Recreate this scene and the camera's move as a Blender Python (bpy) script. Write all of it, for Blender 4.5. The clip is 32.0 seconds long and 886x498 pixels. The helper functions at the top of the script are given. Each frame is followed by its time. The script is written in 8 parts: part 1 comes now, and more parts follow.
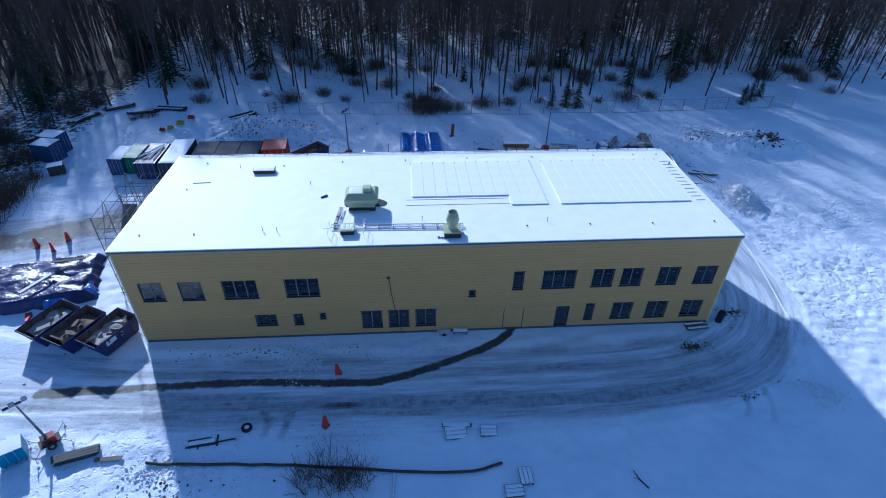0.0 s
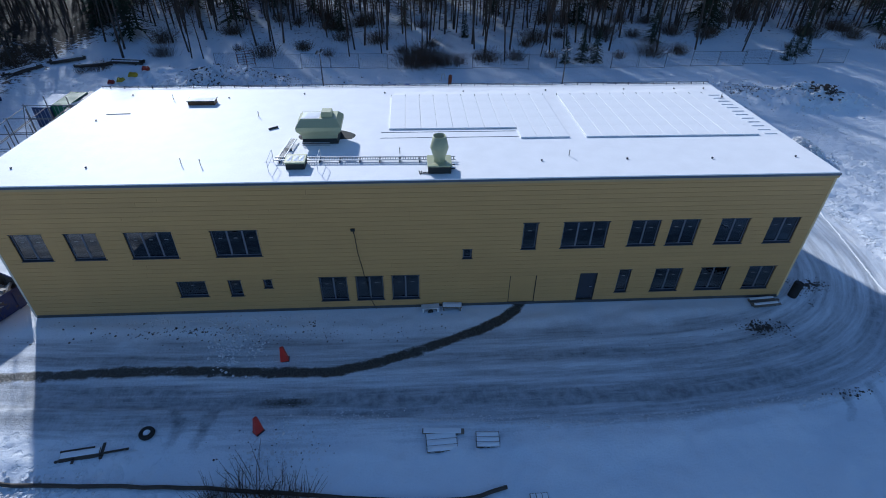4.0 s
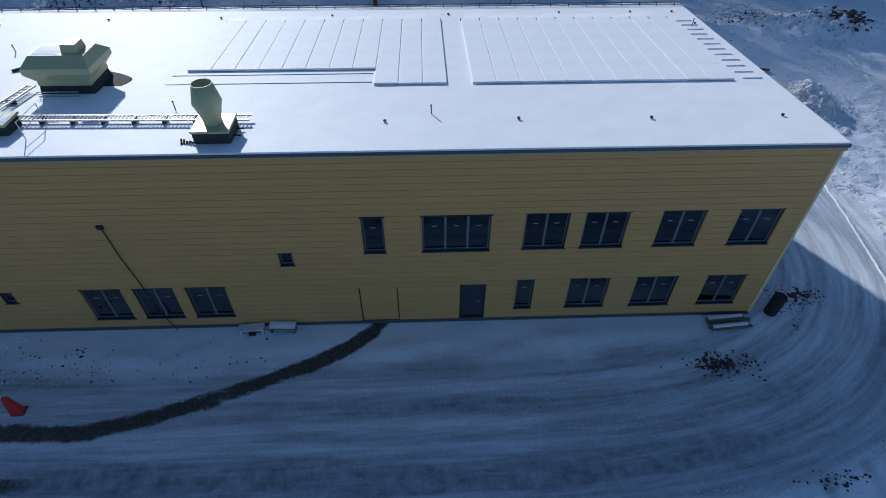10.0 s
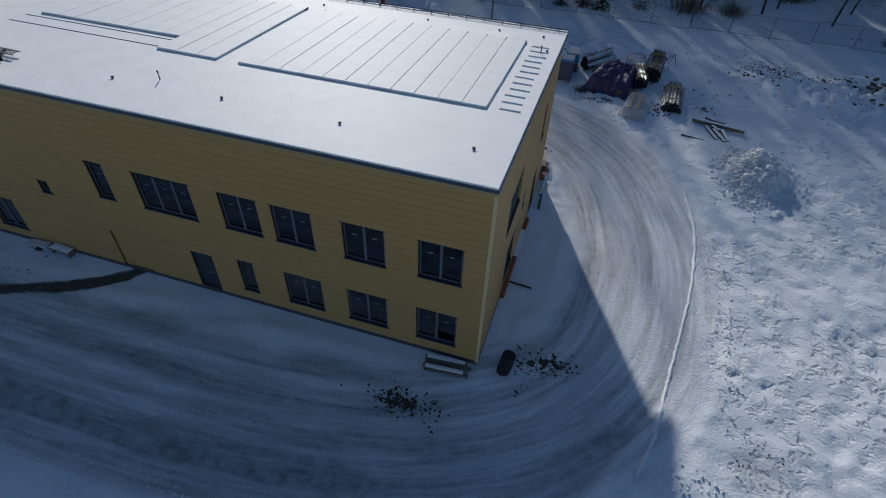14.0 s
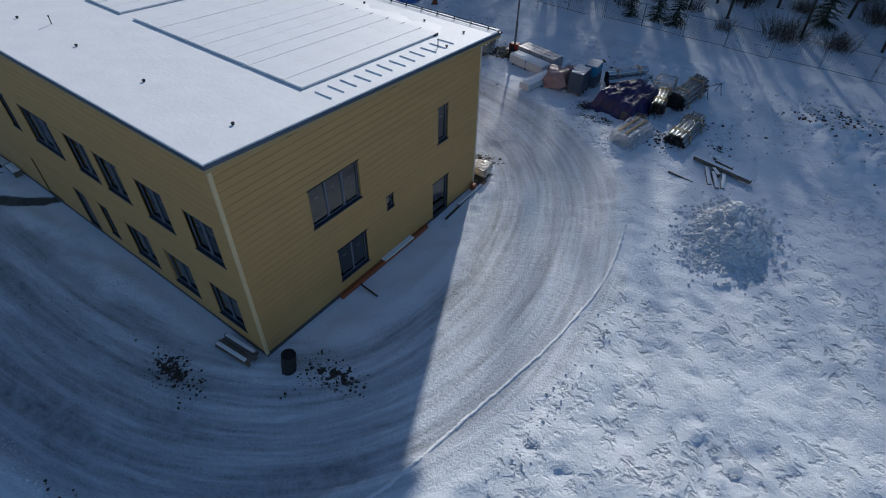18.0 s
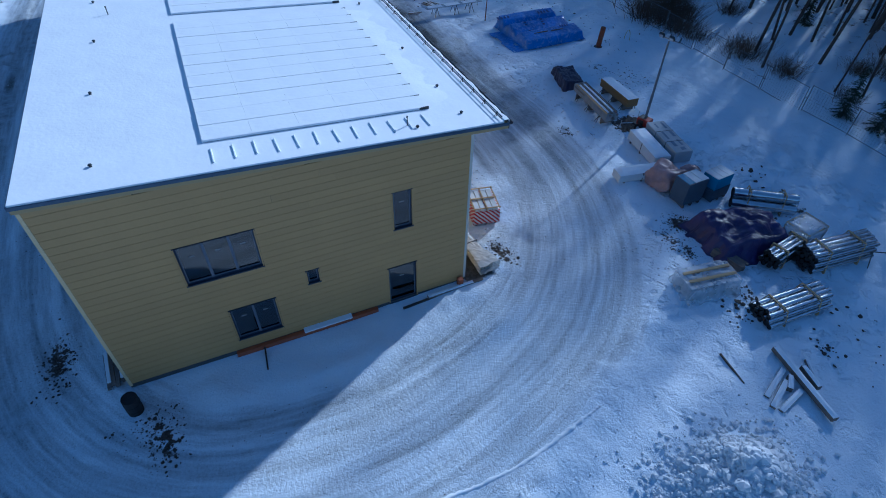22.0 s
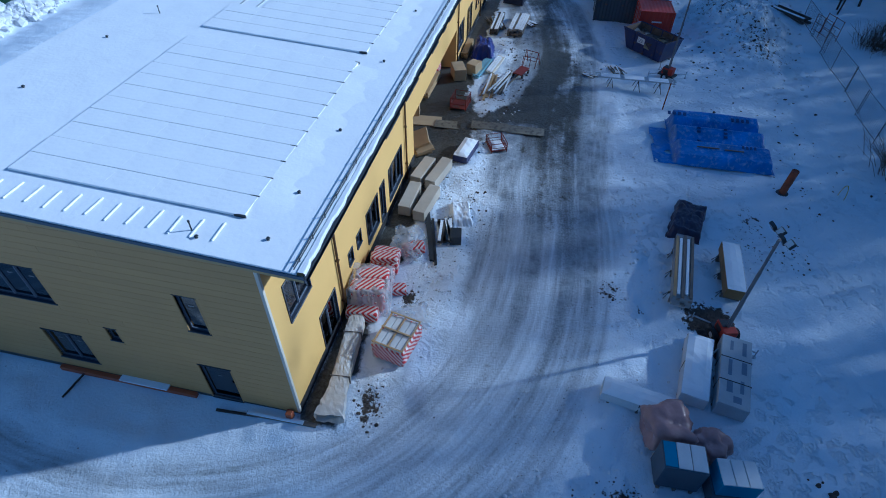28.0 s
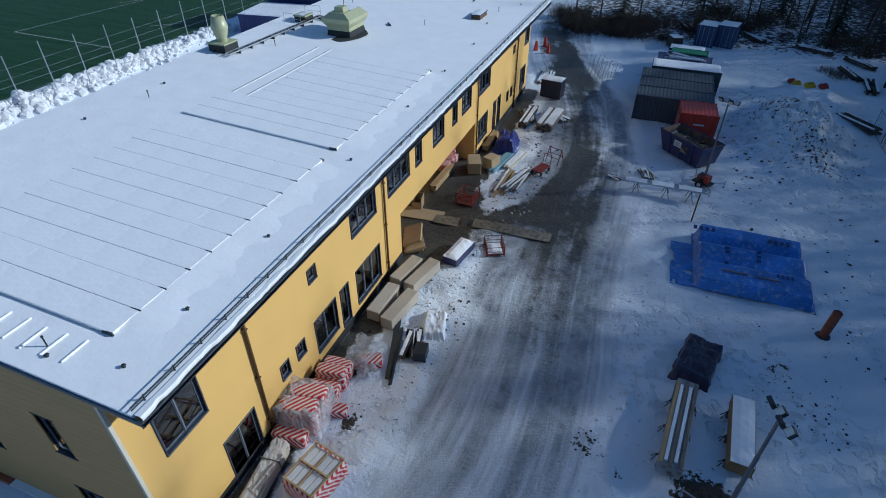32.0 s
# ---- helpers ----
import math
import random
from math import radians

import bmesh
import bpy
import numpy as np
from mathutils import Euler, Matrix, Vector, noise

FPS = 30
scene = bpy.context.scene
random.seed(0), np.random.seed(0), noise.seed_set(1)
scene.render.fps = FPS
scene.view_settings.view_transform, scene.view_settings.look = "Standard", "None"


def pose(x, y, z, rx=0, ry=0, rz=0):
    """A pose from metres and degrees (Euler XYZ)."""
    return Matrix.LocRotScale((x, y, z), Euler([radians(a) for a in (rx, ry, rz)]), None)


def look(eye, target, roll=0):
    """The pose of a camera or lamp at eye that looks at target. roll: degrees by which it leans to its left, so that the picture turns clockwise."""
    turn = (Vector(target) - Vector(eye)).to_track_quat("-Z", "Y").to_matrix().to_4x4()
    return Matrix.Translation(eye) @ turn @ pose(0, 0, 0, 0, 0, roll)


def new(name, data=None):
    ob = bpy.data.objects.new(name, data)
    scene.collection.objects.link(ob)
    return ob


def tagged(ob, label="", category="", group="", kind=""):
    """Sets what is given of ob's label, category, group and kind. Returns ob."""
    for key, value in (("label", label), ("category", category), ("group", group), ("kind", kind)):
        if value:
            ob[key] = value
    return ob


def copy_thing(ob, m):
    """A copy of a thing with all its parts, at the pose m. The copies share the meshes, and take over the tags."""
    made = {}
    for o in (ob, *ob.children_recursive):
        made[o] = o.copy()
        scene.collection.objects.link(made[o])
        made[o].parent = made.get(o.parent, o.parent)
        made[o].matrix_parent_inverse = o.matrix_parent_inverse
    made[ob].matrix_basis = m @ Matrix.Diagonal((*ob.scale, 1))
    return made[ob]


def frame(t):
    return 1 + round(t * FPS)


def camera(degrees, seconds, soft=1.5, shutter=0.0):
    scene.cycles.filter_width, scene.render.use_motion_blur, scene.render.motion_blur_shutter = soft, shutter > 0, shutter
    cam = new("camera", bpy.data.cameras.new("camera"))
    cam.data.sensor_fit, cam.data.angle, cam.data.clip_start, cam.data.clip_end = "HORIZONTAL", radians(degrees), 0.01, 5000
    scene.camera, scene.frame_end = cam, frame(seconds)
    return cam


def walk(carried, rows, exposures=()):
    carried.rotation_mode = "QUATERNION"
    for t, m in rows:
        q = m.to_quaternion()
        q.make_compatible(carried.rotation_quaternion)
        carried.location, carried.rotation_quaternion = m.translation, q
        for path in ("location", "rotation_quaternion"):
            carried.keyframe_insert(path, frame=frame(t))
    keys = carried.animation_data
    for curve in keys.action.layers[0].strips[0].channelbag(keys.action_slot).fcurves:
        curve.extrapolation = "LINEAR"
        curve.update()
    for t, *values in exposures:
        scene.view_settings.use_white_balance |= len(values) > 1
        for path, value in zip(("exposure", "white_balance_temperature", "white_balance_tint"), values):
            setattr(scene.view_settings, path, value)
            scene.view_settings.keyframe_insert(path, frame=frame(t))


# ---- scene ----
cam = camera(77.7, 32.0, soft=1.0)
PATH = [
    (0, (-25.113, -31.941, 32.996), (-24.988, -30.355, 31.783), 1.2),
    (0.5, (-25.134, -30.631, 31.997), (-25.011, -29.044, 30.787), 1.3),
    (1, (-24.695, -29.083, 30.871), (-24.581, -27.493, 29.662), 1.1),
    (1.5, (-24.368, -27.622, 29.861), (-24.255, -26.033, 28.651), 1.1),
    (2, (-24.108, -26.692, 28.731), (-23.993, -25.104, 27.522), 1.1),
    (2.5, (-24.026, -26.757, 27.492), (-23.91, -25.167, 26.284), 1.1),
    (3, (-24.145, -26.751, 26.225), (-24.026, -25.16, 25.019), 1.1),
    (3.5, (-24.024, -26.27, 25.024), (-23.912, -24.679, 23.818), 1.1),
    (4, (-23.301, -25.308, 23.639), (-23.197, -23.715, 22.434), 0.9),
    (4.5, (-22.576, -23.877, 22.273), (-22.469, -22.284, 21.068), 0.9),
    (6.5, (-22.214, -22.614, 19.23), (-22.097, -21.019, 18.029), 0.9),
    (7, (-22.004, -21.451, 18.937), (-21.89, -19.855, 17.736), 0.8),
    (7.5, (-21.526, -20.523, 18.564), (-21.417, -18.923, 17.369), 0.6),
    (8, (-20.55, -19.833, 18.563), (-20.45, -18.343, 17.233), 0.6),
    (8.5, (-19.606, -19.301, 18.621), (-19.506, -17.823, 17.278), 0.6),
    (9, (-18.319, -18.372, 19.0), (-18.224, -16.907, 17.642), 0.7),
    (9.5, (-16.727, -17.218, 19.108), (-16.641, -15.748, 17.755), 0.6),
    (10, (-14.62, -15.91, 19.396), (-14.562, -14.451, 18.028), 0.3),
    (10.5, (-12.45, -15.097, 19.379), (-12.396, -13.633, 18.017), 0.5),
    (11, (-10.452, -15.171, 19.536), (-10.43, -13.709, 18.172), 0.8),
    (11.5, (-8.456, -16.358, 19.596), (-8.454, -14.894, 18.233), 0.6),
    (12, (-6.317, -17.616, 19.747), (-6.387, -16.153, 18.384), 0.7),
    (12.5, (-4.095, -17.825, 19.714), (-4.215, -16.36, 18.358), 1.0),
    (13, (-2.334, -15.904, 19.383), (-2.596, -14.458, 18.027), 1.6),
    (13.5, (-0.448, -14.418, 19.211), (-0.733, -12.98, 17.85), 2.0),
    (14, (2.288, -13.727, 19.148), (1.879, -12.311, 17.797), 2.4),
    (14.5, (4.04, -13.517, 19.22), (3.561, -12.125, 17.866), 2.6),
    (16.5, (9.111, -12.141, 18.995), (8.312, -10.89, 17.655), 1.0),
    (17, (10.994, -10.382, 18.595), (10.145, -9.166, 17.253), 1.1),
    (17.5, (12.523, -8.508, 18.35), (11.664, -7.302, 17.005), 1.1),
    (18, (13.354, -6.678, 18.129), (12.488, -5.483, 16.778), 1.2),
    (18.5, (13.818, -5.016, 17.967), (12.932, -3.839, 16.614), 1.3),
    (19, (14.026, -3.429, 18.029), (13.07, -2.316, 16.67), 1.6),
    (19.5, (14.06, -2.078, 18.355), (13.047, -1.021, 16.992), 1.6),
    (20, (14.709, -1.23, 18.703), (13.634, -0.244, 17.334), 1.8),
    (20.5, (15.809, 0.227, 18.587), (14.701, 1.178, 17.22), 1.6),
    (21, (16.478, 2.29, 18.549), (15.32, 3.176, 17.18), 1.4),
    (21.5, (16.225, 4.43, 18.723), (14.964, 5.151, 17.348), 1.5),
    (22, (15.739, 5.89, 18.996), (14.426, 6.508, 17.62), 1.4),
    (22.5, (15.358, 6.572, 19.102), (14.028, 7.159, 17.729), 1.5),
    (23, (14.924, 7.163, 19.252), (13.589, 7.73, 17.875), 1.5),
    (23.5, (14.764, 8.231, 19.375), (13.422, 8.783, 17.999), 1.5),
    (24, (14.929, 10.026, 19.326), (13.558, 10.509, 17.953), 1.3),
    (24.5, (14.729, 11.911, 19.349), (13.327, 12.3, 17.976), 1.3),
    (25, (14.012, 13.535, 19.329), (12.572, 13.715, 17.953), 1.7),
    (25.5, (12.941, 15.058, 19.26), (11.494, 15.146, 17.882), 1.6),
    (26, (11.866, 16.208, 19.344), (10.418, 16.264, 17.966), 1.4),
    (26.5, (11.117, 17.226, 19.444), (9.668, 17.224, 18.066), 1.4),
    (28.5, (8.148, 23.478, 19.426), (6.748, 23.123, 18.042), 0.8),
    (29, (6.146, 24.712, 19.390), (4.759, 24.331, 18.000), 0.6),
    (29.5, (5.570, 25.018, 19.346), (4.187, 24.616, 17.959), 0.5),
    (30, (5.511, 25.097, 19.210), (4.136, 24.655, 17.826), 0.4),
    (30.5, (5.019, 25.306, 19.181), (3.602, 24.810, 17.859), 0.4),
    (31, (4.864, 25.477, 19.188), (3.422, 24.945, 17.908), 0.3),
    (31.5, (5.086, 25.394, 19.181), (3.614, 24.847, 17.943), 0.4),
    (32, (5.024, 25.331, 19.137), (3.516, 24.764, 17.952), 0.4),
]
EXPOSURES = [(0, 0.36, 4500, 12), (2, 0.2, 4830, 12), (4, 0.15, 5080, 11), (7, 0.0, 5080, 10), (9, 0.06, 5050, 10), (11, -0.34, 5600, 10), (13, -0.48, 5820, 9), (17, -0.3, 5700, 9), (18.5, -0.22, 5560, 8), (19, -0.2, 5100, 6), (20, -0.18, 4720, 5), (21, -0.1, 4400, 5), (23, -0.02, 4250, 5), (26, -0.03, 4200, 4), (29, -0.1, 4260, 3), (30.5, -0.18, 4640, 3), (32, -0.18, 5000, 4)]
walk(cam, [(t, look(eye, target, roll)) for t, eye, target, roll in PATH], EXPOSURES)

# ---- world, sun ----
SUN_AZ, SUN_EL = 26.2, 24.0   # degrees to the left of +y, degrees above the horizon
world = bpy.data.worlds.new("sky")
scene.world = world
world.use_nodes = True
wn = world.node_tree.nodes
sky = wn.new("ShaderNodeTexSky")
sky.sky_type, sky.sun_disc = "NISHITA", False
sky.sun_elevation, sky.sun_rotation = radians(SUN_EL), radians(360 - SUN_AZ)
sky.air_density, sky.dust_density, sky.ozone_density = 1.0, 0.4, 2.4
wn["Background"].inputs["Strength"].default_value = 0.089
world.node_tree.links.new(sky.outputs[0], wn["Background"].inputs["Color"])
sun_dir = Vector((-math.sin(radians(SUN_AZ)) * math.cos(radians(SUN_EL)), math.cos(radians(SUN_AZ)) * math.cos(radians(SUN_EL)), math.sin(radians(SUN_EL))))
sun_data = bpy.data.lights.new("sun", "SUN")
sun_data.energy, sun_data.angle, sun_data.color = 3.95, radians(1.5), (1.0, 0.895, 0.75)
sun = new("sun", sun_data)
sun.matrix_world = look(sun_dir * 200, (0, 0, 0))

# ---- materials ----
def material(name):
    m = bpy.data.materials.new(name)
    m.use_nodes = True
    return m, m.node_tree.nodes, m.node_tree.links, m.node_tree.nodes["Principled BSDF"]


def surface(name, colour, rough=0.6, metal=0.0, vary=0.25, scale=1.5, fine=14.0, bump=0.15, dirt=None, dirt_amount=0.0, spec=0.5, tone=0.0):
    """A painted, wooden, stone or metal surface: two scales of variation, a grain in the relief, and stains of another colour."""
    m, n, l, p = material(name)
    geo = n.new("ShaderNodeTexCoord")
    big, small = n.new("ShaderNodeTexNoise"), n.new("ShaderNodeTexNoise")
    big.inputs["Scale"].default_value, small.inputs["Scale"].default_value = scale, fine
    big.inputs["Detail"].default_value, small.inputs["Detail"].default_value = 4, 5
    for t in (big, small):
        l.new(geo.outputs["Object"], t.inputs["Vector"])
    rnd = n.new("ShaderNodeObjectInfo")
    add = n.new("ShaderNodeMath"); add.operation = "MULTIPLY_ADD"
    l.new(small.outputs["Fac"], add.inputs[0]); add.inputs[1].default_value = 0.5
    l.new(big.outputs["Fac"], add.inputs[2])
    shift = n.new("ShaderNodeMath"); shift.operation = "MULTIPLY_ADD"
    l.new(rnd.outputs["Random"], shift.inputs[0]); shift.inputs[1].default_value = tone
    l.new(add.outputs[0], shift.inputs[2])
    ramp = n.new("ShaderNodeMapRange")
    ramp.inputs["From Min"].default_value, ramp.inputs["From Max"].default_value = 0.35, 1.15 + tone
    ramp.inputs["To Min"].default_value, ramp.inputs["To Max"].default_value = 1 - vary, 1 + vary
    l.new(shift.outputs[0], ramp.inputs["Value"])
    mul = n.new("ShaderNodeVectorMath"); mul.operation = "SCALE"
    mul.inputs[0].default_value = colour
    l.new(ramp.outputs[0], mul.inputs["Scale"])
    out = mul.outputs[0]
    if dirt:
        stain = n.new("ShaderNodeTexNoise"); stain.inputs["Scale"].default_value = scale * 2.3
        stain.inputs["Detail"].default_value = 7
        l.new(geo.outputs["Object"], stain.inputs["Vector"])
        edge = n.new("ShaderNodeMapRange")
        edge.inputs["From Min"].default_value, edge.inputs["From Max"].default_value = 0.62 - dirt_amount * 0.3, 0.74 - dirt_amount * 0.2
        l.new(stain.outputs["Fac"], edge.inputs["Value"])
        mix = n.new("ShaderNodeMix"); mix.data_type = "RGBA"
        l.new(edge.outputs[0], mix.inputs["Factor"]); l.new(out, mix.inputs["A"])
        mix.inputs["B"].default_value = (*dirt, 1)
        out = mix.outputs["Result"]
    l.new(out, p.inputs["Base Color"])
    p.inputs["Roughness"].default_value, p.inputs["Metallic"].default_value = rough, metal
    p.inputs["Specular IOR Level"].default_value = spec
    if bump:
        b = n.new("ShaderNodeBump"); b.inputs["Strength"].default_value, b.inputs["Distance"].default_value = bump, 0.02
        l.new(add.outputs[0], b.inputs["Height"]); l.new(b.outputs[0], p.inputs["Normal"])
    return m


def snow_material(name, lumps=0.35, colour=(0.86, 0.88, 0.91)):
    m, n, l, p = material(name)
    geo = n.new("ShaderNodeTexCoord")
    a, b2 = n.new("ShaderNodeTexNoise"), n.new("ShaderNodeTexNoise")
    a.inputs["Scale"].default_value, b2.inputs["Scale"].default_value = 0.9, 7.0
    a.inputs["Detail"].default_value, b2.inputs["Detail"].default_value = 3, 6
    for t in (a, b2):
        l.new(geo.outputs["Object"], t.inputs["Vector"])
    add = n.new("ShaderNodeMath"); add.operation = "MULTIPLY_ADD"; add.inputs[1].default_value = 0.35
    l.new(b2.outputs["Fac"], add.inputs[0]); l.new(a.outputs["Fac"], add.inputs[2])
    r = n.new("ShaderNodeMapRange"); r.inputs["From Min"].default_value, r.inputs["From Max"].default_value = 0.4, 1.0
    r.inputs["To Min"].default_value, r.inputs["To Max"].default_value = 0.95, 1.03
    l.new(add.outputs[0], r.inputs["Value"])
    mul = n.new("ShaderNodeVectorMath"); mul.operation = "SCALE"; mul.inputs[0].default_value = colour
    l.new(r.outputs[0], mul.inputs["Scale"]); l.new(mul.outputs[0], p.inputs["Base Color"])
    p.inputs["Roughness"].default_value = 0.62
    p.inputs["Specular IOR Level"].default_value = 0.3
    bump = n.new("ShaderNodeBump"); bump.inputs["Strength"].default_value, bump.inputs["Distance"].default_value = lumps, 0.05
    l.new(add.outputs[0], bump.inputs["Height"]); l.new(bump.outputs[0], p.inputs["Normal"])
    return m


def ground_material():
    """Snow with worn, icy wheel tracks and bare wet asphalt or soil where the traffic has cut through."""
    m, n, l, p = material("snowy_ground")
    geo = n.new("ShaderNodeTexCoord")
    def noise_node(scale, detail, stretch=None):
        t = n.new("ShaderNodeTexNoise"); t.inputs["Scale"].default_value, t.inputs["Detail"].default_value = scale, detail
        t.inputs["Roughness"].default_value = 0.62
        l.new(geo.outputs["Object"], t.inputs["Vector"])
        return t
    def maths(op, x, y):
        t = n.new("ShaderNodeMath"); t.operation = op
        for k, v in ((0, x), (1, y)):
            if isinstance(v, (int, float)):
                t.inputs[k].default_value = v
            else:
                l.new(v, t.inputs[k])
        return t.outputs[0]
    def ranged(v, a, b, c=0.0, d=1.0):
        t = n.new("ShaderNodeMapRange")
        t.inputs["From Min"].default_value, t.inputs["From Max"].default_value = a, b
        t.inputs["To Min"].default_value, t.inputs["To Max"].default_value = c, d
        l.new(v, t.inputs["Value"])
        return t.outputs[0]
    def mixed(f, a, b):
        t = n.new("ShaderNodeMix"); t.data_type = "RGBA"
        l.new(f, t.inputs["Factor"])
        for key, v in (("A", a), ("B", b)):
            if isinstance(v, tuple):
                t.inputs[key].default_value = (*v, 1)
            else:
                l.new(v, t.inputs[key])
        return t.outputs["Result"]
    def attr(name):
        t = n.new("ShaderNodeAttribute"); t.attribute_name = name
        return t.outputs["Fac"]
    def streaks(across, along, detail):
        v = n.new("ShaderNodeCombineXYZ")
        l.new(maths("MULTIPLY", attr("across"), across), v.inputs[0]); l.new(maths("MULTIPLY", attr("along"), along), v.inputs[1])
        t = n.new("ShaderNodeTexNoise"); t.inputs["Scale"].default_value, t.inputs["Detail"].default_value = 1.0, detail
        t.inputs["Roughness"].default_value = 0.6
        l.new(v.outputs[0], t.inputs["Vector"])
        return t.outputs["Fac"]
    wide, thin, lanes = streaks(1.1, 0.05, 3), streaks(4.5, 0.35, 7), streaks(1.9, 0.025, 1)
    ribs = maths("SINE", maths("MULTIPLY", attr("along"), 27.0), 0.0)
    lane = maths("MULTIPLY", ranged(maths("ABSOLUTE", maths("SUBTRACT", lanes, 0.55), 0.0), 0.02, 0.05, 1.0, 0.0), attr("road"))
    tread = maths("MULTIPLY", lane, ribs)
    pits = maths("MULTIPLY", ranged(noise_node(15.0, 5).outputs["Fac"], 0.52, 0.66), attr("road"))
    streak = maths("MULTIPLY", maths("ADD", maths("MULTIPLY", maths("SUBTRACT", wide, 0.5), 1.9), maths("MULTIPLY", maths("SUBTRACT", thin, 0.5), 1.15)), attr("road"))
    broad, mid, fine, speck = noise_node(0.25, 5), noise_node(1.6, 6), noise_node(9.0, 5), noise_node(3.2, 8)
    grain = noise_node(24.0, 4)
    snow = mixed(ranged(broad.outputs["Fac"], 0.3, 0.7), (0.755, 0.815, 0.885), (0.855, 0.885, 0.925))
    worn = mixed(ranged(mid.outputs["Fac"], 0.35, 0.65), (0.225, 0.243, 0.270), (0.48, 0.515, 0.56))
    bare = mixed(ranged(fine.outputs["Fac"], 0.35, 0.68), (0.034, 0.035, 0.033), (0.110, 0.109, 0.098))
    soil = mixed(ranged(fine.outputs["Fac"], 0.4, 0.65), (0.035, 0.028, 0.022), (0.10, 0.08, 0.062))
    turf = mixed(ranged(mid.outputs["Fac"], 0.3, 0.7), (0.012, 0.045, 0.010), (0.018, 0.062, 0.014))
    litter = mixed(ranged(fine.outputs["Fac"], 0.4, 0.65), (0.034, 0.026, 0.020), (0.085, 0.065, 0.050))
    ragged = maths("ADD", maths("MULTIPLY", mid.outputs["Fac"], 0.7), maths("MULTIPLY", fine.outputs["Fac"], 0.45))
    f_worn = ranged(maths("ADD", maths("ADD", attr("worn"), maths("ADD", streak, maths("MULTIPLY", tread, 0.03))), maths("ADD", maths("MULTIPLY", maths("SUBTRACT", ragged, 0.58), 0.8), maths("ADD", maths("MULTIPLY", maths("SUBTRACT", grain.outputs["Fac"], 0.5), 0.42), maths("MULTIPLY", pits, 0.16)))), 0.22, 1.0)
    f_bare = ranged(maths("ADD", maths("ADD", attr("bare"), maths("MULTIPLY", streak, 0.16)), maths("MULTIPLY", maths("SUBTRACT", ragged, 0.58), 1.3)), 0.36, 0.72)
    f_soil = ranged(maths("ADD", attr("soil"), maths("MULTIPLY", maths("SUBTRACT", speck.outputs["Fac"], 0.5), 2.2)), 0.55, 0.68)
    f_litter = ranged(maths("ADD", attr("litter"), maths("MULTIPLY", maths("SUBTRACT", mid.outputs["Fac"], 0.5), 2.4)), 0.55, 0.85)
    c = mixed(f_worn, snow, worn)
    c = mixed(f_litter, c, litter)
    c = mixed(f_bare, c, bare)
    c = mixed(f_soil, c, soil)
    c = mixed(ranged(attr("turf"), 0.45, 0.55), c, turf)
    l.new(c, p.inputs["Base Color"])
    l.new(ranged(maths("MAXIMUM", f_bare, maths("MULTIPLY", f_worn, 0.5)), 0.0, 1.0, 0.66, 0.42), p.inputs["Roughness"])
    p.inputs["Specular IOR Level"].default_value = 0.35
    h = maths("ADD", maths("ADD", maths("MULTIPLY", mid.outputs["Fac"], 0.45), maths("MULTIPLY", fine.outputs["Fac"], 0.4)), maths("ADD", maths("MULTIPLY", streak, -0.14), maths("MULTIPLY", tread, 0.03)))
    h = maths("ADD", maths("SUBTRACT", h, maths("MULTIPLY", pits, 0.12)), maths("MULTIPLY", grain.outputs["Fac"], 0.13))
    cell = n.new("ShaderNodeTexVoronoi"); cell.feature = "F1"; cell.inputs["Scale"].default_value = 2.3
    bent = n.new("ShaderNodeVectorMath"); bent.operation = "MULTIPLY_ADD"; bent.inputs[1].default_value = (1.3, 1.3, 0.0)
    l.new(mid.outputs["Color"], bent.inputs[0]); l.new(geo.outputs["Object"], bent.inputs[2]); l.new(bent.outputs[0], cell.inputs["Vector"])
    prints = maths("MULTIPLY", ranged(cell.outputs["Distance"], 0.02, 0.50, -1.0, 0.0), attr("trodden"))
    h = maths("ADD", h, maths("MULTIPLY", prints, 1.35))
    bump = n.new("ShaderNodeBump"); bump.inputs["Strength"].default_value, bump.inputs["Distance"].default_value = 0.88, 0.10
    l.new(h, bump.inputs["Height"]); l.new(bump.outputs[0], p.inputs["Normal"])
    return m


def glass_material(name, tint, gloss=1.0, rough=0.02):
    m = bpy.data.materials.new(name)
    m.use_nodes = True
    n, l = m.node_tree.nodes, m.node_tree.links
    n.clear()
    out, mix = n.new("ShaderNodeOutputMaterial"), n.new("ShaderNodeMixShader")
    clear, shine, fr = n.new("ShaderNodeBsdfTransparent"), n.new("ShaderNodeBsdfGlossy"), n.new("ShaderNodeFresnel")
    clear.inputs["Color"].default_value = (*tint, 1)
    shine.inputs["Roughness"].default_value = rough
    shine.inputs["Color"].default_value = (gloss, gloss, gloss, 1)
    fr.inputs["IOR"].default_value = 2.0
    l.new(fr.outputs[0], mix.inputs[0]); l.new(clear.outputs[0], mix.inputs[1]); l.new(shine.outputs[0], mix.inputs[2])
    l.new(mix.outputs[0], out.inputs["Surface"])
    return m


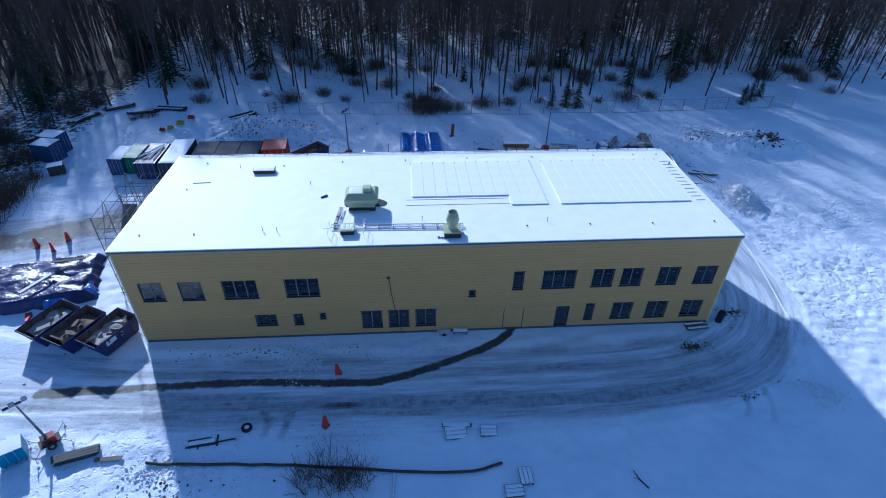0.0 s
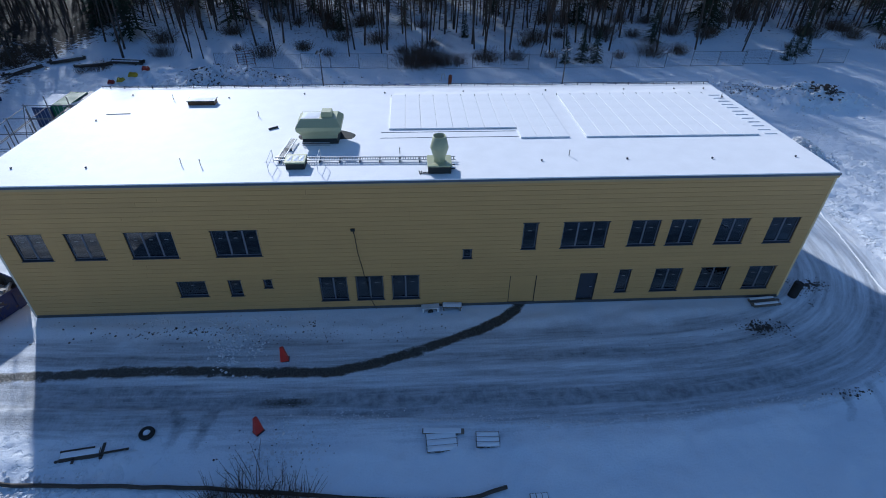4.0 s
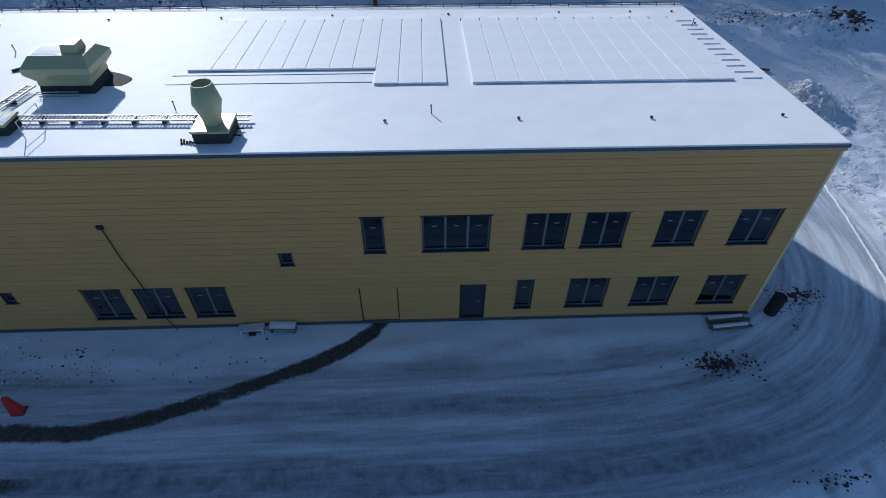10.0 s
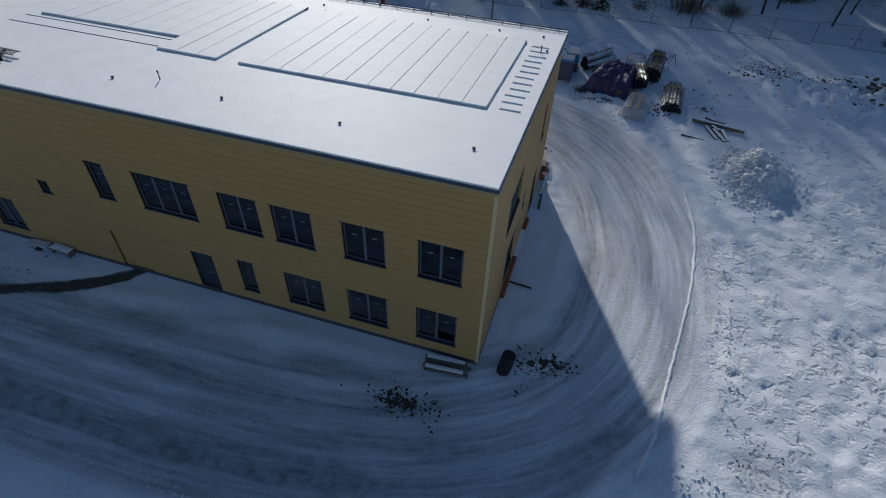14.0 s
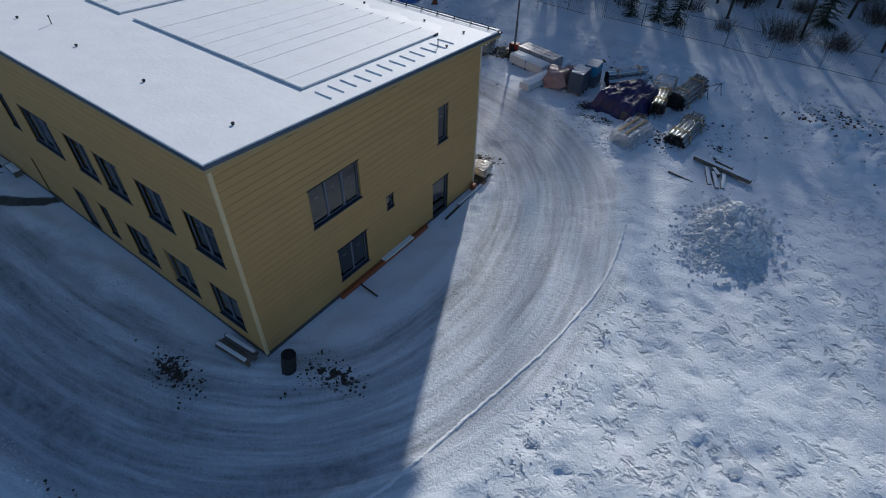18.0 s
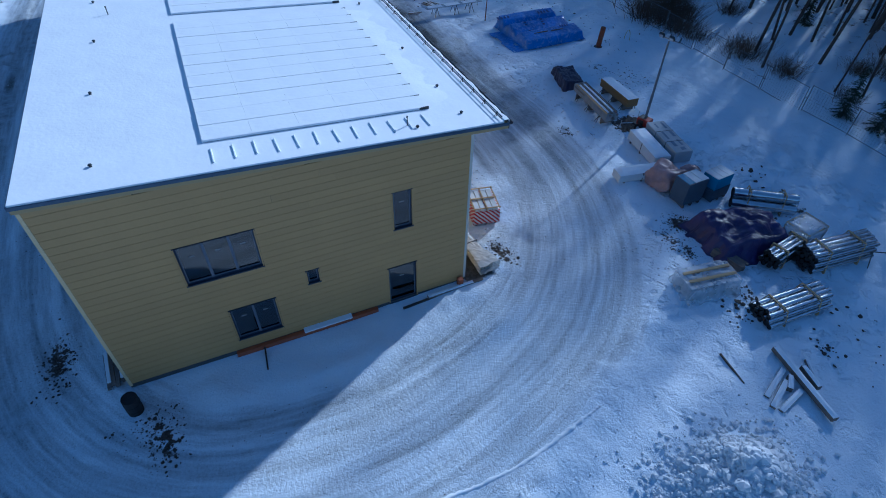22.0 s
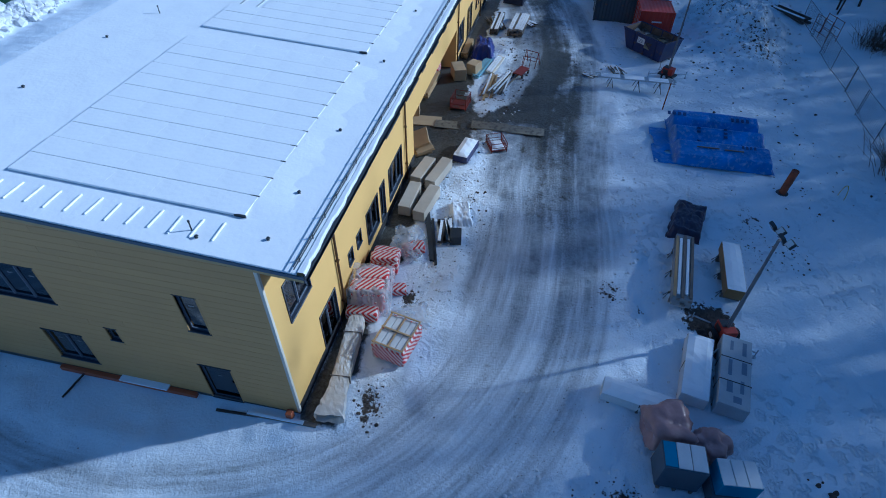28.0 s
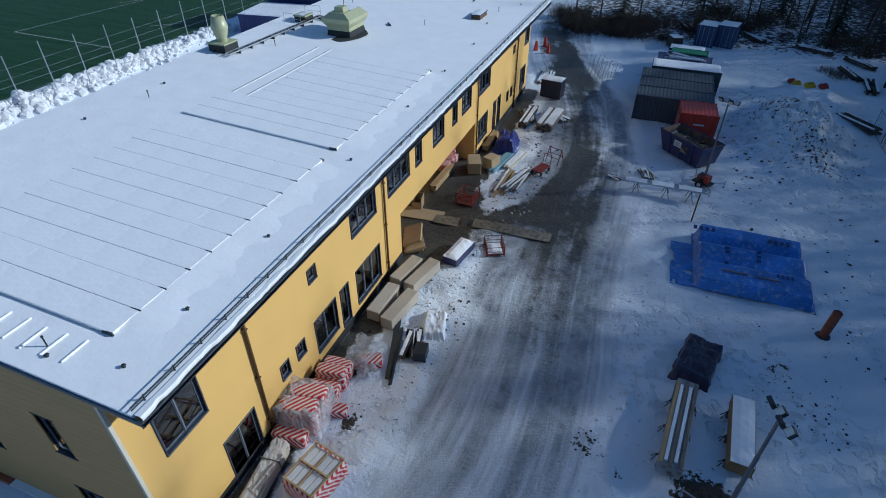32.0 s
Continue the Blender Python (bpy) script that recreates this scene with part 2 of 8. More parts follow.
SNOW = snow_material("snow")
ROOF_SNOW = snow_material("roof_snow", 0.45, (0.90, 0.905, 0.91))
LUMP_SNOW = snow_material("lumpy_snow", 0.9, (0.72, 0.73, 0.75))
GROUND = ground_material()
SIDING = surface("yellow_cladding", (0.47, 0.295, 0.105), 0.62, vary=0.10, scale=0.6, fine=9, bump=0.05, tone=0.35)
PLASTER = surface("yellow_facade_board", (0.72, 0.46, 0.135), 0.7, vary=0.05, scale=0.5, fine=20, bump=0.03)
# Black wall face behind the boards: the joints' shadow lines put in as colour.
JOINT_DARK = surface("dark_joint_backing", (0.03, 0.028, 0.024), 0.8, vary=0.2, bump=0.05)
TRIM = surface("slate_metal_trim", (0.035, 0.045, 0.065), 0.4, 0.2, vary=0.2, bump=0.02)
FLASHING = surface("roof_flashing", (0.07, 0.10, 0.15), 0.4, 0.5, vary=0.15, bump=0.02)
STRAW_TRIM = surface("straw_corner_trim", (0.68, 0.53, 0.29), 0.6, vary=0.1, bump=0.02)
PALE_TRIM = surface("pale_corner_trim", (0.62, 0.57, 0.47), 0.6, vary=0.1, bump=0.02)
STICKER = surface("faded_sticker", (0.26, 0.27, 0.28), 0.6, vary=0.2, bump=0)
FRAME = surface("window_frame_grey", (0.035, 0.045, 0.075), 0.45, vary=0.15, bump=0.02)
MULLION = surface("window_sash_grey", (0.15, 0.17, 0.21), 0.45, vary=0.12, bump=0.02)
GLASS = glass_material("window_glass", (0.26, 0.31, 0.39))
CONCRETE = surface("concrete_plinth", (0.075, 0.075, 0.078), 0.85, vary=0.3, scale=1.2, fine=25, bump=0.3)
DARK_PLINTH = surface("black_foundation_board", (0.02, 0.02, 0.022), 0.8, vary=0.3, bump=0.2)
SOFFIT = surface("painted_soffit", (0.42, 0.31, 0.14), 0.7, vary=0.1)
INSIDE = surface("inner_wall", (0.30, 0.29, 0.27), 0.9, vary=0.15)
INFLOOR = surface("inner_floor", (0.20, 0.19, 0.18), 0.8, vary=0.2)
HVAC = surface("pale_green_steel", (0.44, 0.45, 0.27), 0.42, 0.1, vary=0.08, scale=0.8, bump=0.03)
BITUMEN = surface("black_roofing_felt", (0.028, 0.032, 0.032), 0.85, vary=0.35, fine=40, bump=0.3)
GALV = surface("galvanised_steel", (0.52, 0.54, 0.56), 0.38, 0.75, vary=0.2, scale=4, bump=0.05)
DARK_STEEL = surface("dark_steel", (0.05, 0.055, 0.06), 0.5, 0.5, vary=0.3, bump=0.05)
BROWN_METAL = surface("brown_downpipe", (0.10, 0.052, 0.022), 0.5, 0.2, vary=0.2)
BARK = surface("bark", (0.060, 0.048, 0.040), 0.95, vary=0.45, scale=2, fine=18, bump=0.6, tone=0.5)
TWIG = surface("twigs", (0.075, 0.056, 0.044), 0.95, vary=0.3, bump=0)
BRUSH = surface("bare_brush", (0.085, 0.062, 0.042), 0.95, vary=0.35, bump=0)
NEEDLES = surface("spruce_needles", (0.018, 0.036, 0.018), 0.85, vary=0.5, scale=2, fine=9, bump=0.3)

# ---- small builders ----
def box(bm, x0, y0, z0, x1, y1, z1, m=None):
    r = bmesh.ops.create_cube(bm, size=1)
    t = Matrix.Translation(((x0 + x1) / 2, (y0 + y1) / 2, (z0 + z1) / 2)) @ Matrix.Diagonal((x1 - x0, y1 - y0, z1 - z0, 1))
    bmesh.ops.transform(bm, matrix=(m @ t if m else t), verts=r["verts"])
    return r["verts"]


def tube(bm, a, b, r0, r1=None, n=8, caps=True):
    a, b = Vector(a), Vector(b)
    r1 = r0 if r1 is None else r1
    d = b - a
    r = bmesh.ops.create_cone(bm, cap_ends=caps, segments=n, radius1=r0, radius2=r1, depth=d.length)
    bmesh.ops.transform(bm, matrix=Matrix.Translation((a + b) / 2) @ d.to_track_quat("Z", "Y").to_matrix().to_4x4(), verts=r["verts"])
    return r["verts"]


def bevelled(bm, width=0.02, seg=1):
    bmesh.ops.bevel(bm, geom=list(bm.edges), offset=width, segments=seg, affect="EDGES", profile=0.5)
    return bm


def lathe(bm, profile, n=24):
    """A turned shape from (radius, height) pairs."""
    rings = []
    for r, z in profile:
        rings.append([bm.verts.new((r * math.cos(2 * math.pi * k / n), r * math.sin(2 * math.pi * k / n), z)) for k in range(n)])
    for a, b in zip(rings, rings[1:]):
        for k in range(n):
            bm.faces.new((a[k], a[(k + 1) % n], b[(k + 1) % n], b[k]))
    return rings


def mesh_of(name, bm, mat, smooth=False):
    me = bpy.data.meshes.new(name)
    bm.normal_update()
    bm.to_mesh(me)
    bm.free()
    me.materials.append(mat)
    if smooth:
        me.polygons.foreach_set("use_smooth", [True] * len(me.polygons))
    return me


def part(name, bm, mat, parent, label="", smooth=False):
    """Links a bmesh (or a ready mesh) as one mesh object under a thing or a part."""
    me = mesh_of(name, bm, mat, smooth) if isinstance(bm, bmesh.types.BMesh) else bm
    ob = new(name, me)
    ob.parent = parent
    return tagged(ob, label) if label else ob


def thing(name, m, label, category, group="", kind=""):
    ob = new(name)
    ob.matrix_world = m
    ob.empty_display_size = 0.2
    return tagged(ob, label, category, group, kind)


def solid(name, bm, mat, label, category, group="", kind="", m=None, smooth=False):
    ob = new(name, mesh_of(name, bm, mat, smooth))
    if m:
        ob.matrix_world = m
    return tagged(ob, label, category, group, kind)


def BM():
    return bmesh.new()


def step(a, b, v):
    t = np.clip((v - a) / (b - a), 0, 1)
    return t * t * (3 - 2 * t)


def lattice(ix, iy):
    h = (ix.astype(np.int64) * 374761393 + iy.astype(np.int64) * 668265263) & 0x7FFFFFFF
    h = ((h ^ (h >> 13)) * 1274126177) & 0x7FFFFFFF
    return ((h ^ (h >> 16)) & 0xFFFF) / 65535.0


def value_noise(x, y):
    ix, iy = np.floor(x), np.floor(y)
    fx, fy = x - ix, y - iy
    fx, fy = fx * fx * (3 - 2 * fx), fy * fy * (3 - 2 * fy)
    a, b, c, d = lattice(ix, iy), lattice(ix + 1, iy), lattice(ix, iy + 1), lattice(ix + 1, iy + 1)
    return (a * (1 - fx) + b * fx) * (1 - fy) + (c * (1 - fx) + d * fx) * fy


def fbm(x, y, n=4):
    return sum(value_noise(x * 2 ** k + 17 * k, y * 2 ** k - 9 * k) * 0.5 ** (k + 1) for k in range(n))


def near_line(x, y, pts):
    """Distance to a bent line, how far along it (metres) the nearest place lies, and on which side (1 left, -1 right)."""
    best, along, run, sign = np.full(x.shape, 1e9), np.zeros(x.shape), 0.0, np.ones(x.shape)
    for (ax, ay), (bx, by) in zip(pts, pts[1:]):
        dx, dy = bx - ax, by - ay
        n = math.hypot(dx, dy)
        t = np.clip(((x - ax) * dx + (y - ay) * dy) / n ** 2, 0, 1)
        d = np.hypot(x - ax - t * dx, y - ay - t * dy)
        along = np.where(d < best, run + t * n, along)
        sign = np.where(d < best, np.where(dx * (y - ay) - dy * (x - ax) > 0, 1.0, -1.0), sign)
        best = np.minimum(d, best)
        run += n
    return best, along, sign


def rounded(pts, times=2):
    for _ in range(times):
        out = [pts[0]]
        for a, b in zip(pts, pts[1:]):
            out += [(a[0] * 0.75 + b[0] * 0.25, a[1] * 0.75 + b[1] * 0.25), (a[0] * 0.25 + b[0] * 0.75, a[1] * 0.25 + b[1] * 0.75)]
        pts = out + [pts[-1]]
    return pts


# ---- ground ----
LOOP = rounded([(-75, -1.0), (-58, -3.5), (-46, -5.4), (-30, -5.9), (-16, -5.8), (-6, -5.4), (1, -3.6), (5.5, 0.5), (6.8, 6), (6.2, 12), (3.6, 18), (-2, 22), (-9, 23.2), (-20, 22.2), (-32, 22.4), (-42, 21.0), (-50, 18.5), (-60, 14.5), (-80, 11)])
TRENCH = rounded([(-52, -4.8), (-44, -4.6), (-36.8, -4.5), (-29, -5.1), (-26.6, -4.8), (-23.6, -3.8), (-19.6, -2.2), (-17.2, -0.7), (-16.7, 0.2)])
TURN_IN = rounded([(-22.4, 16.6), (-23.5, 18.6), (-25.6, 20.2), (-29, 21.4), (-34, 22.0)])
RUT = rounded([(-52, -6.0), (-38, -6.7), (-29, -7.0), (-22, -7.0), (-10, -7.0), (-3, -6.2)])
EDGE = rounded([(-56, -6.4), (-43, -6.7), (-35.5, -7.2), (-25, -8.2), (-15, -8.9), (-7.5, -8.45), (-2.8, -8.0), (1.5, -6.9), (4.5, -4.8), (5.9, -2.4)])
SMEARS = [rounded(q) for q in ([(-35.7, -7.3), (-35.0, -8.25), (-35.3, -9.15)], [(-33.7, -7.4), (-33.8, -8.3), (-34.05, -9.2)], [(-0.58, -7.9), (-0.62, -8.64), (-1.25, -9.35)], [(1.2, -7.3), (1.25, -8.4), (0.5, -9.85)])]
PATH_IN = rounded([(-17.5, 14.9), (-19.5, 17.2), (-22, 18.2), (-25, 20.5)])
PILES = [(12.7, 19.0, 1.9, 2.4, 1.25), (21.5, 31.8, 7.0, 3.6, 1.7), (14.5, 33.5, 3.5, 3.5, 0.5), (-44, 37.0, 8.0, 4.5, 2.3), (-52, 40, 5, 4, 1.0), (-36, 37, 4, 3, 0.6), (0, 35.5, 9, 3.0, 0.45)]


def ground_parts(x, y):
    """Height and surface shares of the ground at (x, y)."""
    z = 0.28 * step(6, 20, y) + 0.035 * np.maximum(y - 44, 0) * step(44, 60, y) + 0.012 * np.maximum(y - 70, 0)
    z = z + 0.03 * np.maximum(-x - 62, 0) * step(5, 30, y)
    z = z - 0.9 * step(-20, -29, y)
    d_loop, s_loop, g_loop = near_line(x, y, LOOP)
    d_tr, _, _ = near_line(x, y, TRENCH)
    d_rut, _, _ = near_line(x, y, RUT)
    d_in, _, _ = near_line(x, y, PATH_IN)
    n1, n2 = fbm(x * 0.35, y * 0.35), fbm(x * 1.7 + 31, y * 1.7)
    side = d_loop * g_loop
    road = 1 - step(2.6, 4.2, d_loop + (n1 - 0.5) * 2.4)
    back = step(13, 20, y) * (1 - step(-62, -70, x))
    off = 1 - road
    n3 = fbm(x * 3.1 + 7, y * 3.1 + 13, 2)
    z = z + off * ((n1 - 0.45) * 0.34 + (n2 - 0.45) * 0.17 + (n3 - 0.4) * 0.07)
    z = z + road * ((n2 - 0.45) * 0.05 + (n3 - 0.4) * 0.02)
    outer = step(-0.5, 0.5, -g_loop) * step(3, 5.5, x) * (1 - step(20, 24, y)) * step(-5, -3, y)
    z = z + 0.07 * np.exp(-((d_loop - 4.3) / 0.45) ** 2) * step(0.35, 0.6, n1 + 0.1) + outer * (0.10 * np.exp(-((d_loop - 3.75 - (n1 - .5) * .5) / 0.20) ** 2) + 0.08 * np.exp(-((d_loop - 3.2 - (n1 - .5) * .4) / 0.18) ** 2))
    trampled = step(8.5, 10.5, x) * (1 - step(24, 30, x)) * step(-9, -4, y) * (1 - step(15, 22, y))
    patchy = 0.35 + 0.9 * step(0.35, 0.6, fbm(x * 0.3 + 8, y * 0.3 + 3, 2))
    z = z + trampled * ((fbm(x * 1.1 + 5, y * 1.1, 2) - 0.4) * 0.16 + patchy * (-0.11 * step(0.55, 0.78, value_noise(x * 2.5 + 3, y * 2.1)) + 0.06 * step(0.6, 0.85, value_noise(x * 3.1 + 13, y * 2.8))))
    tracks = step(0.33, 0.62, 0.55 * fbm(side * 1.1 + 40, s_loop * 0.04, 2) + 0.65 * fbm(side * 3.6 + 90, s_loop * 0.07, 3))
    z = z - road * tracks * 0.035
    d_edge, _, g_edge = near_line(x, y, EDGE)
    s_edge = d_edge * g_edge + (n2 - 0.5) * 0.25
    z = z + 0.20 * (1 - step(-0.16, 0.06, s_edge)) * np.exp(-d_edge / 2.6) * (0.5 + n1)
    cleared = step(-0.05, 0.1, s_edge) * (1 - step(1.0, 2.2, s_edge)) * (1 - step(1.5, 2.5, d_edge))
    smear = sum((1 - step(0.16, 0.34, near_line(x, y, q)[0])) for q in SMEARS)
    z = z - 0.05 * smear
    for px, py, rx, ry, h in PILES:
        r = np.hypot((x - px) / rx, (y - py) / ry)
        z = z + h * (1 - step(0.1, 1.15, r + (n1 - 0.5) * 0.5)) * (0.75 + 0.9 * (n2 - 0.35))
    trodden = 0.8 * np.exp(-(((x + 42) / 9) ** 2 + ((y - 37) / 5) ** 2)) + trampled * (0.12 + 1.0 * step(0.34, 0.58, fbm(x * 0.35 + 8, y * 0.35 + 3, 3))) + 0.6 * step(-60, -54, x) * (1 - step(-37, -33, x)) * step(-15, -12, y) * (1 - step(-9, -7.5, y)) + 0.6 * np.exp(-(((x + 30.5) / 2.2) ** 2 + ((y + 10.2) / 1.4) ** 2)) + off * step(14, 17, y) * (1 - step(40, 44, y)) * (0.3 + 0.6 * step(0.4, 0.6, fbm(x * 0.25 + 2, y * 0.25, 3)))
    bank = np.exp(-((y + 26.8 + (n1 - 0.5) * 1.6) / 1.5) ** 2) * step(-60, -52, x)
    z = z + bank * (0.7 + 1.3 * fbm(x * 0.8, y * 0.8 + 40, 4))
    house = step(-47.2, -46.4, x) * (1 - step(0.3, 1.0, x)) * step(-1.2, -0.3, y) * (1 - step(14.8, 16.5, y))
    z = z * (1 - house) + house * (0.02 + 0.16 * step(8, 15, y))
    worn = 0.28 * cleared + 0.42 * smear + 0.55 * np.exp(-(((x - 10.9) / 1.5) ** 2 + ((y + 1.3) / 1.3) ** 2)) + road * (0.42 + 0.20 * tracks + 0.3 * (n1 - 0.5) + 0.26 * back * step(-2, -14, x) + 0.16 * back - 0.10 * step(12, 20, y) * step(-12, -4, x)) + 0.26 * (1 - step(0.5, 1.1, d_rut)) * (0.4 + n1) + 0.18 * step(-7, -2.5, y) * (1 - step(-1, -0.5, y)) * step(-46, -40, x) * (1 - step(-3, 2, x))
    worn = worn + 0.42 * step(15.2, 16.5, y) * (1 - step(18.5, 20, y)) * step(-16, -13, x) * (1 - step(-1, 1.5, x)) * step(0.40, 0.62, fbm(x * 0.9 + 3, y * 0.9 + 9, 3))
    worn = worn + 0.5 * step(15.5, 18, y) * (1 - step(21, 22.5, y)) * step(-43, -36, x) * (1 - step(-20, -14, x)) * n1 * 1.4
    bare = 0.84 * (1 - step(0.20, 0.58, d_tr + (n2 - 0.5) * 0.25)) + 0.26 * (1 - step(0.25, 0.6, d_rut)) * (0.4 + n1) * (1 - step(-31, -26, x))
    bare = bare + 0.55 * np.exp(-(((x + 30) / 1.6) ** 2 + ((y + 7) / 0.4) ** 2))
    bare = bare + back * (1 - step(1.1, 3.0, d_loop)) * (0.27 + 0.38 * step(-8, -24, x)) * (0.45 + 0.8 * n1 + 0.35 * tracks) * (1 - step(-60, -68, x))
    bare = bare + (1 - step(-52, -46, x)) * (1 - step(0.8, 3.4, d_loop)) * (0.24 + 0.45 * step(8, 12, y)) * (0.3 + 1.4 * n1)
    bare = bare + 0.05 * road * tracks * (1 - back) * step(0.45, 0.62, n1 + 0.1 * n2)
    bare = bare + 0.55 * (1 - step(0.7, 1.5, d_in + (n2 - .5))) + 0.75 * np.exp(-(((x + 17.5) / 2.6) ** 2 + ((y - 16.0) / 1.3) ** 2))
    bare = bare + 0.95 * step(14.2, 14.5, y) * (1 - step(15.6, 16.1, y + (n2 - 0.5) * 1.0)) * step(-47, -46, x) * (1 - step(0.2, 0.5, x))
    bare = bare + 0.6 * np.exp(-(((x + 25) / 2.2) ** 2 + ((y - 16.2) / 1.2) ** 2))
    bare = bare + 0.95 * step(-31.5, -30.2, x) * (1 - step(-18.0, -17.2, x)) * step(11.0, 11.4, y) * (1 - step(16.2, 17.2, y + (n2 - 0.5) * 1.6 + 0.9 * step(-24.5, -26.5, x)))
    bare = bare + 0.55 * (1 - step(0.5, 1.3, near_line(x, y, TURN_IN)[0] + (n2 - 0.5) * 0.8))
    spots = [(-2.2, -2.7, 1.0, 0.5), (-7.8, 30.0, 1.4, 0.7), (-8.4, 29.7, 1.1, 0.7), (-6.4, 30.5, 0.9, 0.6), (2.3, 25.0, 0.6, 0.6), (1.0, 26.4, 0.8, 0.7), (22.6, 31.4, 1.8, .8), (22.4, 31.2, 1.4, .6), (19, 32, 1.2, .6), (15, 34, 3.2, 2.4), (6.8, 24.6, 0.7, 0.4), (2.0, 0.6, 1.0, 0.9), (3.6, 0.8, 0.5, 0.6), (-1, 20, 0.3, 0.3), (-0.5, 16.9, 0.8, 0.4), (-46, 36, 5, 4), (-38, 38, 4, 3), (3, 33, 1.2, 0.7), (-16, 33.5, 1.6, 1.0), (13, 19.5, 1.6, 1.2), (-37, -1.6, 5, 0.5), (-9, 26, 0.9, 0.7), (0.9, 26.7, 0.55, 0.5), (1.6, 25.25, 0.45, 0.35), (3.15, 25.3, 0.5, 0.45), (6.45, 25.95, 0.75, 0.5), (-8.1, 27.45, 0.4, 0.35), (-6.3, 16.9, 0.7, 0.45), (-1.1, 16.8, 0.8, 0.45), (-7.6, 30.9, 1.3, 0.7), (-8.3, 30.7, .9, .55), (-8.0, 30.9, .9, .55), (-3.1, -2.75, 1.2, 0.4), (2.8, 1.0, 0.6, 0.4), (-0.6, -7.6, 1.0, 0.25), (-6.6, 17.2, 0.5, 0.4)]
    soil = np.zeros(x.shape)
    for px, py, rx, ry in spots:
        soil = soil + 0.5 * np.exp(-(((x - px) / rx) ** 2 + ((y - py) / ry) ** 2))
    worn = worn + 0.45 * np.exp(-(((x - 12.8) / 1.9) ** 2 + ((y - 18.8) / 2.3) ** 2))
    soil = soil + 0.55 * np.exp(-((y - 44.4 - 0.5 * (n1 - 0.5) - 0.0012 * (x + 15) ** 2) / 0.34) ** 2) * step(-22, -17, x) * (1 - step(33, 37, x))
    litter = 0.40 * step(45, 58, y) + 0.40 * step(58, 85, y) + 0.75 * step(-64, -70, x) * step(9, 15, y)
    turf = step(-31.5, -31.9, y) * step(-115, -114.5, x) * (1 - step(-4.5, -4, x)) * step(-100.5, -100, y)
    return z, worn, bare, soil, litter, turf, road, side, s_loop, trodden


def spaced(*spans):
    out = []
    for a, b, s in spans:
        out += list(np.arange(a, b - s * 0.5, s))
    return np.array(out + [spans[-1][1]])


gx = spaced((-3000, -600, 600), (-600, -160, 40), (-160, -76, 3), (-76, -54, 0.5), (-54, 20, 0.22), (20, 40, 0.5), (40, 130, 3), (130, 600, 47), (600, 3000, 600))
gy = spaced((-3000, -600, 600), (-600, -120, 40), (-120, -36, 3), (-36, -16, 0.5), (-16, 42, 0.22), (42, 60, 0.6), (60, 150, 3), (150, 600, 45), (600, 3000, 600))
GX, GY = np.meshgrid(gx, gy)
gz, *g_shares = ground_parts(GX.ravel(), GY.ravel())
ground_mesh = bpy.data.meshes.new("ground")
nx, ny = len(gx), len(gy)
ids = np.arange(nx * ny).reshape(ny, nx)
quads = np.stack([ids[:-1, :-1], ids[:-1, 1:], ids[1:, 1:], ids[1:, :-1]], -1).reshape(-1, 4)
ground_mesh.vertices.add(nx * ny)
ground_mesh.vertices.foreach_set("co", np.stack([GX.ravel(), GY.ravel(), gz], -1).ravel())
ground_mesh.loops.add(quads.size)
ground_mesh.loops.foreach_set("vertex_index", quads.ravel())
ground_mesh.polygons.add(len(quads))
ground_mesh.polygons.foreach_set("loop_start", np.arange(0, quads.size, 4))
ground_mesh.polygons.foreach_set("use_smooth", np.ones(len(quads), bool))
ground_mesh.update(calc_edges=True)
for key, values in zip(("worn", "bare", "soil", "litter", "turf", "road", "across", "along", "trodden"), g_shares):
    ground_mesh.attributes.new(key, "FLOAT", "POINT").data.foreach_set("value", values.astype(np.float32))
ground_mesh.materials.append(GROUND)
tagged(new("ground", ground_mesh), "snow-covered building site with rutted icy tracks", "ground", kind="structure")


def G(x, y):
    return float(ground_parts(np.array([float(x)]), np.array([float(y)]))[0][0])


def on_ground(x, y, rz=0.0, dz=0.0):
    return pose(x, y, G(x, y) + dz, 0, 0, rz)


# ---- the building ----
LEN, DEEP, HIGH, WALL = 46.1, 14.4, 8.86, 0.35
EAVE_F, EAVE_B, EAVE_L, EAVE_R, PITCH = -0.15, 15.92, -46.25, 0.08, 0.0577


def roof_z(y):
    return 9.16 - PITCH * (y - EAVE_F)


def split(span, holes):
    """What is left of a span once the holes are taken out."""
    out, a = [], span[0]
    for h0, h1 in sorted(holes):
        if h0 > a + 1e-6:
            out.append((a, min(h0, span[1])))
        a = max(a, h1)
    if a < span[1] - 1e-6:
        out.append((a, span[1]))
    return out


def wall_mesh(length, top, openings, thick, ends=0.0):
    """A wall along +x from 0, its outer face at y = 0 and its inner face at y = thick, with holes (x0, z0, x1, z1) right through. top(x) is its height."""
    bm = BM()
    cuts = sorted({ends, length - ends, *[v for o in openings for v in (o[0], o[2])]})
    for a, b in zip(cuts, cuts[1:]):
        holes = [(o[1], o[3]) for o in openings if o[0] < (a + b) / 2 < o[2]]
        for z0, z1 in split((0.0, 99.0), holes):
            vs = box(bm, a, 0, z0, b, thick, min(z1, 50))
            for v in vs:
                if v.co.z > 20:
                    v.co.z = top(v.co.x)
    bmesh.ops.remove_doubles(bm, verts=bm.verts, dist=1e-4)
    return bm


